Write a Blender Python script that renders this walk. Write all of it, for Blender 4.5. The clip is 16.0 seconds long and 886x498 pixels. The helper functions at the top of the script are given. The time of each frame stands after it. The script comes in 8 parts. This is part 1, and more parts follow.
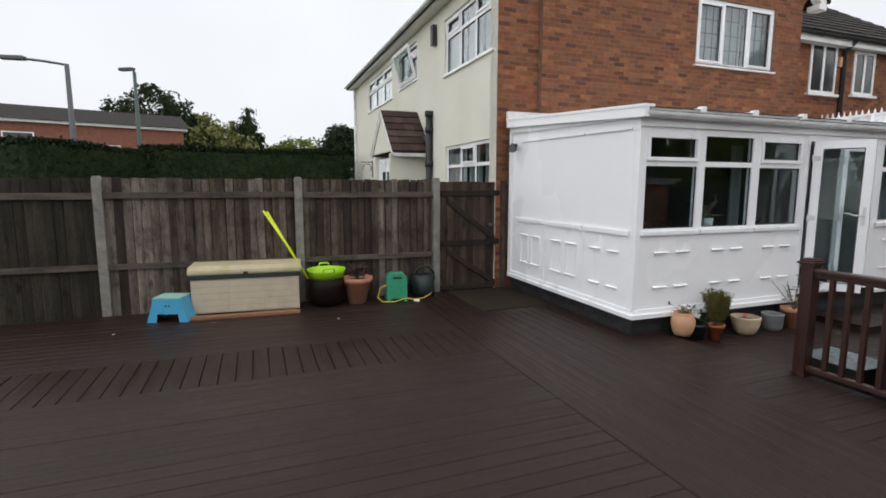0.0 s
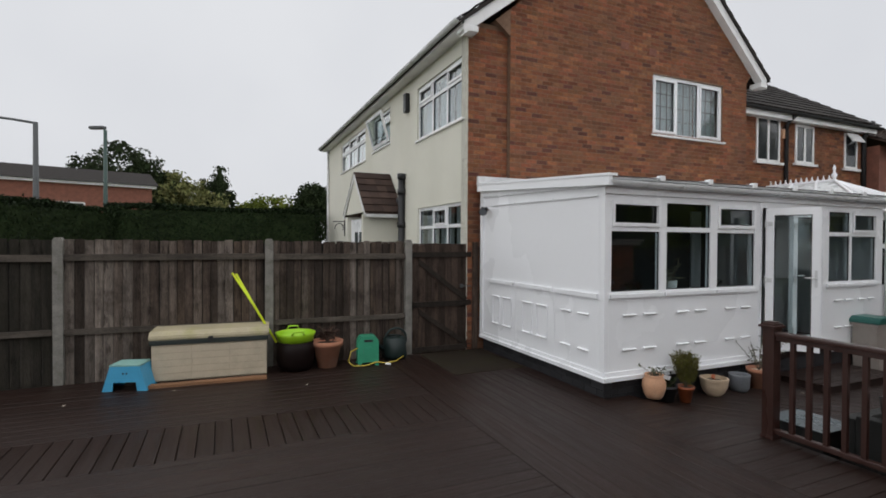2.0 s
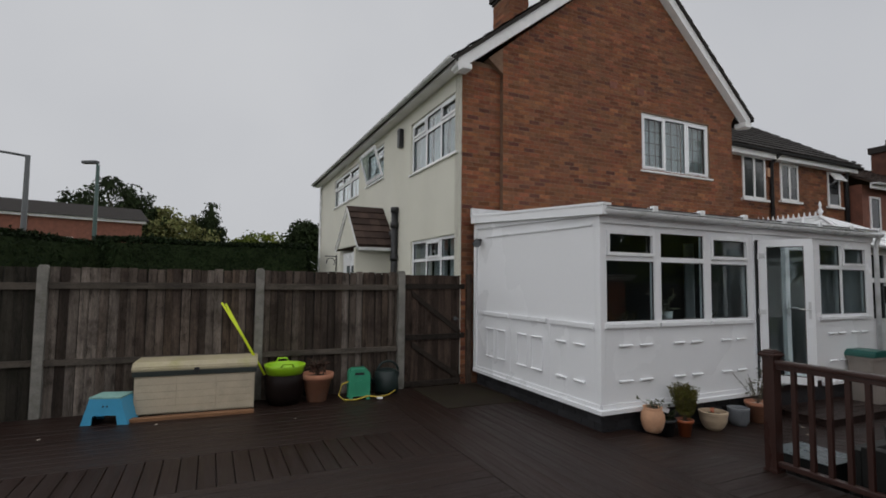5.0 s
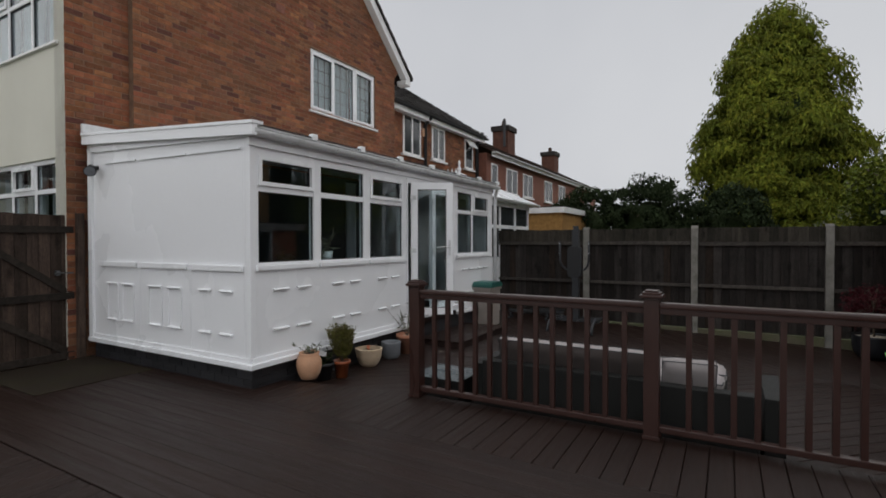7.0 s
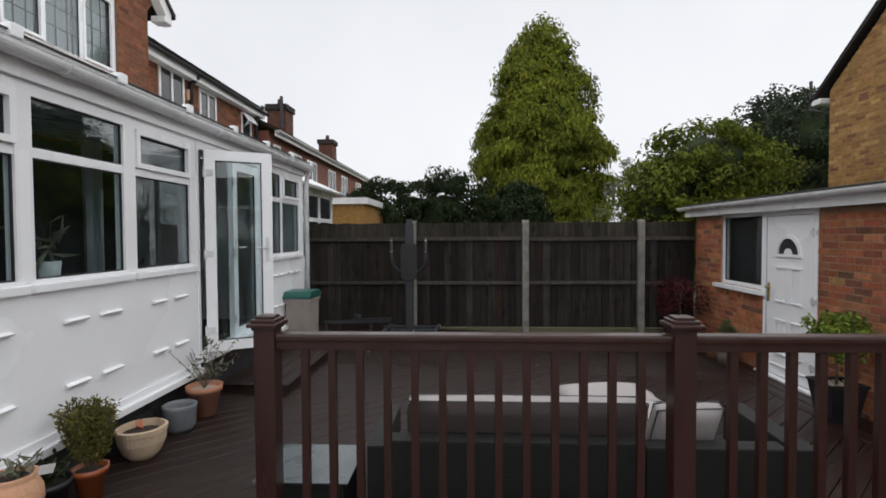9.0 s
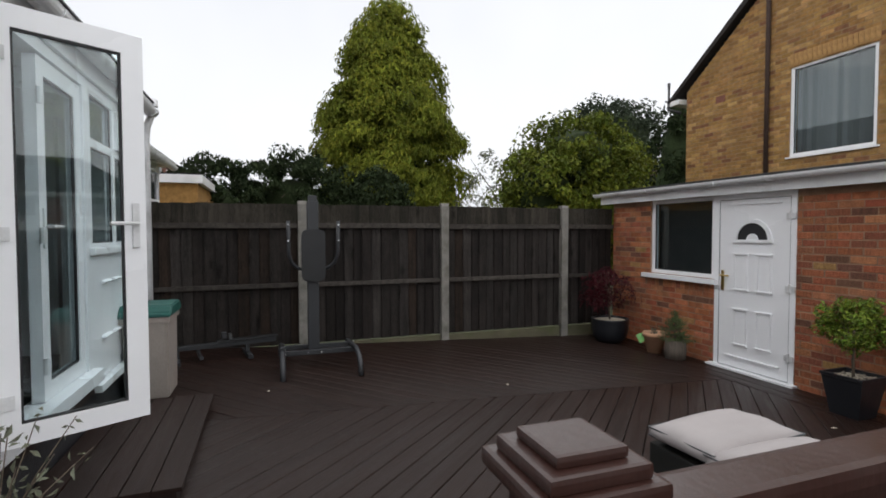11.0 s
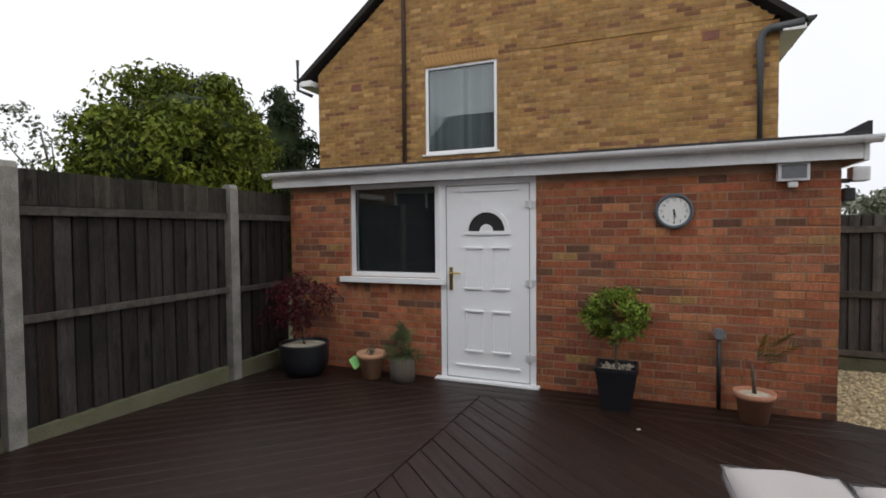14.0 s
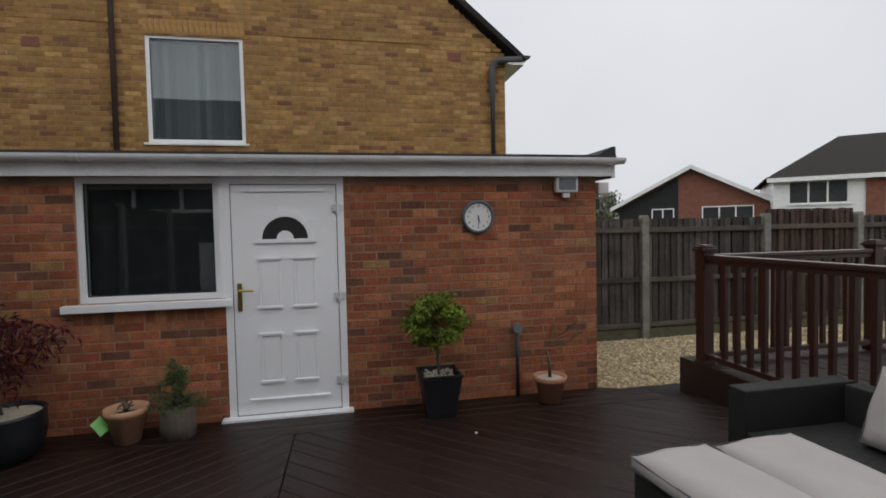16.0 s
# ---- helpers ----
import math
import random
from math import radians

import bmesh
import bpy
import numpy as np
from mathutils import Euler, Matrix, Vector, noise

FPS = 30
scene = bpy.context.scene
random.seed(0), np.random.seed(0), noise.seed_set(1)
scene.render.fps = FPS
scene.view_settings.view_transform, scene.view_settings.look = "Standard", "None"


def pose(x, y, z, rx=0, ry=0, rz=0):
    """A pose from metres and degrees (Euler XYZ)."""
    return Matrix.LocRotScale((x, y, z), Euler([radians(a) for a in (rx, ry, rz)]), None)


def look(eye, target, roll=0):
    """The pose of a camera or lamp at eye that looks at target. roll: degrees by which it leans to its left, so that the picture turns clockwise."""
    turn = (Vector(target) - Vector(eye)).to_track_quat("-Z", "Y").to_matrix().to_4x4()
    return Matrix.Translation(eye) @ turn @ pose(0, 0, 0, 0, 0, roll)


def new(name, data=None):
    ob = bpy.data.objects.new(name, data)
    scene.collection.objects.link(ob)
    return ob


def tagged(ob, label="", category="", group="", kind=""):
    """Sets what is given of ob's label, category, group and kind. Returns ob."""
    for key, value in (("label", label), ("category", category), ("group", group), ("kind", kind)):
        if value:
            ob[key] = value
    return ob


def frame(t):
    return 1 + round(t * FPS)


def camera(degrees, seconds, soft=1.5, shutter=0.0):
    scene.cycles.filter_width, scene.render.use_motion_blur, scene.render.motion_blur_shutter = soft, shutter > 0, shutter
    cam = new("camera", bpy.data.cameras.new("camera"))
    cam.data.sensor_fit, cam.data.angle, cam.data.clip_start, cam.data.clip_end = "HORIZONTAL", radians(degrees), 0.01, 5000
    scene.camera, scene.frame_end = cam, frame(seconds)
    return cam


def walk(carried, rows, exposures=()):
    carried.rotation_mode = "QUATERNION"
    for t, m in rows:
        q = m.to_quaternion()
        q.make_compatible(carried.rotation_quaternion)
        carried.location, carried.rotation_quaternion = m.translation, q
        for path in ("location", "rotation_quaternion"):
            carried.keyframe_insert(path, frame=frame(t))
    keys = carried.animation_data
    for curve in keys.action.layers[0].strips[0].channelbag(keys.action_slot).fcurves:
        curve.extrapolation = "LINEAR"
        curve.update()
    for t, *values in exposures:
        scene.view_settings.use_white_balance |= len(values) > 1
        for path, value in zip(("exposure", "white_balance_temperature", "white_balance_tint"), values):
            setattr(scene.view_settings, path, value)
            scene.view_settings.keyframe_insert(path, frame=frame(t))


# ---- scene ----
cam = camera(83.3, 16.0, soft=1.75)
PATH = [
    (0, (-3.988, -4.47, 1.797), (-3.293, -2.612, 1.541), 0.1),
    (0.5, (-3.979, -4.476, 1.785), (-3.219, -2.644, 1.53), 0.1),
    (1, (-3.96, -4.47, 1.8), (-3.172, -2.649, 1.549), 0.0),
    (1.5, (-3.989, -4.474, 1.83), (-3.172, -2.649, 1.791), 0.4),
    (2, (-4.008, -4.487, 1.872), (-3.202, -2.657, 1.844), 0.3),
    (2.5, (-4.027, -4.507, 1.906), (-3.226, -2.681, 2.065), 0.6),
    (3, (-4.042, -4.531, 1.926), (-3.243, -2.715, 2.183), 0.7),
    (3.2, (-4.041, -4.549, 1.932), (-3.243, -2.737, 2.216), 0.8),
    (5.3, (-4.021, -4.42, 1.718), (-3.163, -2.614, 1.755), 0.5),
    (5.5, (-3.98, -4.43, 1.699), (-3.046, -2.662, 1.659), 0.2),
    (6, (-3.779, -4.387, 1.63), (-2.537, -2.82, 1.594), 0.1),
    (6.5, (-3.498, -4.263, 1.556), (-1.936, -3.014, 1.523), 0.0),
    (7, (-3.264, -4.015, 1.512), (-1.528, -3.023, 1.481), -0.1),
    (7.5, (-2.993, -3.637, 1.545), (-1.108, -2.969, 1.51), -0.1),
    (8, (-2.641, -3.293, 1.576), (-0.705, -2.796, 1.525), -0.3),
    (8.5, (-2.283, -2.856, 1.548), (-0.312, -2.525, 1.492), -0.0),
    (9, (-1.805, -2.507, 1.557), (0.192, -2.409, 1.496), -0.3),
    (9.3, (-1.488, -2.296, 1.487), (0.508, -2.418, 1.437), -0.25),
    (9.5, (-1.313, -2.162, 1.466), (0.665, -2.455, 1.408), -0.2),
    (9.7, (-1.156, -1.968, 1.459), (0.782, -2.458, 1.399), -0.2),
    (10.75, (-0.12, -1.17, 1.40), (1.78, -1.795, 1.335), -0.1),
    (11.8, (0.966, -1.216, 1.326), (2.768, -2.082, 1.254), -0.0),
    (12, (1.162, -1.18, 1.294), (2.926, -2.12, 1.228), -0.0),
    (12.5, (1.576, -1.232, 1.207), (3.22, -2.367, 1.136), -0.3),
    (13, (2.011, -1.339, 1.193), (3.418, -2.759, 1.127), -0.5),
    (13.5, (2.421, -1.408, 1.27), (3.476, -3.105, 1.207), -0.6),
    (14, (2.86, -1.52, 1.285), (3.611, -3.372, 1.217), -0.5),
    (14.5, (3.217, -1.665, 1.276), (3.723, -3.599, 1.206), -0.8),
    (15, (3.57, -1.789, 1.282), (3.89, -3.762, 1.206), -0.8),
    (15.5, (3.757, -1.842, 1.31), (3.687, -3.839, 1.233), -0.9),
    (16, (3.855, -1.869, 1.343), (3.462, -3.828, 1.264), -1.2),
]
walk(cam, [(t, look(eye, target, roll)) for t, eye, target, roll in PATH],
     exposures=[(0, 0.14), (1.0, 0.12), (1.5, 0.02), (2.0, -0.22), (2.5, -0.33), (3.2, -0.46), (5.3, -0.64), (6.0, -0.64), (7.0, -0.5), (8.0, -0.05), (9.0, 0.06), (9.7, 0.12), (11.8, 0.27), (12.5, 0.36), (13.5, 0.30), (14.5, 0.22), (15.4, 0.12), (16.0, -0.18)])

# ---- world, sun, exposure ----
world = bpy.data.worlds.new("overcast")
scene.world = world
world.use_nodes = True
wn, wl = world.node_tree.nodes, world.node_tree.links
wn.clear()
w_out = wn.new("ShaderNodeOutputWorld")
w_bg = wn.new("ShaderNodeBackground")
w_sky = wn.new("ShaderNodeTexSky")
w_sky.sky_type = "NISHITA"
w_sky.sun_disc = False
w_sky.sun_elevation = radians(75)
w_sky.sun_rotation = radians(239)
w_sky.dust_density = 4.0
w_grey = wn.new("ShaderNodeHueSaturation")
w_grey.inputs["Saturation"].default_value = 0.12
w_grey.inputs["Value"].default_value = 1.0
w_mix = wn.new("ShaderNodeMix")
w_mix.data_type = "RGBA"
w_mix.inputs[0].default_value = 0.82
w_tc = wn.new("ShaderNodeTexCoord")
w_noise = wn.new("ShaderNodeTexNoise")
w_noise.inputs["Scale"].default_value = 1.6
w_noise.inputs["Detail"].default_value = 4
w_ramp = wn.new("ShaderNodeValToRGB")
w_ramp.color_ramp.elements[0].position = 0.3
w_ramp.color_ramp.elements[0].color = (7.3, 7.5, 8.0, 1)
w_ramp.color_ramp.elements[1].position = 0.75
w_ramp.color_ramp.elements[1].color = (8.7, 8.85, 9.2, 1)
wl.new(w_tc.outputs["Generated"], w_noise.inputs["Vector"])
wl.new(w_noise.outputs["Fac"], w_ramp.inputs[0])
wl.new(w_sky.outputs[0], w_grey.inputs["Color"])
wl.new(w_grey.outputs[0], w_mix.inputs[6])
wl.new(w_ramp.outputs[0], w_mix.inputs[7])
wl.new(w_mix.outputs[2], w_bg.inputs["Color"])
w_bg.inputs["Strength"].default_value = 0.115
wl.new(w_bg.outputs[0], w_out.inputs[0])

sun = new("sun", bpy.data.lights.new("sun", "SUN"))
sun.data.energy = 1.5
sun.data.angle = radians(176)
sun.data.color = (1.0, 0.985, 0.96)
sun.matrix_world = look((-5, -3, 24), (0, 0, 0))


# ---- materials ----
def mat(name, base, rough=0.7, metal=0.0, vary=0.12, scale=6.0, fine=60.0, bump=0.15, per="", per_amt=0.25,
        spec=0.5, stretch=None, dirt=None, dirt_scale=1.2, dirt_amt=0.4, wave=None, hue=0.0, knots=0.0, alt=()):
    """A surface: colour noise at two scales, bump grain, optional random shade per object or island, stains."""
    m = bpy.data.materials.new(name)
    m.use_nodes = True
    n, l = m.node_tree.nodes, m.node_tree.links
    p = n["Principled BSDF"]
    p.inputs["Roughness"].default_value = rough
    p.inputs["Metallic"].default_value = metal
    p.inputs["Specular IOR Level"].default_value = spec
    tc = n.new("ShaderNodeTexCoord")
    vec = tc.outputs["Object"]
    place = tc.outputs["Object"]
    if per == "object":
        oi = n.new("ShaderNodeObjectInfo")
        off = n.new("ShaderNodeVectorMath")
        off.operation = "MULTIPLY_ADD"
        off.inputs[1].default_value = (37.0, 53.0, 71.0)
        l.new(oi.outputs["Random"], off.inputs[0])
        l.new(vec, off.inputs[2])
        vec = off.outputs[0]
        place = n.new("ShaderNodeNewGeometry").outputs["Position"]
    if stretch:
        mp = n.new("ShaderNodeMapping")
        mp.inputs["Scale"].default_value = stretch
        l.new(vec, mp.inputs["Vector"])
        vec = mp.outputs[0]
    big = n.new("ShaderNodeTexNoise")
    big.inputs["Scale"].default_value = scale
    big.inputs["Detail"].default_value = 5
    small = n.new("ShaderNodeTexNoise")
    small.inputs["Scale"].default_value = fine
    small.inputs["Detail"].default_value = 6
    l.new(vec, big.inputs["Vector"])
    l.new(vec, small.inputs["Vector"])
    add = n.new("ShaderNodeMath")
    add.operation = "ADD"
    l.new(big.outputs["Fac"], add.inputs[0])
    l.new(small.outputs["Fac"], add.inputs[1])
    fac = add.outputs[0]
    rng = n.new("ShaderNodeMapRange")
    rng.inputs["From Min"].default_value = 0.6
    rng.inputs["From Max"].default_value = 1.4
    rng.inputs["To Min"].default_value = 1 - vary * 1.6
    rng.inputs["To Max"].default_value = 1 + vary * 1.6
    l.new(fac, rng.inputs["Value"])
    val = rng.outputs[0]
    hsv = n.new("ShaderNodeHueSaturation")
    hsv.inputs["Color"].default_value = (*base, 1)
    if per:
        src = n.new("ShaderNodeObjectInfo") if per == "object" else n.new("ShaderNodeNewGeometry")
        out = src.outputs["Random"] if per == "object" else src.outputs["Random Per Island"]
        pr = n.new("ShaderNodeMapRange")
        pr.inputs["To Min"].default_value = 1 - per_amt
        pr.inputs["To Max"].default_value = 1 + per_amt
        l.new(out, pr.inputs["Value"])
        mul = n.new("ShaderNodeMath")
        mul.operation = "MULTIPLY"
        l.new(val, mul.inputs[0])
        l.new(pr.outputs[0], mul.inputs[1])
        val = mul.outputs[0]
        if hue:
            wh = n.new("ShaderNodeTexWhiteNoise")
            wh.noise_dimensions = "1D"
            l.new(out, wh.inputs["W"])
            hr = n.new("ShaderNodeMapRange")
            hr.inputs["To Min"].default_value = 0.5 - hue
            hr.inputs["To Max"].default_value = 0.5 + hue
            l.new(wh.outputs["Value"], hr.inputs["Value"])
            l.new(hr.outputs[0], hsv.inputs["Hue"])
        if alt:
            wc = n.new("ShaderNodeTexWhiteNoise")
            wc.noise_dimensions = "1D"
            wm = n.new("ShaderNodeMath")
            wm.operation = "MULTIPLY"
            wm.inputs[1].default_value = 91.7
            l.new(out, wm.inputs[0])
            l.new(wm.outputs[0], wc.inputs["W"])
            cr = n.new("ShaderNodeValToRGB")
            cr.color_ramp.interpolation = "CONSTANT"
            cr.color_ramp.elements[0].color = (*base, 1)
            cr.color_ramp.elements[1].position = alt[0][0]
            cr.color_ramp.elements[1].color = (*alt[0][1], 1)
            for at, shade in alt[1:]:
                cr.color_ramp.elements.new(at).color = (*shade, 1)
            l.new(wc.outputs["Value"], cr.inputs[0])
            l.new(cr.outputs[0], hsv.inputs["Color"])
    l.new(val, hsv.inputs["Value"])
    col = hsv.outputs[0]
    if dirt:
        dn = n.new("ShaderNodeTexNoise")
        dn.inputs["Scale"].default_value = dirt_scale
        dn.inputs["Detail"].default_value = 7
        dn.inputs["Roughness"].default_value = 0.65
        l.new(place, dn.inputs["Vector"])
        dr = n.new("ShaderNodeMapRange")
        dr.inputs["From Min"].default_value = 0.48
        dr.inputs["From Max"].default_value = 0.72
        dr.inputs["To Max"].default_value = dirt_amt
        l.new(dn.outputs["Fac"], dr.inputs["Value"])
        dm = n.new("ShaderNodeMix")
        dm.data_type = "RGBA"
        dm.inputs[7].default_value = (*dirt, 1)
        l.new(dr.outputs[0], dm.inputs[0])
        l.new(col, dm.inputs[6])
        col = dm.outputs[2]
    if knots:
        kv = n.new("ShaderNodeTexVoronoi")
        kv.inputs["Scale"].default_value = knots
        kr = n.new("ShaderNodeMapRange")
        kr.inputs["From Min"].default_value = 0.10
        kr.inputs["From Max"].default_value = 0.27
        kr.inputs["To Min"].default_value = 0.8
        kr.inputs["To Max"].default_value = 0.0
        kd = n.new("ShaderNodeVectorMath")
        kd.operation = "MULTIPLY_ADD"
        kd.inputs[1].default_value = (0.16, 0.16, 0.16)
        ks = n.new("ShaderNodeVectorMath")
        ks.operation = "MULTIPLY"
        ks.inputs[1].default_value = (1.5, 1.5, 0.55)
        l.new(place, ks.inputs[0])
        l.new(small.outputs["Color"], kd.inputs[0])
        l.new(ks.outputs[0], kd.inputs[2])
        l.new(kd.outputs[0], kv.inputs["Vector"])
        l.new(kv.outputs["Distance"], kr.inputs["Value"])
        km = n.new("ShaderNodeMix")
        km.data_type = "RGBA"
        km.inputs[7].default_value = (base[0] * 0.18, base[1] * 0.16, base[2] * 0.15, 1)
        l.new(kr.outputs[0], km.inputs[0])
        l.new(col, km.inputs[6])
        col = km.outputs[2]
    l.new(col, p.inputs["Base Color"])
    rr = n.new("ShaderNodeMapRange")
    rr.inputs["From Min"].default_value = 0.3
    rr.inputs["From Max"].default_value = 0.7
    rr.inputs["To Min"].default_value = max(0.02, rough - 0.1)
    rr.inputs["To Max"].default_value = min(1, rough + 0.1)
    l.new(big.outputs["Fac"], rr.inputs["Value"])
    l.new(rr.outputs[0], p.inputs["Roughness"])
    if bump:
        b = n.new("ShaderNodeBump")
        b.inputs["Strength"].default_value = bump
        b.inputs["Distance"].default_value = 0.01
        height = small.outputs["Fac"]
        if wave:
            wv = n.new("ShaderNodeTexWave")
            wv.bands_direction = wave[0]
            wv.inputs["Scale"].default_value = wave[1]
            wv.inputs["Distortion"].default_value = wave[2]
            l.new(tc.outputs["Object"], wv.inputs["Vector"])
            wa = n.new("ShaderNodeMath")
            wa.operation = "ADD"
            l.new(wv.outputs["Fac"], wa.inputs[0])
            l.new(small.outputs["Fac"], wa.inputs[1])
            height = wa.outputs[0]
        l.new(height, b.inputs["Height"])
        l.new(b.outputs[0], p.inputs["Normal"])
    return m


def glass_mat(name, tint=(0.9, 0.95, 0.95), rough=0.0):
    m = bpy.data.materials.new(name)
    m.use_nodes = True
    p = m.node_tree.nodes["Principled BSDF"]
    p.inputs["Base Color"].default_value = (*tint, 1)
    p.inputs["Transmission Weight"].default_value = 1.0
    p.inputs["Roughness"].default_value = rough
    p.inputs["IOR"].default_value = 1.6
    return m


DECK = mat("brown composite decking", (0.0185, 0.0093, 0.0069), rough=0.40, vary=0.18, scale=1.3, fine=45, bump=0.35, per="object", per_amt=0.12, stretch=(1, 14, 1), dirt=(0.0255, 0.0165, 0.0135), dirt_scale=0.8, dirt_amt=0.6, spec=0.25)
DECKX = mat("dark fascia decking", (0.022, 0.0115, 0.0092), rough=0.45, vary=0.14, scale=2, fine=50, bump=0.2)
# near-black colour that stands for the shade seen through board gaps
GAPSHADE = mat("near-black shade between boards", (0.012, 0.010, 0.009), rough=0.9, vary=0.1, bump=0)
RAIL = mat("chocolate brown rail", (0.034, 0.0125, 0.009), rough=0.36, vary=0.12, scale=5, fine=70, bump=0.12, stretch=(1, 1, 0.2))
OLDWOOD = mat("weathered grey fence board", (0.122, 0.097, 0.080), knots=4.6, rough=0.88, spec=0.2, vary=0.55, scale=2.2, fine=24, bump=0.9, per="object", per_amt=0.25, stretch=(9, 9, 0.7), dirt=(0.020, 0.014, 0.011), dirt_scale=2.6, dirt_amt=0.8, alt=((0.3, (0.068, 0.051, 0.041)), (0.55, (0.165, 0.138, 0.118)), (0.75, (0.090, 0.066, 0.050)), (0.9, (0.042, 0.032, 0.026))))
# holds the shade of the leftmost left-fence panel; also colours the weathered top boards
SHADETOPWOOD = mat("dark fence board for shaded panel and weathered tops", (0.040, 0.035, 0.028), knots=4.6, rough=0.9, spec=0.2, vary=0.5, scale=2.2, fine=24, bump=0.9, per="object", per_amt=0.35, stretch=(9, 9, 0.7), dirt=(0.016, 0.015, 0.010), dirt_scale=2.2, dirt_amt=0.8)
PALEWOOD = mat("silvered fence board", (0.078, 0.070, 0.064), rough=0.88, spec=0.2, vary=0.45, scale=2.2, fine=24, bump=0.8, per="object", per_amt=0.3, stretch=(9, 9, 0.7), dirt=(0.026, 0.022, 0.020), dirt_scale=2.3, dirt_amt=0.7, alt=((0.4, (0.055, 0.048, 0.043)), (0.7, (0.10, 0.088, 0.078))))
DARKWOOD = mat("dark damp fence board", (0.030, 0.0255, 0.023), knots=4.0, rough=0.88, spec=0.2, vary=0.5, scale=2.2, fine=24, bump=0.8, per="object", per_amt=0.25, stretch=(9, 9, 0.7), dirt=(0.011, 0.0095, 0.009), dirt_scale=1.9, dirt_amt=0.7, alt=((0.35, (0.020, 0.0165, 0.015)), (0.65, (0.040, 0.035, 0.032)), (0.88, (0.030, 0.021, 0.016))))
FENCERAIL = mat("grey split fence rail", (0.095, 0.080, 0.066), rough=0.85, spec=0.25, vary=0.45, scale=3, fine=35, bump=0.7, per="object", per_amt=0.25, stretch=(0.7, 0.7, 6), dirt=(0.03, 0.024, 0.019), dirt_scale=2.4, dirt_amt=0.7)
DAMPRAIL = mat("grey damp fence rail", (0.066, 0.058, 0.051), rough=0.85, spec=0.2, vary=0.45, scale=3, fine=35, bump=0.6, per="object", per_amt=0.25, stretch=(6, 0.7, 6), dirt=(0.028, 0.024, 0.021), dirt_scale=2.0, dirt_amt=0.7)
GATEWOOD = mat("dark brown gate board", (0.064, 0.044, 0.034), rough=0.85, spec=0.2, vary=0.5, scale=2.2, fine=30, bump=0.7, knots=4.0, per="object", per_amt=0.4, stretch=(9, 9, 0.7), dirt=(0.014, 0.010, 0.008), dirt_scale=2.2, dirt_amt=0.7)
GATEBRACE = mat("dark damp gate timber", (0.030, 0.0235, 0.019), rough=0.85, spec=0.2, vary=0.4, scale=3, fine=30, bump=0.6, per="object", per_amt=0.3)
CONCRETE = mat("lichened concrete post", (0.215, 0.205, 0.185), rough=0.9, spec=0.3, vary=0.25, scale=7, fine=90, bump=0.5, dirt=(0.085, 0.085, 0.06), dirt_scale=4.5, dirt_amt=0.75)
GRAVELBOARD = mat("mossy gravel board", (0.115, 0.105, 0.066), rough=0.95, vary=0.25, scale=5, fine=60, bump=0.4, dirt=(0.07, 0.09, 0.03), dirt_scale=3, dirt_amt=0.8)
UPVC = mat("white plastic cladding", (0.89, 0.90, 0.92), rough=0.26, vary=0.008, scale=0.7, fine=20, bump=0.0)
UPVCD = mat("grimy white gutter plastic", (0.72, 0.73, 0.74), rough=0.4, vary=0.06, scale=4, fine=50, bump=0.04, dirt=(0.3, 0.3, 0.28), dirt_scale=2.6, dirt_amt=0.6)
GUTTERW = mat("white gutter plastic", (0.80, 0.81, 0.82), rough=0.3, vary=0.04, scale=4, fine=50, bump=0.03, dirt=(0.45, 0.45, 0.43), dirt_scale=2.6, dirt_amt=0.3)
POLYROOF = mat("opal roof sheet", (0.72, 0.74, 0.75), rough=0.3, vary=0.05, bump=0.05, dirt=(0.35, 0.37, 0.33), dirt_scale=2, dirt_amt=0.5)
PLINTH = mat("black painted brick", (0.022, 0.022, 0.025), rough=0.6, vary=0.2, fine=50, bump=0.3, per="object", per_amt=0.3)
GLASS = glass_mat("window glass", (0.80, 0.92, 0.94))
GLASSD = glass_mat("tinted window glass", (0.55, 0.6, 0.62))
BLACK = mat("black rubber and plastic", (0.018, 0.018, 0.02), rough=0.5, vary=0.1, bump=0.05)
BRICK = mat("red brown brick", (0.225, 0.086, 0.044), rough=0.9, spec=0.2, vary=0.25, scale=14, fine=120, bump=0.5, per="island", per_amt=0.2, hue=0.008, dirt=(0.13, 0.068, 0.045), dirt_scale=0.8, dirt_amt=0.55, alt=((0.3, (0.265, 0.106, 0.054)), (0.5, (0.175, 0.068, 0.037)), (0.72, (0.21, 0.094, 0.053)), (0.94, (0.12, 0.052, 0.038))))
BRICKG = mat("orange red brick", (0.40, 0.140, 0.068), rough=0.92, spec=0.2, vary=0.3, scale=11, fine=90, bump=0.8, per="object", per_amt=0.2, hue=0.007, dirt=(0.20, 0.115, 0.075), dirt_scale=2.2, dirt_amt=0.7, alt=((0.3, (0.33, 0.108, 0.056)), (0.52, (0.44, 0.175, 0.088)), (0.72, (0.28, 0.105, 0.060)), (0.88, (0.17, 0.080, 0.054)), (0.96, (0.36, 0.21, 0.085))))
BRICKGI = mat("orange red brick rest", (0.40, 0.140, 0.068), rough=0.92, spec=0.2, vary=0.3, scale=11, fine=90, bump=0.8, per="island", per_amt=0.2, hue=0.007, dirt=(0.20, 0.115, 0.075), dirt_scale=2.2, dirt_amt=0.7, alt=((0.3, (0.33, 0.108, 0.056)), (0.52, (0.44, 0.175, 0.088)), (0.72, (0.28, 0.105, 0.060)), (0.88, (0.17, 0.080, 0.054)), (0.96, (0.36, 0.21, 0.085))))
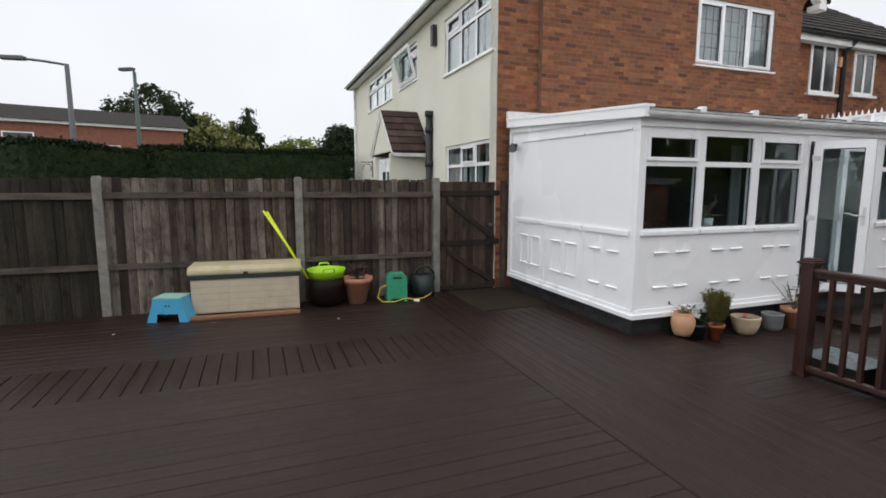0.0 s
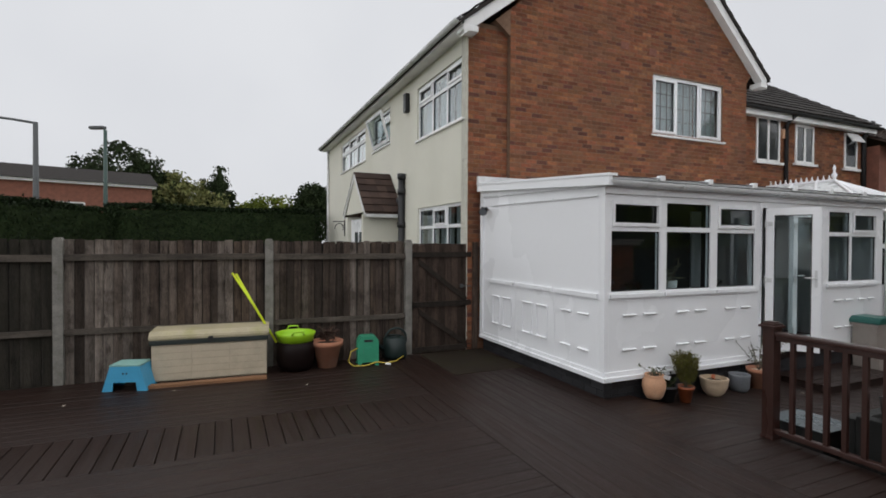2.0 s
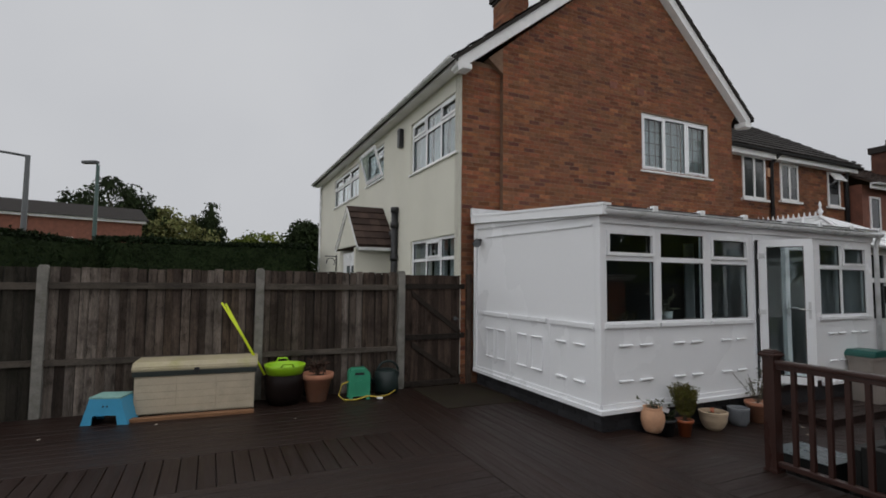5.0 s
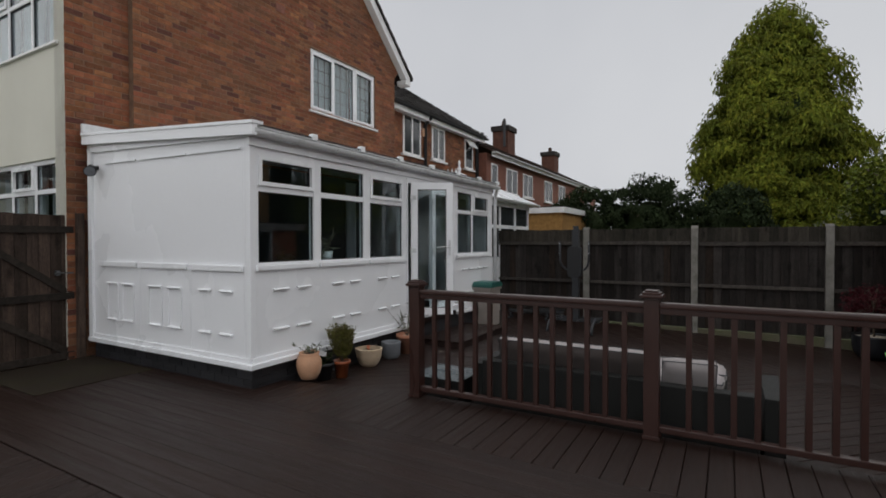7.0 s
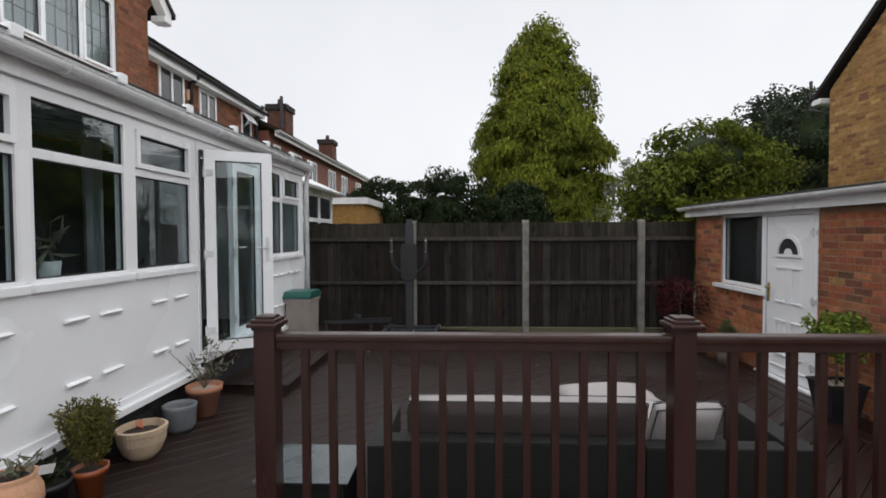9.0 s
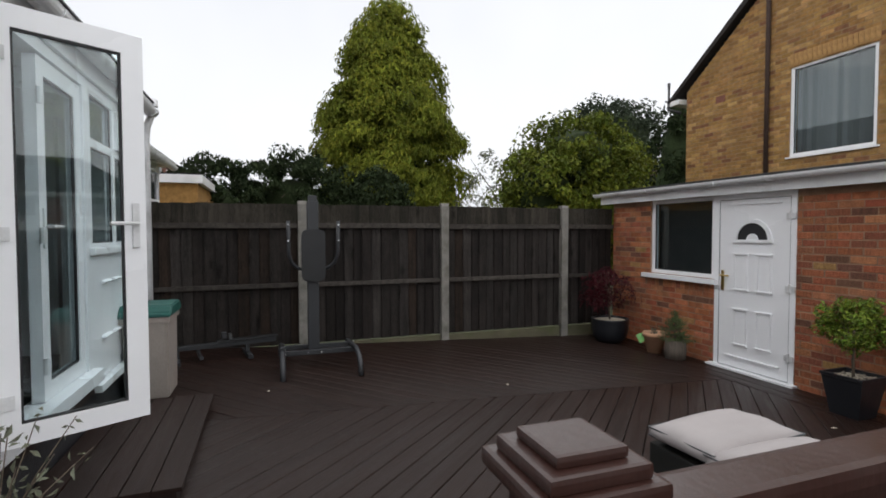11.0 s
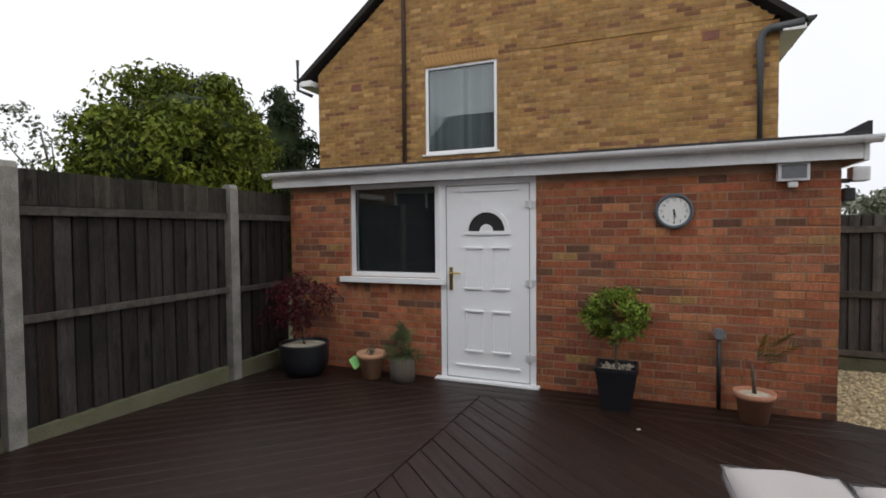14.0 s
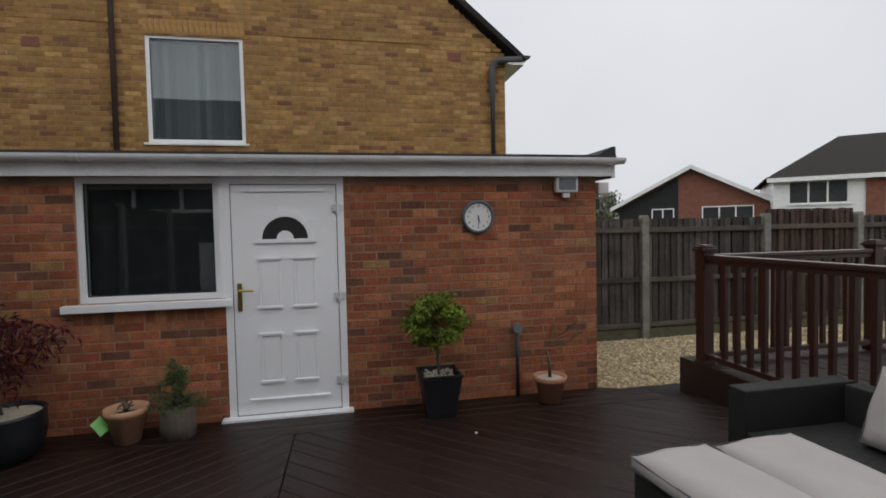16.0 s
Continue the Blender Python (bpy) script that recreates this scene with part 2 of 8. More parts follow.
MORTAR = mat("brown mortar", (0.20, 0.125, 0.085), rough=0.95, spec=0.2, vary=0.25, scale=9, fine=120, bump=0.3)
YBRICK = mat("buff yellow brick", (0.36, 0.205, 0.073), rough=0.92, spec=0.2, vary=0.28, scale=11, fine=100, bump=0.6, per="island", per_amt=0.18, hue=0.006, dirt=(0.22, 0.125, 0.058), dirt_scale=1.1, dirt_amt=0.55, alt=((0.35, (0.31, 0.17, 0.06)), (0.6, (0.41, 0.245, 0.096)), (0.78, (0.27, 0.147, 0.058)), (0.93, (0.21, 0.10, 0.052))))
YMORTAR = mat("buff mortar", (0.28, 0.19, 0.105), rough=0.95, vary=0.15, fine=100, bump=0.3)
FARBRICK = mat("distant red brick", (0.215, 0.088, 0.060), rough=0.9, vary=0.25, scale=5, fine=40, bump=0.2)
SOOTBRICK = mat("sooty brown brick", (0.11, 0.052, 0.038), rough=0.9, spec=0.2, vary=0.3, scale=5, fine=40, bump=0.3)
CREAM = mat("cream painted render", (0.70, 0.685, 0.60), rough=0.9, vary=0.04, scale=1.2, fine=150, bump=0.25, dirt=(0.60, 0.58, 0.48), dirt_scale=0.7, dirt_amt=0.35)
WHITE = mat("white painted timber", (0.84, 0.84, 0.84), rough=0.4, vary=0.04, bump=0.05, dirt=(0.5, 0.5, 0.48), dirt_scale=2, dirt_amt=0.4)
TILE = mat("dark roof tile", (0.034, 0.030, 0.028), rough=0.9, spec=0.2, vary=0.25, scale=6, fine=50, bump=0.4, per="island", per_amt=0.35)
TILEBR = mat("brown roof tile", (0.060, 0.040, 0.033), rough=0.9, spec=0.2, vary=0.25, scale=6, fine=50, bump=0.4, per="island", per_amt=0.35)
FELT = mat("black roofing felt", (0.025, 0.025, 0.027), rough=0.9, vary=0.25, fine=120, bump=0.4)
IRON = mat("black cast pipe", (0.02, 0.02, 0.022), rough=0.5, vary=0.15, bump=0.1)
NET = mat("white net curtain", (0.72, 0.73, 0.75), rough=0.9, vary=0.08, scale=8, fine=90, bump=0.1)
BLIND = mat("grey vertical blind", (0.22, 0.22, 0.225), rough=0.8, vary=0.08, per="object", per_amt=0.25, bump=0.05)
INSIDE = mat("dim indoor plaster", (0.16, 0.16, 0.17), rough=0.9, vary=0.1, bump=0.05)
# indoor dimness is put into this colour
COOLIN = mat("blue grey indoor dimness", (0.05, 0.058, 0.066), rough=0.8, vary=0.15, bump=0.05)
# unlit rooms have their darkness in this colour; also used for dark cladding
DARKIN = mat("near-black unlit room and dark cladding", (0.02, 0.02, 0.022), rough=0.9, vary=0.1, bump=0)
TERRA = mat("terracotta clay", (0.45, 0.20, 0.12), rough=0.85, vary=0.12, scale=6, fine=70, bump=0.2, dirt=(0.45, 0.33, 0.26), dirt_scale=4, dirt_amt=0.45)
TERRAP = mat("pale terracotta clay", (0.56, 0.31, 0.185), rough=0.85, vary=0.12, scale=6, fine=70, bump=0.2, dirt=(0.45, 0.38, 0.30), dirt_scale=5, dirt_amt=0.5)
STONE = mat("cream stoneware", (0.56, 0.43, 0.30), rough=0.8, vary=0.12, scale=7, fine=80, bump=0.25, dirt=(0.3, 0.25, 0.19), dirt_scale=4, dirt_amt=0.4)
GREYPOT = mat("grey ribbed pot", (0.16, 0.17, 0.185), rough=0.6, vary=0.15, scale=6, fine=60, bump=0.2)
BLACKPOT = mat("glazed black pot", (0.012, 0.0135, 0.017), rough=0.4, vary=0.15, bump=0.05)
SOIL = mat("damp potting soil", (0.035, 0.026, 0.02), rough=0.95, vary=0.4, scale=25, fine=120, bump=0.8)
CHIPS = mat("pale pot chippings", (0.38, 0.34, 0.27), rough=0.9, vary=0.25, scale=30, fine=120, bump=0.8, per="island", per_amt=0.3)
BARK = mat("rough bark", (0.11, 0.085, 0.062), rough=0.95, vary=0.3, scale=8, fine=60, bump=0.7)
LOG = mat("bark sided log pot", (0.11, 0.09, 0.072), rough=0.95, vary=0.35, scale=9, fine=60, bump=0.7, stretch=(5, 5, 0.8))
LEAF_CON = mat("golden cypress foliage", (0.172, 0.193, 0.023), spec=0.15, rough=0.75, vary=0.25, scale=0.9, fine=14, bump=0.1, per="island", per_amt=0.4, hue=0.02, dirt=(0.075, 0.10, 0.018), dirt_scale=0.7, dirt_amt=0.6)
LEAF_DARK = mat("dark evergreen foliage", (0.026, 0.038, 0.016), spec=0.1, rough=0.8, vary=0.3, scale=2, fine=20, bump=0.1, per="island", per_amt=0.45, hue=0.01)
LEAF_DIM = mat("grey green foliage", (0.048, 0.062, 0.040), spec=0.1, rough=0.8, vary=0.3, scale=2, fine=20, bump=0.1, per="island", per_amt=0.4, hue=0.01)
LEAF_MID = mat("mid green foliage", (0.122, 0.150, 0.016), spec=0.18, rough=0.6, vary=0.25, scale=1.5, fine=20, bump=0.1, per="island", per_amt=0.45, hue=0.02, dirt=(0.03, 0.05, 0.012), dirt_scale=1.0, dirt_amt=0.7)
LEAF_PALE = mat("pale autumn foliage", (0.16, 0.165, 0.06), spec=0.18, rough=0.7, vary=0.25, scale=1.5, fine=20, bump=0.1, per="island", per_amt=0.35, hue=0.02)
LEAF_HEDGE = mat("clipped hedge foliage", (0.014, 0.026, 0.008), spec=0.18, rough=0.7, vary=0.3, scale=1.2, fine=25, bump=0.1, per="island", per_amt=0.25, hue=0.015)
LEAF_BAY = mat("glossy bay leaf", (0.125, 0.175, 0.022), spec=0.18, rough=0.4, vary=0.2, scale=6, fine=40, bump=0.05, per="island", per_amt=0.55, hue=0.025)
LEAF_OLIVE = mat("olive shrub leaf", (0.105, 0.098, 0.022), spec=0.2, rough=0.6, vary=0.25, scale=6, fine=40, bump=0.05, per="island", per_amt=0.45, hue=0.02)
LEAF_BROWN = mat("wilted brown leaf", (0.085, 0.052, 0.040), spec=0.18, rough=0.8, vary=0.3, scale=8, fine=50, bump=0.05, per="island", per_amt=0.4)
ORANGEPOT = mat("wet orange red clay", (0.33, 0.085, 0.030), rough=0.35, vary=0.15, scale=6, fine=70, bump=0.15, dirt=(0.20, 0.06, 0.025), dirt_scale=5, dirt_amt=0.5)
DARKPIPE = mat("dark grey painted pipe", (0.055, 0.058, 0.062), rough=0.5, vary=0.15, bump=0.05)
LEAF_RED = mat("dark red maple leaf", (0.075, 0.014, 0.020), spec=0.15, rough=0.6, vary=0.3, scale=6, fine=40, bump=0.05, per="island", per_amt=0.5)
LEAF_FIR = mat("dwarf spruce needle", (0.10, 0.135, 0.055), spec=0.18, rough=0.7, vary=0.25, scale=8, fine=60, bump=0.05, per="island", per_amt=0.4)
LEAF_GREY = mat("silvery shrub leaf and hazy far leaf", (0.17, 0.18, 0.13), spec=0.18, rough=0.7, vary=0.25, scale=8, fine=60, bump=0.05, per="island", per_amt=0.4)
TEAL = mat("teal plastic lid", (0.018, 0.105, 0.088), rough=0.4, vary=0.1, bump=0.03)
TAUPE = mat("taupe plastic bin", (0.33, 0.29, 0.26), rough=0.55, vary=0.08, bump=0.05, dirt=(0.22, 0.19, 0.17), dirt_scale=2.5, dirt_amt=0.4)
CHEST = mat("beige storage plastic", (0.50, 0.43, 0.32), rough=0.6, vary=0.08, scale=4, fine=60, bump=0.06, dirt=(0.3, 0.26, 0.19), dirt_scale=3, dirt_amt=0.5)
CHESTLID = mat("mossy beige lid", (0.42, 0.365, 0.245), rough=0.65, vary=0.12, scale=4, fine=60, bump=0.1, dirt=(0.30, 0.29, 0.10), dirt_scale=3, dirt_amt=0.7)
CHESTBAND = mat("dark green band", (0.02, 0.028, 0.025), rough=0.5, vary=0.1, bump=0.03)
BLUE = mat("sky blue plastic", (0.06, 0.34, 0.56), rough=0.45, vary=0.06, bump=0.03)
BLUETOP = mat("dusty blue plastic tread", (0.22, 0.40, 0.36), rough=0.7, vary=0.2, scale=9, fine=50, bump=0.2)
LIME = mat("lime green plastic", (0.34, 0.62, 0.02), rough=0.4, vary=0.06, bump=0.03)
NEON = mat("neon yellow handle", (0.62, 0.72, 0.02), rough=0.4, vary=0.05, bump=0.03)
TUBBROWN = mat("dark brown glazed tub", (0.009, 0.005, 0.0045), spec=0.15, rough=0.5, vary=0.15, bump=0.05)
REELGREEN = mat("green reel plastic", (0.04, 0.30, 0.17), rough=0.4, vary=0.08, bump=0.03)
DARKGREEN = mat("dark green can plastic", (0.006, 0.017, 0.016), rough=0.5, vary=0.1, bump=0.03)
HOSE = mat("yellow garden hose", (0.50, 0.38, 0.05), rough=0.5, vary=0.12, bump=0.05)
PLANK = mat("raw orange brown plank", (0.23, 0.115, 0.055), rough=0.8, vary=0.25, scale=3, fine=30, bump=0.4, stretch=(0.6, 7, 7))
GYM = mat("dark grey painted steel", (0.030, 0.032, 0.036), rough=0.5, metal=0.1, vary=0.1, bump=0.05)
GYMPAD = mat("black vinyl pad", (0.012, 0.0125, 0.014), rough=0.5, vary=0.1, fine=120, bump=0.15)
CHROME = mat("bright bolt metal", (0.65, 0.66, 0.68), rough=0.25, metal=1.0, vary=0.05, bump=0)
BRASS = mat("aged brass handle", (0.42, 0.30, 0.10), rough=0.3, metal=1.0, vary=0.08, bump=0)
GALV = mat("galvanised lamp steel", (0.085, 0.09, 0.093), rough=0.55, metal=0.2, vary=0.1, bump=0.05)
GREENPOST = mat("green painted pole", (0.035, 0.07, 0.06), rough=0.5, vary=0.1, bump=0.05)
RATTAN = mat("charcoal woven rattan", (0.020, 0.0205, 0.0195), rough=0.65, spec=0.2, vary=0.2, scale=30, fine=160, bump=0.2, wave=("Z", 28, 0.6))
CUSHION = mat("light grey cushion cloth", (0.37, 0.34, 0.335), rough=0.95, vary=0.06, scale=5, fine=220, bump=0.25)
CUSHIOND = mat("dark grey cushion piping", (0.075, 0.08, 0.085), rough=0.9, vary=0.08, bump=0.1)
# shaded copy of the cushion cloth, for rear faces
CUSHIONSHADE = mat("cushion cloth darkened for shade", (0.075, 0.062, 0.058), rough=0.95, vary=0.08, fine=220, bump=0.25)
TABLEGLASS = mat("pale frosted table glass", (0.075, 0.092, 0.10), rough=0.3, vary=0.05, bump=0)
GRAVEL = mat("pale golden gravel", (0.46, 0.38, 0.235), rough=0.9, vary=0.2, scale=20, fine=120, bump=0.6, per="island", per_amt=0.5, hue=0.012)
GARAGEMORTAR = mat("weathered tan mortar", (0.33, 0.205, 0.135), rough=0.95, spec=0.2, vary=0.3, scale=5, fine=120, bump=0.5, dirt=(0.17, 0.10, 0.07), dirt_scale=1.8, dirt_amt=0.75)
GRAVELBED = mat("sandy gravel bed", (0.33, 0.265, 0.16), rough=0.95, vary=0.4, scale=30, fine=150, bump=0.8)
GROUND = mat("rough grass and earth", (0.075, 0.085, 0.04), rough=0.95, vary=0.35, scale=0.6, fine=9, bump=0.5)
SLAB = mat("mossy paving slab", (0.021, 0.0145, 0.009), rough=0.95, spec=0.2, vary=0.35, scale=6, fine=80, bump=0.6, dirt=(0.021, 0.021, 0.008), dirt_scale=3, dirt_amt=0.8)
DIAL = mat("white clock dial", (0.78, 0.78, 0.76), rough=0.5, vary=0.02, bump=0)
CLOCKRIM = mat("blue grey clock rim", (0.10, 0.125, 0.15), rough=0.5, vary=0.1, bump=0.05)
TAGW = mat("white plant tag", (0.8, 0.8, 0.8), rough=0.5, vary=0.03, bump=0)
TAGG = mat("green plant tag", (0.22, 0.55, 0.16), rough=0.5, vary=0.1, bump=0)
DEBRIS = mat("pale fallen petal", (0.38, 0.33, 0.27), rough=0.9, vary=0.2, bump=0)


# ---- building helpers ----
def mesh_of(name, bm, material, smooth=False):
    me = bpy.data.meshes.new(name)
    bmesh.ops.recalc_face_normals(bm, faces=bm.faces)
    bm.to_mesh(me)
    bm.free()
    me.materials.append(material)
    if smooth:
        me.polygons.foreach_set("use_smooth", [True] * len(me.polygons))
    return me


def part(name, bm, material, parent, label="", smooth=False):
    ob = new(name, mesh_of(name, bm, material, smooth))
    ob.parent = parent
    if label:
        ob["label"] = label
    return ob


def thing(name, m, label, category, group="", kind=""):
    ob = new(name)
    ob.matrix_world = m
    ob.empty_display_size = 0.1
    return tagged(ob, label, category, group, kind)


def solid(name, bm, material, label, category, group="", kind="", m=None, smooth=False):
    ob = new(name, mesh_of(name, bm, material, smooth))
    if m is not None:
        ob.matrix_world = m
    return tagged(ob, label, category, group, kind)


def box(bm, x0, y0, z0, x1, y1, z1, bev=0.0):
    x0, x1 = min(x0, x1), max(x0, x1)
    y0, y1 = min(y0, y1), max(y0, y1)
    z0, z1 = min(z0, z1), max(z0, z1)
    r = bmesh.ops.create_cube(bm, size=1, matrix=Matrix.Translation(((x0 + x1) / 2, (y0 + y1) / 2, (z0 + z1) / 2)) @ Matrix.Diagonal((x1 - x0, y1 - y0, z1 - z0, 1)))
    if bev:
        es = list({e for v in r["verts"] for e in v.link_edges})
        bmesh.ops.bevel(bm, geom=es, offset=bev, segments=2, affect="EDGES", profile=0.7)
    return bm


def B(x0, y0, z0, x1, y1, z1, bev=0.0):
    return box(bmesh.new(), x0, y0, z0, x1, y1, z1, bev)


def prism(bm, pts, axis, a, b):
    """Extrude a polygon; axis 'y': pts are (x, z); axis 'x': pts are (y, z); axis 'z': pts are (x, y)."""
    def P(u, v, w):
        return {"y": (u, w, v), "x": (w, u, v), "z": (u, v, w)}[axis]
    va = [bm.verts.new(P(u, v, a)) for u, v in pts]
    vb = [bm.verts.new(P(u, v, b)) for u, v in pts]
    n = len(pts)
    bm.faces.new(va)
    bm.faces.new(vb[::-1])
    for i in range(n):
        bm.faces.new((va[i], vb[i], vb[(i + 1) % n], va[(i + 1) % n]))
    return bm


def tube(bm, pts, r, segs=10, r1=None):
    """A round bar through points, tapering from r to r1."""
    pts = [Vector(p) for p in pts]
    r1 = r if r1 is None else r1
    rings = []
    for i, p in enumerate(pts):
        d = (pts[min(i + 1, len(pts) - 1)] - pts[max(i - 1, 0)]).normalized()
        q = d.to_track_quat("Z", "Y")
        rad = r + (r1 - r) * i / (len(pts) - 1)
        rings.append([bm.verts.new(p + q @ Vector((rad * math.cos(a), rad * math.sin(a), 0))) for a in [2 * math.pi * k / segs for k in range(segs)]])
    for i in range(len(rings) - 1):
        for k in range(segs):
            bm.faces.new((rings[i][k], rings[i][(k + 1) % segs], rings[i + 1][(k + 1) % segs], rings[i + 1][k]))
    bm.faces.new(rings[0][::-1])
    bm.faces.new(rings[-1])
    return bm


def lathe(bm, prof, segs=28, flute=0, depth=0.0):
    """Turn a profile of (radius, z) round the upright axis; flute ribs the side."""
    rings = []
    for r, z in prof:
        ring = []
        for k in range(segs):
            a = 2 * math.pi * k / segs
            rr = r * (1 + (depth * math.cos(flute * a) if flute else 0))
            ring.append(bm.verts.new((rr * math.cos(a), rr * math.sin(a), z)))
        rings.append(ring)
    for i in range(len(rings) - 1):
        for k in range(segs):
            bm.faces.new((rings[i][k], rings[i][(k + 1) % segs], rings[i + 1][(k + 1) % segs], rings[i + 1][k]))
    bm.faces.new(rings[0][::-1])
    bm.faces.new(rings[-1])
    return bm


def arc(c, r, a0, a1, n, plane="xz"):
    out = []
    for i in range(n + 1):
        a = radians(a0 + (a1 - a0) * i / n)
        u, v = r * math.cos(a), r * math.sin(a)
        out.append((c[0] + u, c[1], c[2] + v) if plane == "xz" else (c[0] + u, c[1] + v, c[2]) if plane == "xy" else (c[0], c[1] + u, c[2] + v))
    return out


def wall_cells(bm, u0, u1, z0, z1, holes, axis, a, b):
    """A wall with holes cut through it; holes are (ua, za, ub, zb). axis 'y': the wall runs along x between y = a and b."""
    us = sorted({u0, u1, *[h[0] for h in holes], *[h[2] for h in holes]})
    zs = sorted({z0, z1, *[h[1] for h in holes], *[h[3] for h in holes]})
    us = [u for u in us if u0 <= u <= u1]
    zs = [z for z in zs if z0 <= z <= z1]
    for i in range(len(us) - 1):
        for j in range(len(zs) - 1):
            cu, cz = (us[i] + us[i + 1]) / 2, (zs[j] + zs[j + 1]) / 2
            if any(h[0] < cu < h[2] and h[1] < cz < h[3] for h in holes):
                continue
            if axis == "y":
                box(bm, us[i], a, zs[j], us[i + 1], b, zs[j + 1])
            else:
                box(bm, a, us[i], zs[j], b, us[i + 1], zs[j + 1])
    bmesh.ops.remove_doubles(bm, verts=bm.verts, dist=1e-5)
    kill = [f for f in bm.faces if sum(1 for g in f.verts[0].link_faces if g is not f and set(g.verts) == set(f.verts)) > 0]
    bmesh.ops.delete(bm, geom=kill, context="FACES")
    return bm


def course_spans(spans, z, holes):
    out = []
    for a, b in spans:
        cuts = sorted((h[0], h[2]) for h in holes if h[1] < z < h[3] and h[0] < b and h[2] > a)
        s = a
        for c, d in cuts:
            if c - s > 0.03:
                out.append((s, c))
            s = max(s, d)
        if b - s > 0.03:
            out.append((s, b))
    return out


def brick_list(u0, u1, z0, z1, holes, spans=None, bl=0.215, bh=0.065, j=0.010):
    """Stretcher bond: rows of (u, z, length)."""
    out, row, z = [], 0, z0
    while z + bh <= z1 + 0.001:
        for a, b in course_spans(spans(z + bh / 2) if spans else [(u0, u1)], z + bh / 2, holes):
            start = u0 - (0.1125 if row % 2 else 0.0)
            k = math.floor((a - start) / (bl + j))
            u = start + k * (bl + j)
            while u < b:
                s, e = max(u, a), min(u + bl, b)
                if e - s > 0.035:
                    out.append((s, z, e - s))
                u += bl + j
        row += 1
        z += bh + j
    return out


def brick_skin(name, rows, axis, plane, out, material, parent, bh=0.065, proud=0.005):
    """All bricks of a face in one mesh. axis 'y': the face lies at y = plane and looks along out (+1 or -1)."""
    vs, fs = [], []
    for u, z, ln in rows:
        d = proud * random.uniform(0.3, 1.2) * out
        k = len(vs)
        u, z = u + random.uniform(-0.002, 0.002), z + random.uniform(-0.002, 0.002)
        c = random.uniform(0.002, 0.006)
        ring0 = [(u, z), (u + ln, z), (u + ln, z + bh), (u, z + bh)]
        ring1 = [(u + c, z + c), (u + ln - c, z + c), (u + ln - c, z + bh - c), (u + c, z + bh - c)]
        for (p, q) in ring0:
            vs.append((p, plane, q) if axis == "y" else (plane, p, q))
        for (p, q) in ring1:
            vs.append((p, plane + d, q) if axis == "y" else (plane + d, p, q))
        fs += [(k + 4, k + 5, k + 6, k + 7)] + [(k + i, k + (i + 1) % 4, k + 4 + (i + 1) % 4, k + 4 + i) for i in range(4)]
    me = bpy.data.meshes.new(name)
    me.from_pydata(vs, [], fs)
    me.materials.append(material)
    ob = new(name, me)
    ob.parent = parent
    return tagged(ob, kind="stuff")


def leaves(name, pts, nrm, size, material, parent=None, droop=0.0, slim=0.5, seed=1):
    """Many small folded leaves, one island each, at given points facing roughly along nrm."""
    rs = np.random.RandomState(seed)
    n = len(pts)
    pts = np.asarray(pts, float)
    nrm = np.asarray(nrm, float) + rs.normal(0, 0.45, (n, 3))
    nrm /= np.linalg.norm(nrm, axis=1)[:, None] + 1e-9
    d = rs.normal(0, 1, (n, 3))
    d[:, 2] -= droop * 2
    d -= nrm * (d * nrm).sum(1)[:, None]
    d /= np.linalg.norm(d, axis=1)[:, None] + 1e-9
    s = np.cross(nrm, d)
    L = (size * rs.uniform(0.6, 1.35, n))[:, None]
    a = pts
    b = pts + d * L * 0.5 + s * L * slim * 0.5 + nrm * L * 0.10
    c = pts + d * L - nrm * L * 0.12 + np.array([0, 0, -droop * 0.2]) * L
    e = pts + d * L * 0.5 - s * L * slim * 0.5 + nrm * L * 0.10
    vs = np.stack([a, b, c, e], 1).reshape(-1, 3)
    k = np.arange(n) * 4
    fs = np.concatenate([np.stack([k, k + 1, k + 2], 1), np.stack([k, k + 2, k + 3], 1)])
    me = bpy.data.meshes.new(name)
    me.from_pydata(vs.tolist(), [], fs.tolist())
    me.materials.append(material)
    ob = new(name, me)
    if parent:
        ob.parent = parent
    return ob


def clump_points(centres, radius, per, seed):
    """Leaf places on the upper outside of round clumps."""
    rs = np.random.RandomState(seed)
    c = np.asarray(centres, float)
    rad = np.broadcast_to(np.asarray(radius, float), (len(c),))
    v = rs.normal(0, 1, (len(c), per, 3))
    v /= np.linalg.norm(v, axis=2)[:, :, None]
    r = rs.uniform(0.55, 1.05, (len(c), per, 1)) * rad[:, None, None]
    p = c[:, None, :] + v * r * np.array([1, 1, 0.8])
    return p.reshape(-1, 3), v.reshape(-1, 3)


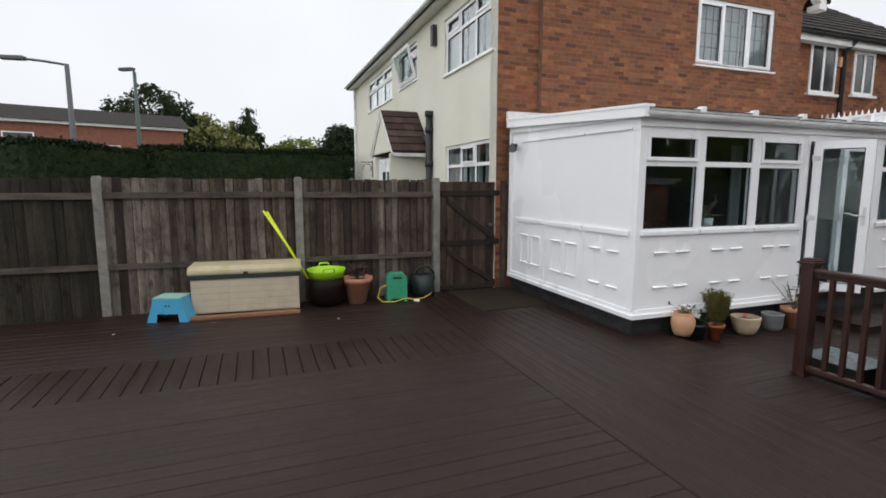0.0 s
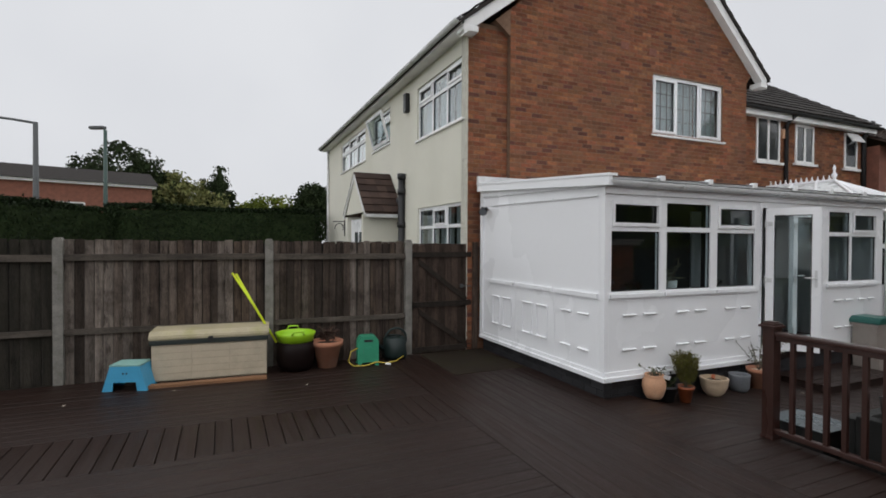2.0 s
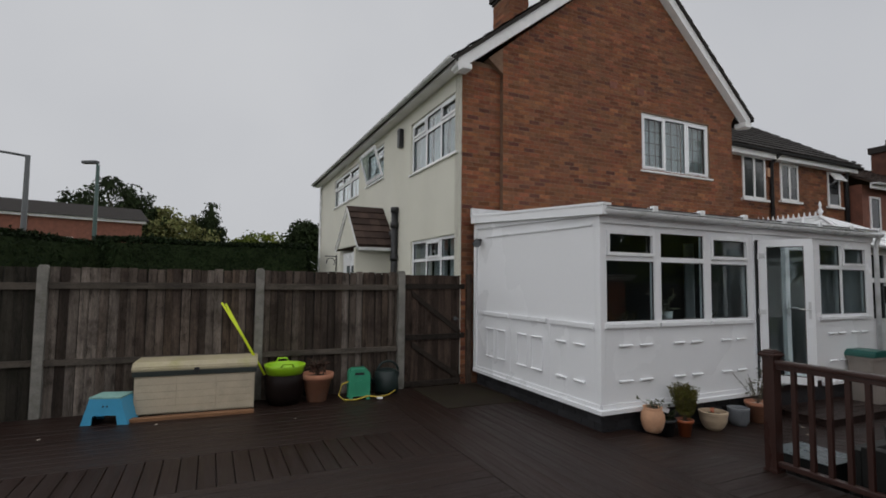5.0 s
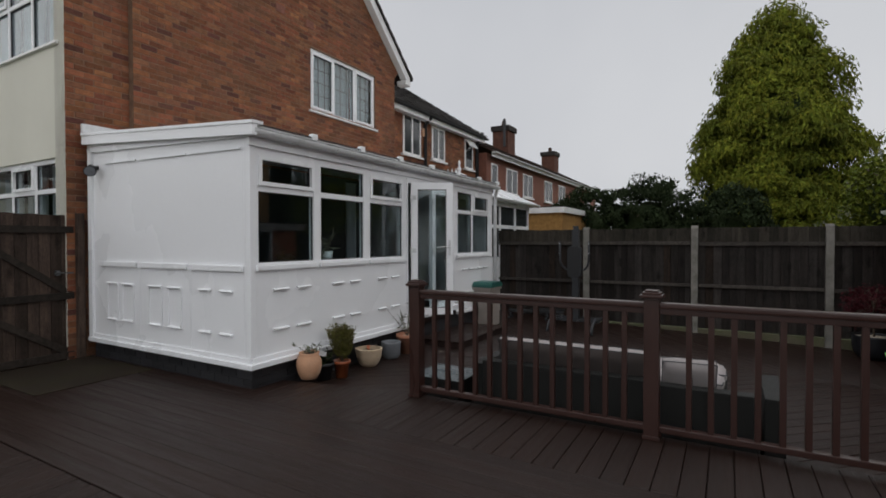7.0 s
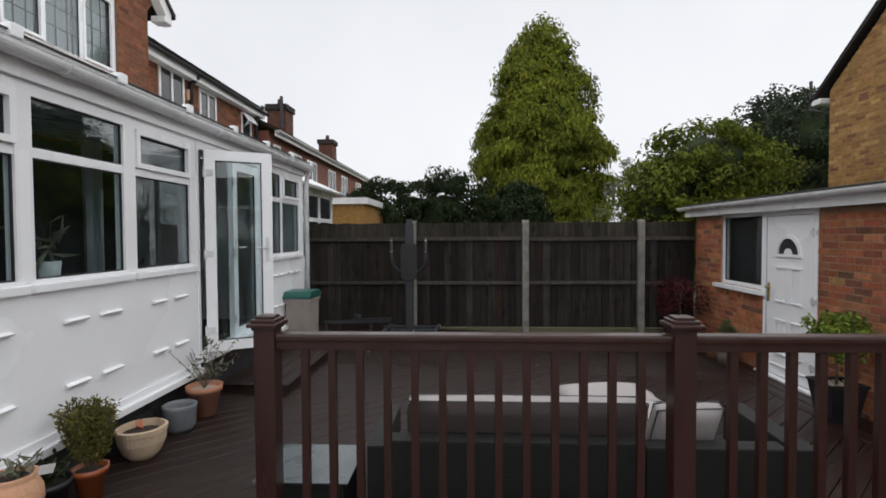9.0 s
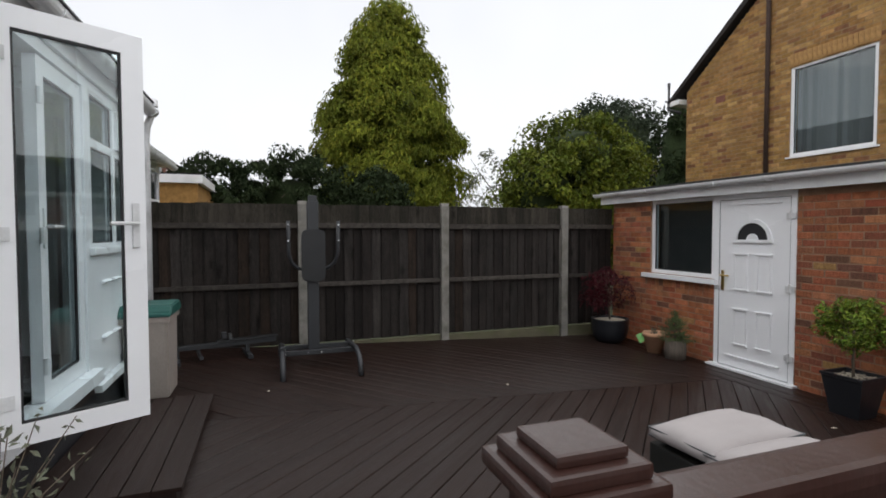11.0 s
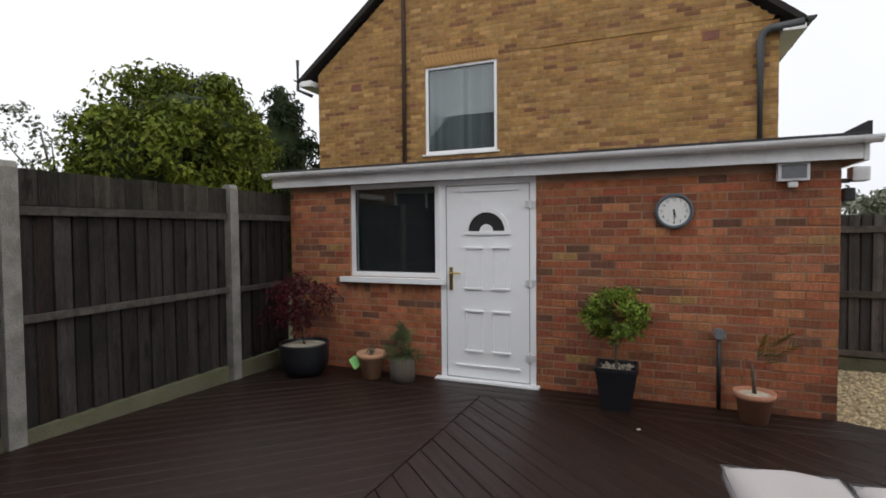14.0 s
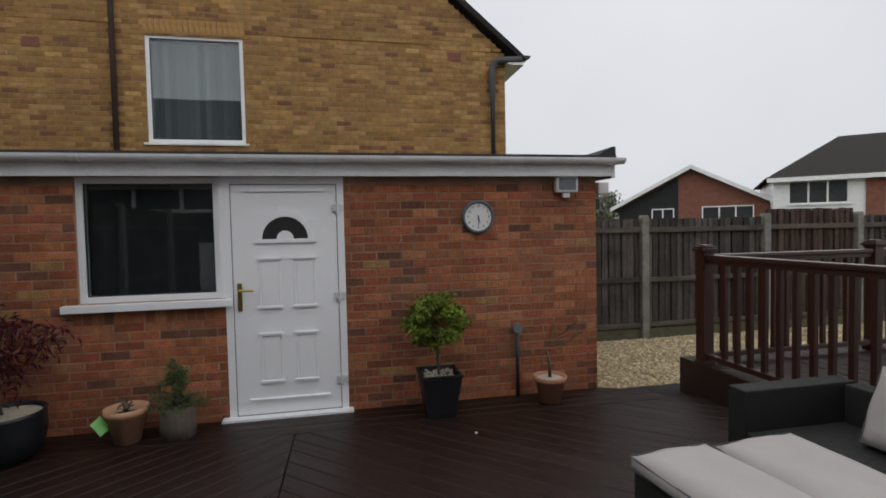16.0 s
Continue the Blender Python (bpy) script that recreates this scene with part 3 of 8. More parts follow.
def tree(name, m, trunk_h, trunk_r, crown, clump_r, n_clumps, per, leaf, material, label, category="tree", seed=1, droop=0.2, limbs=7, group="", core=0.0):
    """Trunk, limbs and a crown of clumps; crown: list of (cx, cy, cz, rx, ry, rz) lobes above the base."""
    rs = np.random.RandomState(seed)
    t = thing(name, m, label, category, group)
    top = max(c[2] + c[5] * 0.4 for c in crown)
    bm = bmesh.new()
    pts = [(rs.normal(0, 0.05) * i, rs.normal(0, 0.05) * i, top * i / 5) for i in range(6)]
    tube(bm, pts, trunk_r, 9, trunk_r * 0.25)
    for i in range(limbs):
        cx, cy, cz, rx, ry, rz = crown[i % len(crown)]
        z0 = rs.uniform(min(trunk_h, top * 0.5), top * 0.8)
        e = (cx + rs.uniform(-0.7, 0.7) * rx, cy + rs.uniform(-0.7, 0.7) * ry, cz + rs.uniform(-0.2, 0.7) * rz)
        mid = ((e[0]) * 0.45, e[1] * 0.45, (z0 + e[2]) / 2)
        tube(bm, [(0, 0, z0), mid, e], trunk_r * 0.4, 6, trunk_r * 0.08)
    part("trunk", bm, BARK, t, smooth=True)
    # added solid cores whose dark colour stands for shade deep in the crown
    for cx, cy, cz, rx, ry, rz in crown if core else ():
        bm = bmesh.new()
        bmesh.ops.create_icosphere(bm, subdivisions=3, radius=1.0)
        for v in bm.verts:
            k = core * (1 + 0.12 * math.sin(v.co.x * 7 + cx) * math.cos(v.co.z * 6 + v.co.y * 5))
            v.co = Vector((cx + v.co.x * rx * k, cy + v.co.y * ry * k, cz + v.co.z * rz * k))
        part("inner_foliage", bm, LEAF_DARK, t, "solid dark core for the shade inside the crown", smooth=True)
    cs, rr = [], []
    for i in range(n_clumps):
        cx, cy, cz, rx, ry, rz = crown[rs.randint(len(crown))]
        v = rs.normal(0, 1, 3)
        v /= np.linalg.norm(v)
        k = rs.uniform(0.55, 1.0) ** 0.6
        cs.append((cx + v[0] * rx * k, cy + v[1] * ry * k, cz + v[2] * rz * k))
        rr.append(clump_r * rs.uniform(0.6, 1.3))
    p, v = clump_points(cs, rr, per, seed + 1)
    leaves("crown", p, v, leaf, material, t, droop, 0.55, seed + 2)
    return t


def ZL(y):
    """Height of the lower deck, which falls away from the house."""
    return -0.012 + 0.0374 * y

# ---- ground and decks ----
solid("ground", B(-300, -300, -0.62, 300, 300, -0.42), GROUND, "rough grass and earth around the gardens", "ground", kind="structure")


def clip(poly, a, b, c):
    """The part of a convex polygon where a*x + b*y <= c."""
    out = []
    for i, p in enumerate(poly):
        q = poly[(i + 1) % len(poly)]
        dp, dq = a * p[0] + b * p[1] - c, a * q[0] + b * q[1] - c
        if dp <= 0:
            out.append(p)
        if dp * dq < 0:
            t = dp / (dp - dq)
            out.append((p[0] + t * (q[0] - p[0]), p[1] + t * (q[1] - p[1])))
    return out


def lay_boards(parent, poly, angle, zf, material, width=0.139, gap=0.007, thick=0.024, offset=0.0):
    """Deck boards over a convex region, each a mesh of its own, running at the given angle."""
    ca, sa = math.cos(radians(angle)), math.sin(radians(angle))
    loc = [(x * ca + y * sa, -x * sa + y * ca) for x, y in poly]
    v0, v1 = min(p[1] for p in loc), max(p[1] for p in loc)
    v = v0 + offset
    while v < v1 - 0.02:
        piece = clip(clip(loc, 0, -1, -v), 0, 1, v + width)
        v += width + gap
        if len(piece) < 3:
            continue
        cu, cv = sum(p[0] for p in piece) / len(piece), sum(p[1] for p in piece) / len(piece)
        if max(p[0] for p in piece) - min(p[0] for p in piece) < 0.05:
            continue
        wx, wy = cu * ca - cv * sa, cu * sa + cv * ca
        bm = bmesh.new()
        dz = random.uniform(-0.0015, 0.0015)
        top, mid, low = [], [], []
        for u, w in piece:
            z = zf((u * sa + w * ca)) + dz
            k = 0.004
            top.append(bm.verts.new(((u - cu) * (1 - k / max(0.05, abs(u - cu) + 0.05)), (w - cv) * (1 - k / 0.07), z)))
            mid.append(bm.verts.new((u - cu, w - cv, z - 0.004)))
            low.append(bm.verts.new((u - cu, w - cv, z - thick)))
        n = len(piece)
        bm.faces.new(top)
        for i in range(n):
            bm.faces.new((top[i], mid[i], mid[(i + 1) % n], top[(i + 1) % n]))
            bm.faces.new((mid[i], low[i], low[(i + 1) % n], mid[(i + 1) % n]))
        ob = part("deck_board", bm, material, parent)
        ob.matrix_basis = pose(wx, wy, 0, 0, 0, angle)


def rect(x0, y0, x1, y1):
    return [(x0, y0), (x1, y0), (x1, y1), (x0, y1)]


UZ = 0.07


def flat(y):
    return UZ


EDGE = 0.70
upper = solid("deck_upper", prism(bmesh.new(), [(-9.2, -6.06), (EDGE - 0.03, -6.06), (EDGE - 0.03, -1.36), (0.37, -0.0), (0.0, 0.0), (0.0, 3.05), (-9.2, 3.05)], "z", -0.40, UZ - 0.028), GAPSHADE, "raised terrace of dark brown composite deck boards, wet", "deck", kind="structure")
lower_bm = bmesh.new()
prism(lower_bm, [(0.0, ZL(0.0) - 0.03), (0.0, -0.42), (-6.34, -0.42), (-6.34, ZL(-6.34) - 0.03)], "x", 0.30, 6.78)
lower = solid("deck_lower", lower_bm, GAPSHADE, "sunken terrace of dark brown composite deck boards, wet", "deck", kind="structure")
part("fascia", B(EDGE - 0.03, -6.09, -0.42, EDGE, -1.35, UZ - 0.002), DECKX, upper, "dark brown deck fascia board")
part("fascia", prism(bmesh.new(), [(EDGE - 0.03, -1.352), (EDGE, -1.348), (0.40, 0.0), (0.37, 0.0)], "z", -0.42, UZ - 0.002), DECKX, upper, "dark brown deck fascia board")
part("fascia", B(-9.2, -6.09, -0.42, EDGE - 0.032, -6.062, UZ - 0.002), DECKX, upper, "dark brown deck fascia board")
# edging stones where the lower deck meets the gravel
slab = solid("paving_slab", B(-1.14, 1.60, UZ - 0.02, -0.03, 2.95, UZ + 0.006, 0.004), SLAB, "mossy brown paving slab set into the decking by the gate", "paving", kind="structure")

# step outside the conservatory door
step = thing("door_step", pose(0, 0, 0), "low brown composite step outside the open glazed door", "step")
part("step_body", B(3.02, -0.70, -0.13, 4.58, -0.02, 0.042), DECKX, step)
for i in range(5):
    part("deck_board", B(3.0, -0.73 + i * 0.146, 0.045, 4.6, -0.73 + i * 0.146 + 0.139, 0.068, 0.003), DECK, step)

# ---- railing ----
RX = 0.645


def rail_post(parent, x, y):
    bm = B(x - 0.052, y - 0.052, UZ, x + 0.052, y + 0.052, 1.09, 0.004)
    p = part("post", bm, RAIL, parent)
    bm = bmesh.new()
    box(bm, x - 0.062, y - 0.062, UZ, x + 0.062, y + 0.062, UZ + 0.03, 0.005)
    part("skirt", bm, RAIL, p)
    bm = bmesh.new()
    box(bm, x - 0.060, y - 0.060, 1.085, x + 0.060, y + 0.060, 1.10, 0.003)
    box(bm, x - 0.078, y - 0.078, 1.10, x + 0.078, y + 0.078, 1.122, 0.007)
    box(bm, x - 0.064, y - 0.064, 1.122, x + 0.064, y + 0.064, 1.140, 0.006)
    box(bm, x - 0.046, y - 0.046, 1.140, x + 0.046, y + 0.046, 1.154, 0.006)
    part("cap", bm, RAIL, p, "stepped brown post cap, wet and shiny")


def rail_run(parent, x0, y0, x1, y1, n):
    """Top rail, bottom rail and n balusters between two posts, along x or y."""
    along_y = abs(y1 - y0) > abs(x1 - x0)
    ln = (y1 - y0) if along_y else (x1 - x0)
    s = 1 if ln > 0 else -1

    def bar(w0, w1, z0, z1, bev):
        bm = bmesh.new()
        if along_y:
            return box(bm, x0 + w0, y0 + 0.05 * s, z0, x0 + w1, y1 - 0.05 * s, z1, bev)
        return box(bm, x0 + 0.05 * s, y0 + w0, z0, x1 - 0.05 * s, y0 + w1, z1, bev)
    part("handrail", bar(-0.042, 0.042, 1.022, 1.066, 0.014), RAIL, parent, "moulded brown handrail")
    part("top_rail", bar(-0.027, 0.027, 0.984, 1.024, 0.004), RAIL, parent)
    part("bottom_rail", bar(-0.03, 0.03, 0.125, 0.170, 0.008), RAIL, parent)
    shared = mesh_of("baluster", B(-0.019, -0.019, 0.165, 0.019, 0.019, 0.99, 0.003), RAIL)
    for i in range(n):
        t = 0.5 + (i - (n - 1) / 2) * 0.138 / abs(ln)
        ob = new("baluster", shared)
        ob.parent = parent
        ob.matrix_basis = pose(x0 + (x1 - x0) * t, y0 + (y1 - y0) * t, 0)


railing = thing("railing", pose(0, 0, 0), "chocolate brown deck railing with square balusters and capped posts", "railing")
PY = (-1.50, -3.54, -5.82)
for y in PY:
    rail_post(railing, RX, y)
rail_run(railing, RX, PY[0], RX, PY[1], 13)
rail_run(railing, RX, PY[1], RX, PY[2], 14)
for x in (-1.25, -3.15, -5.05, -6.95):
    rail_post(railing, x, PY[2])
rail_run(railing, RX, PY[2], -1.25, PY[2], 12)
for x in (-1.25, -3.15, -5.05):
    rail_run(railing, x, PY[2], x - 1.9, PY[2], 12)

# ---- fences ----


def fence_panel(parent, p0, p1, z_low, z_top, boards, rail_mat, rails, face, wob=0.012, width=0.105, gap=0.004):
    """Overlapping upright boards and rails between two posts; face +1: rails stand on the left of p0 to p1."""
    d = Vector((p1[0] - p0[0], p1[1] - p0[1], 0))
    ln = d.length
    ang = math.degrees(math.atan2(d.y, d.x))
    u = 0.05
    i = 0
    while u < ln - 0.05:
        w = min(width * random.uniform(0.92, 1.08), ln - 0.05 - u)
        h = z_top + random.uniform(-wob, wob)
        bm = bmesh.new()
        o = 0.007 if i % 2 else 0.0
        prism(bm, [(0, -0.017), (0.012, -0.019), (w - gap, -0.004), (w - gap, 0.004), (0, 0.007)], "z", z_low, h)
        ob = part("fence_board", bm, boards, parent)
        ob.matrix_basis = pose(p0[0], p0[1], 0, 0, 0, ang) @ pose(u, o, 0, 0, random.uniform(-0.35, 0.35), 0)
        u += w
        i += 1
    # added sheet, coloured near black so the gaps read as shaded
    backing = part("backing", B(0.05, -face * 0.016, z_low, ln - 0.05, -face * 0.026, z_top - 0.03), GAPSHADE, parent, "near-black sheet that paints shade into the board gaps")
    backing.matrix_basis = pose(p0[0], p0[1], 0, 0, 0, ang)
    for z, h in rails:
        bm = box(bmesh.new(), 0.04, 0.012 * face, z, ln - 0.04, 0.055 * face, z + h, 0.006)
        ob = part("fence_rail", bm, rail_mat, parent)
        ob.matrix_basis = pose(p0[0], p0[1], 0, 0, 0, ang) @ pose(0, 0, random.uniform(-0.006, 0.006), 0, random.uniform(-0.2, 0.2), 0)


def fence_post(parent, x, y, z0, z1, w=0.055, material=None):
    bm = box(bmesh.new(), x - w, y - w, z0, x + w, y + w, z1 - 0.04, 0.008)
    prism(bm, [(x - w, z1 - 0.04), (x + w, z1 - 0.04), (x + w * 0.6, z1), (x - w * 0.6, z1)], "y", y - w, y + w)
    part("fence_post", bm, material or CONCRETE, parent, "weathered concrete fence post")


lf = thing("fence", pose(0, 0, 0), "weathered grey closeboard fence with concrete posts beside the deck", "fence")
LP = [(-8.5, 3.30), (-5.92, 3.24), (-3.406, 3.12), (-1.284, 3.10)]
for p in LP:
    fence_post(lf, p[0], p[1], -0.1, 1.905)
for a, b in zip(LP, LP[1:]):
    # shade on the first panel is put in by its darker board colour
    fence_panel(lf, (a[0], a[1] + 0.03), (b[0], b[1] + 0.03), -0.05, 1.875, SHADETOPWOOD if a is LP[0] else OLDWOOD, FENCERAIL, [(1.60, 0.085), (0.655, 0.075)], -1, 0.012, 0.105, 0.008)

gate = thing("garden_gate", pose(0, 0, 0), "dark brown ledged and braced wooden garden gate, closed", "gate")
gx0, gx1, gy = -1.20, -0.14, 3.13
n_b = 9
for i in range(n_b):
    a = gx0 + (gx1 - gx0) * i / n_b
    b = gx0 + (gx1 - gx0) * (i + 1) / n_b - 0.004
    part("gate_board", B(a, gy, 0.03, b, gy + 0.02, 1.845 + random.uniform(-0.006, 0.006), 0.002), GATEWOOD, gate)
for z in (1.62, 0.80, 0.06):
    part("ledge", B(gx0, gy - 0.035, z, gx1, gy - 0.002, z + 0.085, 0.004), GATEBRACE, gate)
for (x0, z0, x1, z1) in ((gx0 + 0.1, 1.60, gx1 - 0.02, 0.90), (gx0 + 0.1, 0.78, gx1 - 0.02, 0.16)):
    bm = prism(bmesh.new(), [(x0, z0), (x0 + 0.02, z0 - 0.1), (x1, z1 - 0.1), (x1, z1)], "y", gy - 0.032, gy - 0.003)
    part("brace", bm, GATEBRACE, gate)
bm = bmesh.new()
tube(bm, [(gx1 - 0.22, gy - 0.06, 1.13), (gx1 - 0.02, gy - 0.06, 1.13)], 0.009, 8)
box(bm, gx1 - 0.20, gy - 0.06, 1.10, gx1 - 0.16, gy - 0.004, 1.16, 0.003)
part("latch", bm, GALV, gate, "grey steel gate latch")
part("gate_post", B(-0.13, 3.02, 0.0, -0.05, 3.09, 1.87, 0.005), GATEWOOD, gate)

BFX = 6.80
bf = thing("fence", pose(0, 0, 0), "dark damp closeboard fence with concrete posts behind the lower deck", "fence")
BP = [0.36, -1.57, -3.50, -5.445, -6.40]
for y in BP[1:4]:
    fence_post(bf, BFX, y, ZL(y) - 0.1, 1.785)
for a, b in zip(BP, BP[1:]):
    fence_panel(bf, (BFX + 0.035, a), (BFX + 0.035, b), -0.06, 1.735, DARKWOOD, DAMPRAIL, [(1.43, 0.065), (0.675, 0.055)], -1, 0.009, 0.125)
    bm = prism(bmesh.new(), [(a - 0.05, -0.42), (a - 0.05, -0.075), (b + 0.05, -0.075), (b + 0.05, -0.42)], "x", BFX + 0.0, BFX + 0.05)
    part("gravel_board", bm, GRAVELBOARD, bf, "mossy concrete gravel board")
# short weathered boards nailed along the top of the back fence
y = 0.33
while y > -6.33:
    w = random.uniform(0.115, 0.15)
    part("top_board", B(BFX - 0.002, max(y - w + 0.004, -6.34), 1.497, BFX + 0.012, y, 1.742 + random.uniform(-0.006, 0.006), 0.002), SHADETOPWOOD, bf)
    y -= w

rf = thing("fence", pose(0, 0, 0), "weathered grey closeboard fence with concrete posts beyond the gravel", "fence")
RFY = -8.45
RP = [3.6, 1.6, -0.47, -2.56, -4.32, -6.3, -8.3, -10.3]
for x in RP:
    fence_post(rf, x, RFY, -0.42, 1.49)
for i, (a, b) in enumerate(zip(RP, RP[1:])):
    hi = 1.555 if a == -2.56 else 1.435
    fence_panel(rf, (a, RFY - 0.03), (b, RFY - 0.03), -0.18, hi, GATEWOOD if a == -2.56 else PALEWOOD, FENCERAIL, [(1.235, 0.075), (0.50, 0.07), (-0.16, 0.065)], -1, 0.008)
    part("gravel_board", B(b + 0.05, RFY - 0.05, -0.42, a - 0.05, RFY - 0.005, -0.18), GRAVELBOARD, rf, "stained concrete gravel board")

# ---- gravel ----
gbed = solid("gravel_bed", B(-11, -8.42, -0.42, 1.42, -6.10, -0.325), GRAVELBED, "bed of pale golden gravel beside the garage", "gravel", kind="structure")


def pebbles(name, x0, x1, y0, y1, z, n, size, material, parent, seed):
    rs = np.random.RandomState(seed)
    base = np.array([(1, 0, 0), (-1, 0, 0), (0, 1, 0), (0, -1, 0), (0, 0, 1), (0, 0, -1)], float)
    faces = [(0, 2, 4), (2, 1, 4), (1, 3, 4), (3, 0, 4), (2, 0, 5), (1, 2, 5), (3, 1, 5), (0, 3, 5)]
    vs, fs = [], []
    for i in range(n):
        a = rs.uniform(0, 6.28)
        s = size * rs.uniform(0.6, 1.5) * np.array([1, rs.uniform(0.6, 1), rs.uniform(0.35, 0.6)])
        q = base * s * rs.uniform(0.75, 1.2, (6, 1))
        tilt = rs.uniform(-0.5, 0.5)
        x = q[:, 0] * math.cos(a) - q[:, 1] * math.sin(a)
        y = q[:, 0] * math.sin(a) + q[:, 1] * math.cos(a)
        zz = q[:, 2] + x * tilt
        c = (rs.uniform(x0, x1), rs.uniform(y0, y1), z + rs.uniform(0, size * 0.5))
        k = len(vs)
        vs += [(c[0] + x[j], c[1] + y[j], c[2] + zz[j]) for j in range(6)]
        fs += [tuple(k + t for t in f) for f in faces]
    me = bpy.data.meshes.new(name)
    me.from_pydata(vs, [], fs)
    me.materials.append(material)
    ob = new(name, me)
    ob.parent = parent
    return tagged(ob, kind="stuff")


pebbles("gravel_stones", -2.6, 1.40, -8.40, -6.12, -0.325, 11000, 0.021, GRAVEL, gbed, 5)
pebbles("gravel_stones", -6.5, -2.6, -8.40, -6.12, -0.325, 5000, 0.024, GRAVEL, gbed, 6)

def ring_frame(bm, x0, z0, x1, z1, f, y0, y1):
    """A rectangular frame in one connected piece, in the x-z plane."""
    o = [(x0, z0), (x1, z0), (x1, z1), (x0, z1)]
    i = [(x0 + f, z0 + f), (x1 - f, z0 + f), (x1 - f, z1 - f), (x0 + f, z1 - f)]
    v = [[bm.verts.new((p[0], y, p[1])) for p in ring] for y in (y0, y1) for ring in (o, i)]
    for k in range(4):
        n = (k + 1) % 4
        bm.faces.new((v[0][k], v[0][n], v[1][n], v[1][k]))
        bm.faces.new((v[2][n], v[2][k], v[3][k], v[3][n]))
        bm.faces.new((v[0][n], v[0][k], v[2][k], v[2][n]))
        bm.faces.new((v[1][k], v[1][n], v[3][n], v[3][k]))
    return bm


# ---- windows ----


def make_window(name, m, w, h, cols, label, transoms=None, vents=(), sill=0.06, frame_w=0.055, lattice=None, pane=None, depth=0.06, kind="structure", category="window", bottom_transoms=None):
    """A framed window in its opening. Local x runs along the width, -y looks out, the origin is the lower left corner.
    cols: widths of the lights; transoms: height of a bar in each light (0: none); vents: lights whose top opens."""
    t = thing(name, m, label, category, kind=kind)
    transoms = transoms or [0] * len(cols)
    bm = bmesh.new()
    ring_frame(bm, 0, 0, w, h, frame_w, -0.012, depth)
    part("window_frame", bm, UPVC, t)
    tot = sum(cols)
    x = frame_w
    inner = w - 2 * frame_w
    for i, c in enumerate(cols):
        x1 = x + inner * c / tot
        a, b = (x if i == 0 else x + 0.028), (x1 if i == len(cols) - 1 else x1 - 0.028)
        if i < len(cols) - 1:
            part("mullion", B(x1 - 0.028, -0.008, frame_w, x1 + 0.028, depth, h - frame_w, 0.004), UPVC, t)
        cells = [(frame_w, h - frame_w)]
        if transoms[i]:
            part("transom", B(a, -0.006, transoms[i] - 0.03, b, depth, transoms[i] + 0.03, 0.004), UPVC, t)
            cells = [(frame_w, transoms[i] - 0.03), (transoms[i] + 0.03, h - frame_w)]
        for j, (z0, z1) in enumerate(cells):
            if i in vents and j == len(cells) - 1:
                bm = bmesh.new()
                e = 0.04
                ring_frame(bm, a, z0, b, z1, e, -0.03, 0.02)
                part("opening_light", bm, UPVC, t)
                g = (a + e, z0 + e, b - e, z1 - e)
            else:
                g = (a, z0, b, z1)
            ob = part("pane", B(g[0] - 0.004, 0.022, g[1] - 0.004, g[2] + 0.004, 0.028, g[3] + 0.004), pane or GLASS, t)
            ob.visible_shadow = False
            bm = bmesh.new()
            ring_frame(bm, g[0], g[1], g[2], g[3], 0.009, 0.006, 0.020)
            part("gasket", bm, BLACK, t)
            if lattice:
                bm = bmesh.new()
                nx, nz = lattice
                for k in range(1, nx):
                    u = g[0] + (g[2] - g[0]) * k / nx
                    box(bm, u - 0.0045, 0.014, g[1] + 0.01, u + 0.0045, 0.0215, g[3] - 0.01)
                for k in range(1, nz):
                    u = g[1] + (g[3] - g[1]) * k / nz
                    box(bm, g[0] + 0.01, 0.0145, u - 0.0045, g[2] - 0.01, 0.021, u + 0.0045)
                part("glazing_bars", bm, BLIND, t)
        x = x1
    if sill:
        part("window_sill", B(-0.05, -sill - 0.02, -0.035, w + 0.05, 0.02, -0.002, 0.005), WHITE, t)
    return t


def folds(name, m, w, h, material, label, n=14, amp=0.018):
    """A hanging curtain with soft folds."""
    bm = bmesh.new()
    k = n * 6
    rows = []
    for z in (0, h):
        rows.append([bm.verts.new((w * i / k, amp * math.sin(i / 6 * 2 * math.pi + math.sin(i * 0.7)), z)) for i in range(k + 1)])
    for i in range(k):
        bm.faces.new((rows[0][i], rows[0][i + 1], rows[1][i + 1], rows[1][i]))
    bmesh.ops.solidify(bm, geom=bm.faces[:], thickness=0.003)
    return solid(name, bm, material, label, "curtain", m=m, smooth=True)


# ---- conservatory ----
CZ0, CSILL, CTOP = 0.27, 1.28, 2.385
front_holes = [(0.075, CSILL, 0.875, CTOP), (0.945, CSILL, 1.755, CTOP), (1.84, CSILL, 2.62, CTOP), (2.70, 0.36, 4.17, 2.43), (4.24, CSILL, 5.54, CTOP)]
bm = bmesh.new()
wall_cells(bm, 0.0, 5.70, CZ0, 2.52, front_holes, "y", 0.0, 0.09)
cons = solid("wall_conservatory_front", bm, UPVC, "white plastic clad conservatory wall with moulded panels", "wall", kind="structure")
bm = bmesh.new()
prism(bm, [(0.092, CZ0), (2.98, CZ0), (2.98, 2.84), (0.092, 2.60)], "x", 0.0, 0.09)
side = solid("wall_conservatory_side", bm, UPVC, "white plastic clad conservatory side wall with moulded panels", "wall", kind="structure")
bm = bmesh.new()
prism(bm, [(0.092, CZ0), (2.98, CZ0), (2.98, 2.84), (0.092, 2.60)], "x", 5.61, 5.70)
solid("wall_conservatory_end", bm, UPVC, "white plastic conservatory end wall", "wall", kind="structure")
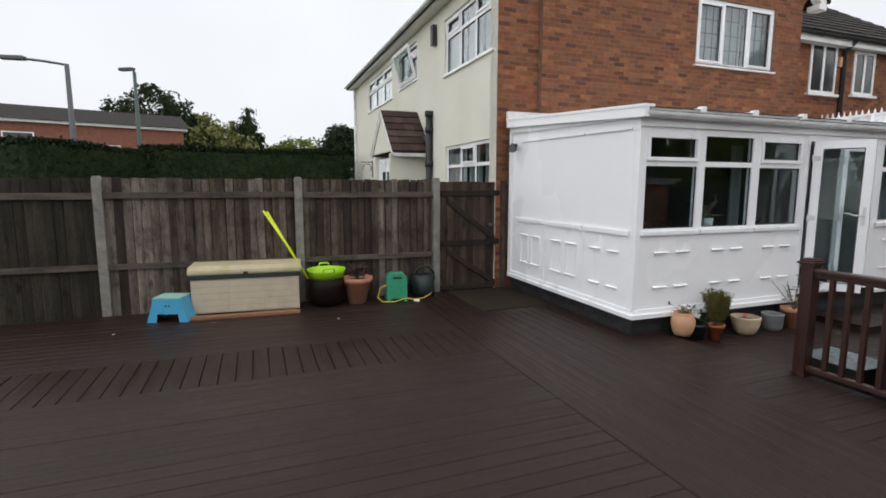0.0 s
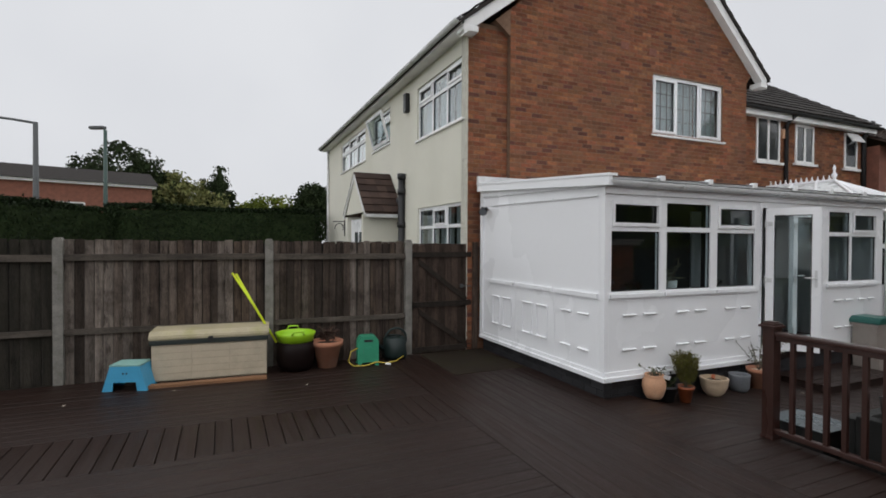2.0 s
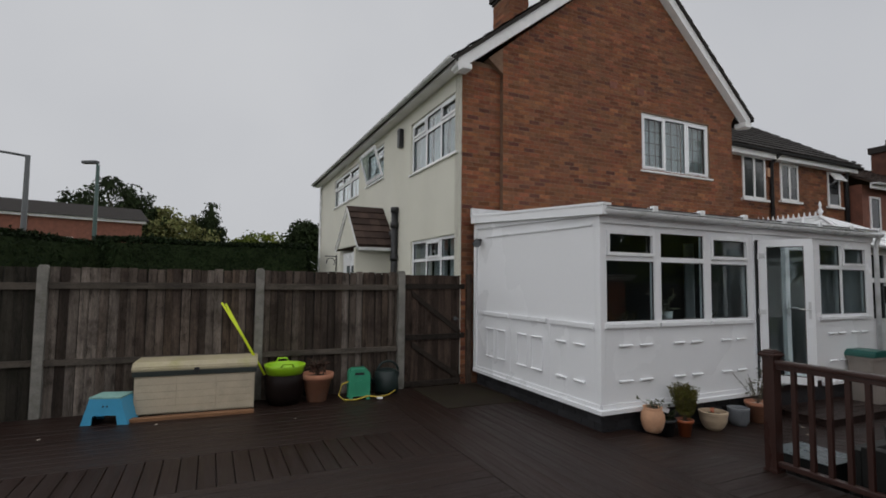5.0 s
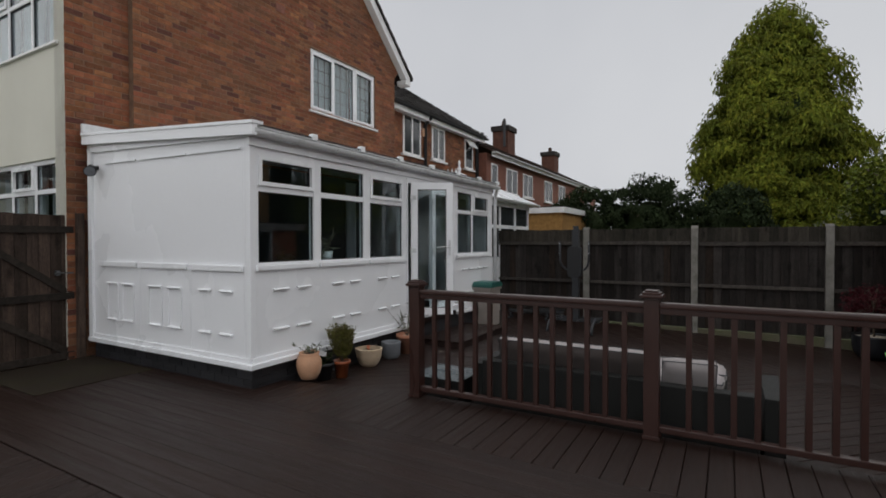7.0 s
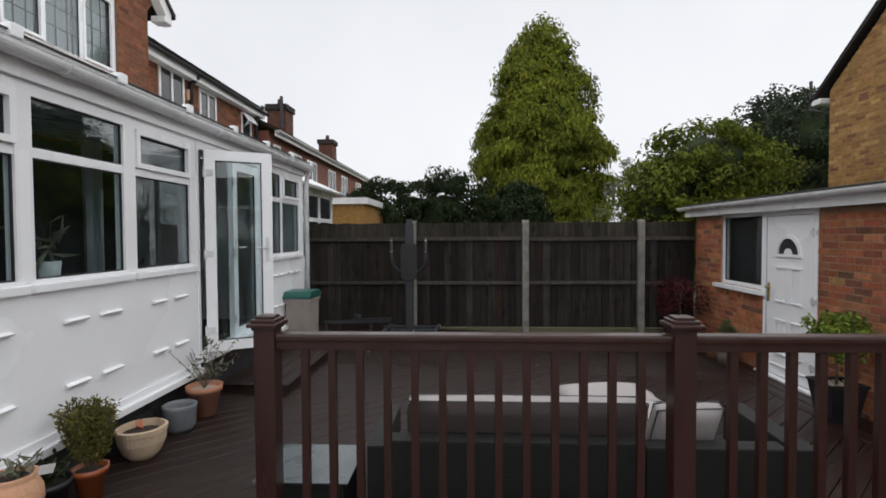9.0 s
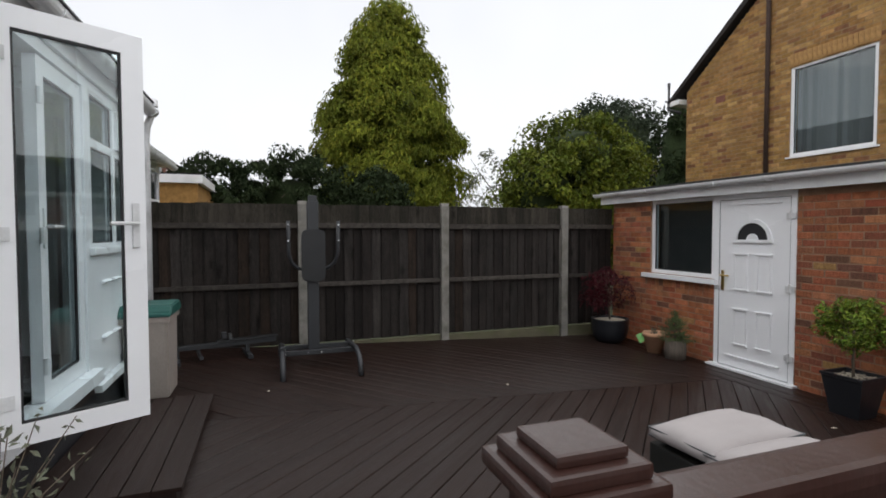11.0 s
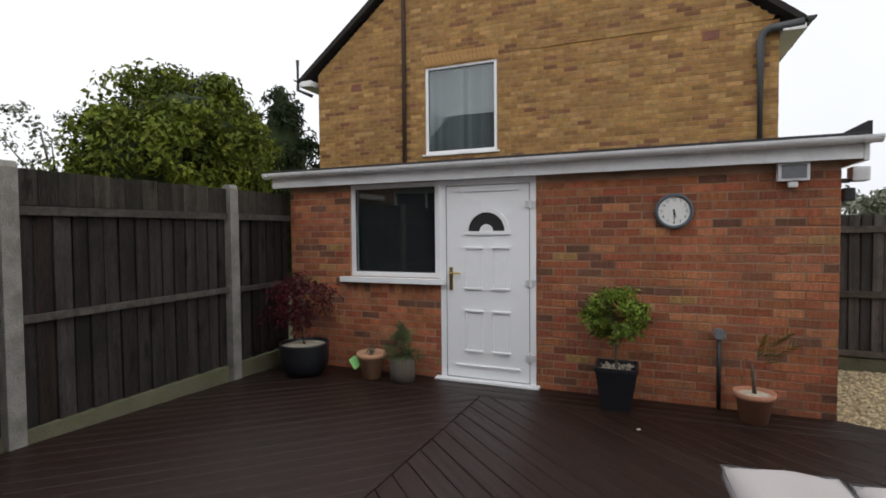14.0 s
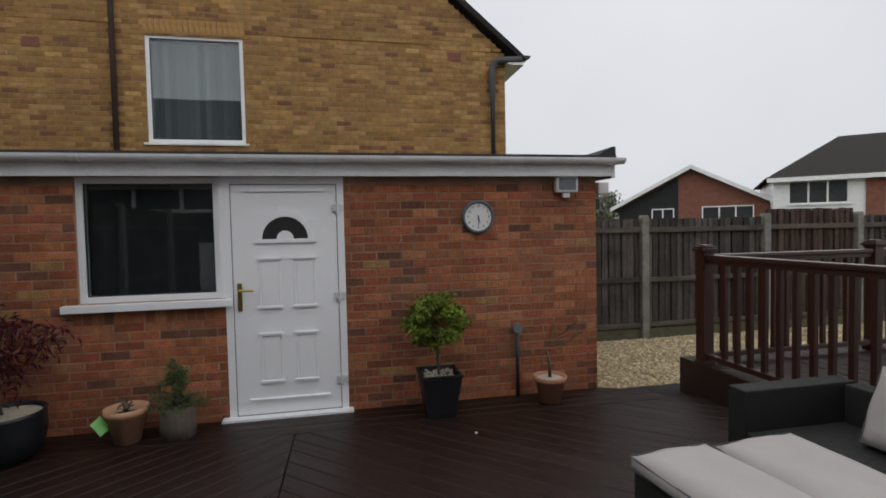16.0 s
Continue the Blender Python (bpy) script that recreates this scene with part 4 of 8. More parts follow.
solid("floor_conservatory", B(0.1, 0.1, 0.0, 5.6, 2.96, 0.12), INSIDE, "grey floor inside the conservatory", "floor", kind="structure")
# added panel over the house wall; its dark colour makes the room look dim
part("rear_lining", B(0.1, 2.90, 0.125, 5.6, 2.965, 2.80), COOLIN, side, "added panel coloured for the dim conservatory interior")
# skirting
part("skirting", B(-0.05, -0.06, CZ0 - 0.002, 2.71, -0.002, CZ0 + 0.05, 0.008), UPVC, cons)
part("skirting", B(0.0, -0.022, CZ0 + 0.05, 2.69, -0.002, CZ0 + 0.10, 0.006), UPVC, cons)
part("skirting", B(4.19, -0.06, CZ0 - 0.002, 5.72, -0.002, CZ0 + 0.05, 0.008), UPVC, cons)
part("skirting", B(-0.05, 0.0, CZ0 - 0.002, -0.002, 2.97, CZ0 + 0.05, 0.008), UPVC, side)
part("skirting", B(-0.02, 0.0, CZ0 + 0.05, -0.002, 2.97, CZ0 + 0.10, 0.006), UPVC, side)
# sill mouldings below the windows
for a, b in ((0.06, 0.90), (0.93, 1.79), (1.83, 2.66), (4.2, 5.56)):
    part("sill_moulding", B(a, -0.035, CSILL - 0.055, b, -0.002, CSILL - 0.004, 0.008), UPVC, cons)
# corner post and joints
part("corner_post", B(-0.012, -0.012, CZ0 + 0.1, 0.062, 0.06, 2.5, 0.01), UPVC, cons)


def moulded_panel(parent, axis, u0, u1, z0, z1, sides=True):
    """A raised rectangular moulding; the top and bottom beads stand out most."""
    for z in (z0, z1):
        if axis == "y":
            bm = prism(bmesh.new(), [(-0.002, z - 0.008), (-0.026, z - 0.008), (-0.032, z + 0.002), (-0.026, z + 0.008), (-0.002, z + 0.014)], "x", u0, u1)
        else:
            bm = prism(bmesh.new(), [(-0.002, z - 0.008), (-0.026, z - 0.008), (-0.032, z + 0.002), (-0.026, z + 0.008), (-0.002, z + 0.014)], "y", u0, u1)
        part("panel_bead", bm, UPVC, parent)
    for u in (u0, u1) if sides else ():
        d = 0.014
        if axis == "y":
            bm = B(u - 0.01, -d, z0, u + 0.01, -0.002, z1)
        else:
            bm = B(-d, u - 0.01, z0, -0.002, u + 0.01, z1)
        part("panel_bead", bm, UPVC, parent)


for u0, u1 in ((0.27, 0.47), (0.59, 0.79), (1.15, 1.34), (1.46, 1.65), (2.02, 2.20), (2.32, 2.50), (4.42, 4.60), (4.68, 4.86), (5.03, 5.20), (5.28, 5.45)):
    moulded_panel(cons, "y", u0, u1, 0.615, 1.02, False)
for i, (u0, u1) in enumerate(((2.36, 2.58), (2.02, 2.25), (1.46, 1.70), (1.10, 1.34), (0.60, 0.79), (0.26, 0.45))):
    moulded_panel(side, "x", u0, u1, 0.575, 1.01, i < 4)
for a, b in ((1.94, 2.72), (0.99, 1.86), (0.10, 0.92)):
    part("dado_rail", B(-0.03, a, 1.215, -0.002, b, 1.275, 0.008), UPVC, side)
for u in (1.90, 0.955):
    part("joint_strip", B(-0.006, u - 0.016, CZ0 + 0.1, -0.002, u + 0.016, 1.21), UPVC, side)
for a, b in ((1.94, 2.62), (0.99, 1.86), (0.12, 0.92)):
    part("cladding_lip", prism(bmesh.new(), [(a, 2.415 + a * 0.018), (b, 2.415 + b * 0.018), (b, 2.435 + b * 0.018), (a, 2.435 + a * 0.018)], "x", -0.022, -0.002), UPVC, side)
part("side_trim", B(-0.03, 2.90, CZ0 + 0.05, -0.002, 2.985, 2.72), UPVC, side)
# upper fascia of the side wall
part("side_fascia", prism(bmesh.new(), [(-0.03, 2.52), (2.98, 2.63), (2.98, 2.84), (-0.03, 2.60)], "x", -0.03, -0.002), UPVC, side)
# black brick plinth
plinth = solid("plinth", B(0.03, 0.03, -0.42, 5.68, 2.96, CZ0 - 0.004), MORTAR, "black painted brick plinth under the conservatory", "plinth", kind="structure")
plinth.data.materials[0] = PLINTH
for row, z in enumerate((-0.20, -0.125, -0.05, 0.025, 0.10, 0.175)):
    x = 0.03 - (0.11 if row % 2 else 0)
    while x < 2.95:
        a, b = max(x, 0.03), min(x + 0.215, 2.98)
        if b - a > 0.05:
            part("brick", B(a, 0.022, z, b, 0.032, z + 0.065, 0.002), PLINTH, plinth)
        x += 0.225
for row, z in enumerate((0.01, 0.085, 0.16)):
    y = 0.03 - (0.11 if row % 2 else 0)
    while y < 2.9:
        a, b = max(y, 0.03), min(y + 0.215, 2.95)
        if b - a > 0.05:
            part("brick", B(0.022, a, z, 0.032, b, z + 0.065, 0.002), PLINTH, plinth)
        y += 0.225

make_window("window_1", pose(0.075, 0.012, CSILL), 0.80, CTOP - CSILL, [1], "white framed conservatory window with a top vent and dark glass", [0.76], (0,), 0.0, 0.022, kind="structure")
make_window("window_2", pose(0.945, 0.012, CSILL), 0.81, CTOP - CSILL, [1], "white framed conservatory window with dark glass", [0.76], (), 0.0, 0.022)
make_window("window_3", pose(1.84, 0.012, CSILL), 0.78, CTOP - CSILL, [1], "white framed conservatory window with a top vent and dark glass", [0.76], (0,), 0.0, 0.022)
make_window("window_4", pose(4.24, 0.012, CSILL), 1.30, CTOP - CSILL, [1, 1.2], "white framed conservatory window in two lights with dark glass", [0.74, 0.74], (1,), 0.0, 0.03)


def door_leaf(name, m, w, h, label, handle_right=True):
    t = thing(name, m, label, "door")
    bm = bmesh.new()
    s = 0.095
    ring_frame(bm, 0, 0, w, h, s, -0.03, 0.03)
    part("door_frame", bm, UPVC, t)
    ob = part("pane", B(s - 0.005, -0.004, s - 0.005, w - s + 0.005, 0.004, h - s + 0.005), GLASS, t)
    ob.visible_shadow = False
    bm = bmesh.new()
    ring_frame(bm, s, s, w - s, h - s, 0.01, -0.022, -0.006)
    part("gasket", bm, BLACK, t)
    hx = w - s / 2 if handle_right else s / 2
    bm = bmesh.new()
    box(bm, hx - 0.016, -0.042, 0.85, hx + 0.016, -0.031, 1.07, 0.004)
    tube(bm, [(hx, -0.04, 0.97), (hx, -0.075, 0.97), (hx + (-0.12 if handle_right else 0.12), -0.08, 0.97)], 0.009, 8)
    part("handle", bm, UPVCD, t, "white lever handle")
    for z in (0.2, 0.92, 1.68):
        bm = bmesh.new()
        tube(bm, [(0.0, -0.04, z - 0.045), (0.0, -0.04, z + 0.045)], 0.014, 8)
        box(bm, 0.0, -0.04, z - 0.03, 0.075, -0.031, z + 0.03, 0.003)
        part("hinge", bm, UPVCD, t, "white hinge")
    return t


bm = bmesh.new()
box(bm, 2.70, -0.01, 0.44, 2.76, 0.085, 2.43, 0.004)
box(bm, 4.10, -0.01, 0.44, 4.17, 0.085, 2.43, 0.004)
box(bm, 2.76, -0.01, 2.36, 4.10, 0.085, 2.43, 0.004)
box(bm, 2.70, -0.075, 0.365, 4.20, 0.10, 0.445, 0.006)
dframe = solid("door_1", bm, UPVC, "white plastic door frame with a raised threshold", "door frame", kind="structure")
# black strip painted where the hinge jamb only has a shadow gap
part("gasket", B(2.735, -0.016, 0.47, 2.757, -0.011, 2.35), BLACK, dframe, "black strip for the shadow gap at the hinge jamb")
part("kick_board", B(2.72, -0.014, 0.27, 4.18, -0.003, 0.362), DECKX, cons, "dark board below the threshold")
door_leaf("door_leaf", pose(2.745, -0.055, 0.46, 0, 0, -60), 0.60, 1.89, "white glazed conservatory door standing open outward")
door_leaf("door_leaf", pose(3.44, 0.035, 0.45), 0.655, 1.90, "white glazed conservatory door, closed", False)

# roof of the conservatory
croof = thing("roof_conservatory", pose(0, 0, 0), "shallow white conservatory roof of opal sheets and bars", "roof", kind="structure")
part("roof_sheet", prism(bmesh.new(), [(-0.13, 2.60), (2.98, 2.855), (2.98, 2.875), (-0.13, 2.62)], "x", 0.0, 5.72), POLYROOF, croof)
for x in (0.72, 1.53, 2.36, 3.2, 4.03, 4.86, 5.66):
    bar = part("glazing_bar", prism(bmesh.new(), [(-0.14, 2.612), (2.98, 2.872), (2.98, 2.905), (-0.14, 2.645)], "x", x - 0.03, x + 0.03), UPVC, croof)
    part("end_cap", B(x - 0.036, -0.165, 2.595, x + 0.036, -0.10, 2.665, 0.008), UPVC, bar)
part("verge_board", prism(bmesh.new(), [(-0.15, 2.52), (2.99, 2.725), (2.99, 2.84), (-0.15, 2.63)], "x", -0.09, -0.032), UPVC, croof)
part("verge_cap", prism(bmesh.new(), [(-0.16, 2.625), (2.99, 2.835), (2.99, 2.87), (-0.16, 2.655)], "x", -0.10, 0.03), UPVC, croof)
part("wall_flashing", B(-0.1, 2.93, 2.87, 5.72, 2.985, 2.98), UPVCD, croof)
part("eaves_beam", B(-0.03, -0.03, 2.44, 5.72, -0.002, 2.60, 0.006), UPVC, croof)
part("roof_edge", B(0.0, -0.145, 2.622, 5.72, -0.128, 2.632), BLACK, croof)


def gutter(name, p0, p1, r, material, label, parent=None):
    """A half-round gutter from p0 to p1 with union brackets."""
    d = Vector(p1) - Vector(p0)
    q = d.to_track_quat("X", "Z")
    bm = bmesh.new()
    prof = [(r * math.cos(a), r * math.sin(a)) for a in [math.pi + math.pi * k / 10 for k in range(11)]]
    prof += [(r * 0.88 * math.cos(a), r * 0.88 * math.sin(a)) for a in [2 * math.pi - math.pi * k / 10 for k in range(11)]]
    prism(bm, prof, "x", 0, d.length)
    ob = solid(name, bm, material, label, "gutter") if parent is None else part(name, bm, material, parent)
    ob.matrix_basis = Matrix.Translation(p0) @ q.to_matrix().to_4x4()
    n = max(2, int(d.length / 1.1))
    for i in range(n + 1):
        pr = [(r * 1.12 * math.cos(a), r * 1.12 * math.sin(a)) for a in [math.pi + math.pi * k / 8 for k in range(9)]]
        bm = prism(bmesh.new(), pr, "x", d.length * i / n * 0.98, d.length * i / n * 0.98 + 0.05)
        part("gutter_union", bm, material, ob) if parent is None else None
    return ob


gutter("gutter", (-0.06, -0.095, 2.585), (5.78, -0.095, 2.575), 0.062, GUTTERW, "white half-round gutter along the conservatory")
bm = bmesh.new()
tube(bm, [(5.76, -0.09, 2.53), (5.76, -0.05, 2.42), (5.76, -0.04, 2.3), (5.76, -0.04, ZL(0))], 0.034, 10)
solid("downpipe", bm, UPVCD, "white plastic downpipe at the conservatory corner", "pipe", smooth=True)
# wall lamp on the side wall
lampw = thing("wall_lamp", pose(-0.03, 2.74, 2.40), "small black outdoor wall lamp on the white cladding", "lamp")
bm = bmesh.new()
tube(bm, [(0.03, 0.06, 0.03), (-0.05, 0.04, 0.02)], 0.03, 10)
part("arm", bm, BLACK, lampw, smooth=True)
bm = bmesh.new()
tube(bm, [(-0.05, 0.05, 0.03), (-0.11, -0.05, -0.02), (-0.12, -0.075, -0.035)], 0.035, 12, 0.07)
part("shade", bm, BLACK, lampw, smooth=True)
bm = bmesh.new()
tube(bm, [(-0.121, -0.077, -0.036), (-0.125, -0.084, -0.040)], 0.058, 12)
part("lens", bm, GREYPOT, lampw)
# dim inside of the conservatory
folds("curtain", pose(2.05, 0.55, 0.12), 0.16, 2.2, NET, "pale gathered curtain inside the conservatory", 4, 0.03)
folds("curtain", pose(5.05, 0.45, 0.12), 0.35, 2.2, NET, "pale gathered curtain inside the conservatory", 6, 0.03)

# ---- brick house with the gable ----
HZ0 = -0.42
GY = 3.0
house = thing("house", pose(0, 0, 0), "two-storey house with red brick gable and cream rendered side", "house")
gw = (3.87, 4.06, 5.90, 5.27)
bm = bmesh.new()
wall_cells(bm, 0.55, 6.66, HZ0, 5.45, [gw], "y", GY, GY + 0.25)
prism(bm, [(0.55, 5.45), (6.66, 5.45), (6.86, 5.66), (3.73, 8.50), (0.25, 5.68)], "y", GY, GY + 0.25)
gwall = part("wall", bm, MORTAR, house, "red brown brick gable wall")
bm = box(bmesh.new(), -0.22, GY + 0.10, HZ0, 0.55, GY + 0.35, 5.62)
swall = part("wall", bm, MORTAR, house, "darker brick return beside the gable")


def gable_spans(z):
    if z < 5.45:
        return [(0.55, 6.66)]
    a = max(0.55, 0.25 + (z - 5.68) / 0.81) if z > 5.68 else 0.55
    b = min(6.86, 6.86 - (z - 5.66) / 0.907) if z > 5.66 else 6.66 + (z - 5.45) * 0.9
    return [(a, b)] if b - a > 0.1 else []


brick_skin("bricks", brick_list(0.55, 6.66, 2.30, 8.4, [gw], gable_spans), "y", GY, -1, BRICK, gwall)
brick_skin("bricks", brick_list(-0.22, 0.545, 0.0, 5.55, []), "y", GY + 0.10, -1, BRICK, swall)
for x, z in ((3.02, 5.63), (3.75, 5.62)):
    part("air_brick", B(x, GY - 0.012, z, x + 0.2, GY - 0.002, z + 0.14, 0.003), FARBRICK, house, "dark red air brick")
make_window("window_5", pose(gw[0], GY + 0.05, gw[1]), gw[2] - gw[0], gw[3] - gw[1], [1, 1, 1], "white framed bedroom window in three lights with leaded bars and net curtains", None, (0, 2), 0.08, 0.06, (3, 4))
folds("net_curtain", pose(gw[0] + 0.05, GY + 0.17, gw[1] + 0.04), 0.62, 1.13, NET, "white net curtain gathered behind glass", 9)
folds("net_curtain", pose(gw[0] + 1.36, GY + 0.17, gw[1] + 0.04), 0.62, 1.13, NET, "white net curtain gathered behind glass", 9)
folds("net_curtain", pose(gw[0] + 0.72, GY + 0.20, gw[1] + 0.04), 0.6, 1.13, NET, "white net curtain gathered behind glass", 9)
# bargeboards and roof
for pts in ([(-0.42, 5.27), (3.73, 8.47), (3.73, 8.77), (-0.42, 5.49)], [(7.10, 5.33), (3.73, 8.47), (3.73, 8.77), (7.10, 5.55)]):
    part("bargeboard", prism(bmesh.new(), pts, "y", GY - 0.16, GY - 0.13), WHITE, house, "white painted bargeboard")
    a, b, c, d = pts
    part("soffit", prism(bmesh.new(), [a, b, (b[0], b[1] + 0.02), (a[0], a[1] + 0.02)], "y", GY - 0.13, GY + 0.0), WHITE, house)
part("barge_foot", B(-0.44, GY - 0.165, 5.33, -0.16, GY + 0.09, 5.43, 0.02), WHITE, house, "white boxed eave end")
part("barge_foot", B(6.90, GY - 0.165, 5.35, 7.12, GY + 0.10, 5.46, 0.02), WHITE, house, "white boxed eave end")


def tile_slope(name, p0, p1, p2, courses, material, parent, thick=0.03, wid=0.3):
    """Rows of tiles on a slope: p0 to p1 along the eave, p0 to p2 up the slope."""
    p0, p1, p2 = Vector(p0), Vector(p1), Vector(p2)
    e, u = p1 - p0, p2 - p0
    nrm = e.cross(u).normalized()
    if nrm.z < 0:
        nrm = -nrm
    n_t = max(1, int(e.length / wid))
    vs, fs = [], []
    for i in range(courses):
        a, b = i / courses, min(1.0, (i + 1.12) / courses)
        for j in range(n_t):
            s, t = j / n_t + 0.002, (j + 1) / n_t - 0.002
            lift = thick * random.uniform(0.8, 1.15)
            q = [p0 + e * s + u * a, p0 + e * t + u * a, p0 + e * t + u * b, p0 + e * s + u * b]
            k = len(vs)
            vs += [tuple(q[0] + nrm * lift), tuple(q[1] + nrm * lift), tuple(q[2] + nrm * 0.004), tuple(q[3] + nrm * 0.004), tuple(q[0]), tuple(q[1])]
            fs += [(k, k + 1, k + 2, k + 3), (k + 4, k + 5, k + 1, k)]
    me = bpy.data.meshes.new(name)
    me.from_pydata(vs, [], fs)
    me.materials.append(material)
    ob = new(name, me)
    ob.parent = parent
    return tagged(ob, kind="stuff")


part("roof", prism(bmesh.new(), [(-0.50, 5.42), (3.73, 8.71), (7.17, 5.48), (7.17, 5.55), (3.73, 8.80), (-0.50, 5.49)], "y", GY - 0.20, 15.6), TILE, house, "dark tiled pitched roof")
tile_slope("roof_tiles", (-0.52, GY - 0.21, 5.49), (-0.52, 15.6, 5.49), (3.73, GY - 0.21, 8.81), 14, TILE, house)
tile_slope("roof_tiles", (7.19, 15.6, 5.55), (7.19, GY - 0.21, 5.55), (3.73, 15.6, 8.81), 14, TILE, house)
# chimney
LEAD = mat("pale lead flashing", (0.30, 0.31, 0.32), rough=0.6, vary=0.2, bump=0.1)
chim = part("chimney", B(1.32, 4.0, 6.4, 1.78, 4.66, 7.72, 0.01), MORTAR, house, "red brick chimney with stepped dark head")
rows = brick_list(1.32, 1.78, 6.4, 7.68, [])
brick_skin("bricks", rows, "y", 4.0, -1, BRICK, chim)
brick_skin("bricks", brick_list(4.0, 4.66, 6.4, 7.68, []), "x", 1.32, -1, BRICK, chim)
bm = bmesh.new()
box(bm, 1.29, 3.97, 7.72, 1.81, 4.69, 7.79, 0.008)
box(bm, 1.25, 3.93, 7.79, 1.85, 4.73, 7.94, 0.008)
box(bm, 1.28, 3.96, 7.94, 1.82, 4.70, 8.02, 0.008)
prism(bm, [(1.29, 8.02), (1.81, 8.02), (1.68, 8.12), (1.42, 8.12)], "y", 3.98, 4.68)
part("chimney_head", bm, TILE, house, "dark corbelled chimney head")
bm = bmesh.new()
tube(bm, [(1.55, 4.3, 8.10), (1.55, 4.3, 8.24)], 0.10, 12, 0.085)
part("chimney_pot", bm, TILEBR, house)
for k in range(7):
    x = 1.33 + k * 0.075
    z = 5.52 + (x + 0.52) * 0.781
    part("chimney_flashing", prism(bmesh.new(), [(x, z - 0.06), (x + 0.075, z), (x + 0.075, z + 0.10), (x + 0.03, z + 0.12), (x, z + 0.06)], "y", 3.972, 3.99), LEAD, house, "stepped lead flashing")

# cream rendered side
CX = -0.22
ch = [(3.26, 1.15, 5.46, 2.58), (3.28, 4.02, 5.52, 5.12), (7.42, 4.33, 8.95, 5.22), (9.76, 4.25, 13.0, 5.22), (7.05, 0.0, 7.95, 2.15)]
bm = bmesh.new()
wall_cells(bm, GY + 0.352, 15.3, HZ0, 5.55, ch, "x", CX, CX + 0.25)
part("wall", bm, CREAM, house, "cream painted render wall")
part("wall", B(CX, GY + 0.098, HZ0, CX + 0.003, GY + 0.352, 5.55), CREAM, house)
part("wall", B(CX + 0.25, 15.05, HZ0, 7.0, 15.3, 5.6), FARBRICK, house)
part("wall", B(6.75, GY + 0.26, HZ0, 7.0, 15.05, 5.6), FARBRICK, house)
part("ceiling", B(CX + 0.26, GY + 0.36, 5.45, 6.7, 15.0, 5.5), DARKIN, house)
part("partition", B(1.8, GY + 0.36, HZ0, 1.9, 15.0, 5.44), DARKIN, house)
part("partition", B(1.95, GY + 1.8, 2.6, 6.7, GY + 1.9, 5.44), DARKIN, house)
part("fascia", B(-0.47, GY - 0.13, 5.40, -0.44, 15.5, 5.56), WHITE, house, "white eave fascia board")
part("soffit", B(-0.44, GY + 0.11, 5.41, CX - 0.002, 15.5, 5.43), WHITE, house)
gutter("gutter", (-0.53, 15.6, 5.53), (-0.53, GY - 0.18, 5.50), 0.06, UPVCD, "white half-round gutter along the house eave")


def side_window(name, h, cols, tr, vents, label):
    m = Matrix.Translation((CX + 0.05, h[2], h[1])) @ pose(0, 0, 0, 0, 0, -90)
    return make_window(name, m, h[2] - h[0], h[3] - h[1], cols, label, tr, vents, 0.07, 0.06)


side_window("window_6", ch[0], [1, 1, 1], [1.02, 1.02, 1.02], (1,), "white framed ground floor window in three lights with net curtains")
side_window("window_7", ch[1], [1, 1, 1], [0.74, 0.74, 0.74], (0, 2), "white framed upper window in three lights with net curtains")
side_window("window_8", ch[2], [1], None, (), "white framed upper window with its sash tilted open")
side_window("window_9", ch[3], [1, 1, 1], [0.6, 0.6, 0.6], (0, 1, 2), "white framed upper window in three lights, one vent open")
for h in (ch[0], ch[1], ch[3]):
    w3 = (h[2] - h[0]) / 3
    for k in range(3):
        folds("net_curtain", Matrix.Translation((CX + 0.20, h[2] - 0.08 - k * w3, h[1] + 0.03)) @ pose(0, 0, 0, 0, 0, -90), w3 - 0.12, h[3] - h[1] - 0.08, NET, "white net curtain gathered behind glass", 9)
tilt = thing("opening_sash", Matrix.Translation((CX + 0.02, 8.88, 4.40)) @ pose(0, 0, 0, 0, 0, -90) @ pose(0, 0, 0, 16, 0, 0), "white window sash tilted open at the top", "window")
bm = bmesh.new()
ring_frame(bm, 0, 0, 1.39, 0.78, 0.07, -0.05, -0.005)
part("sash_frame", bm, UPVC, tilt)
ob = part("pane", B(0.065, -0.03, 0.065, 1.325, -0.024, 0.715), GLASS, tilt)
ob.visible_shadow = False
# porch
porch = thing("porch", pose(0, 0, 0), "gabled cream porch with brown tiled roof over a white front door", "porch")
px = -1.10
part("gable", prism(bmesh.new(), [(6.62, 2.55), (8.38, 2.55), (7.42, 3.42)], "x", px, px + 0.06), CREAM, porch)
part("gable_edge", prism(bmesh.new(), [(6.45, 2.46), (7.42, 3.42), (7.42, 3.52), (6.38, 2.50)], "x", px - 0.03, px + 0.0), WHITE, porch)
part("gable_edge", prism(bmesh.new(), [(8.52, 2.46), (7.42, 3.42), (7.42, 3.52), (8.60, 2.50)], "x", px - 0.03, px + 0.0), WHITE, porch)
part("roof", prism(bmesh.new(), [(6.40, 2.50), (7.42, 3.46), (8.58, 2.50), (8.58, 2.54), (7.42, 3.53), (6.40, 2.54)], "x", px - 0.02, CX - 0.002), TILEBR, porch, "brown plain tiles")
tile_slope("roof_tiles", (px - 0.03, 6.38, 2.54), (CX - 0.004, 6.38, 2.54), (px - 0.03, 7.42, 3.55), 6, TILEBR, porch, 0.03, 0.2)
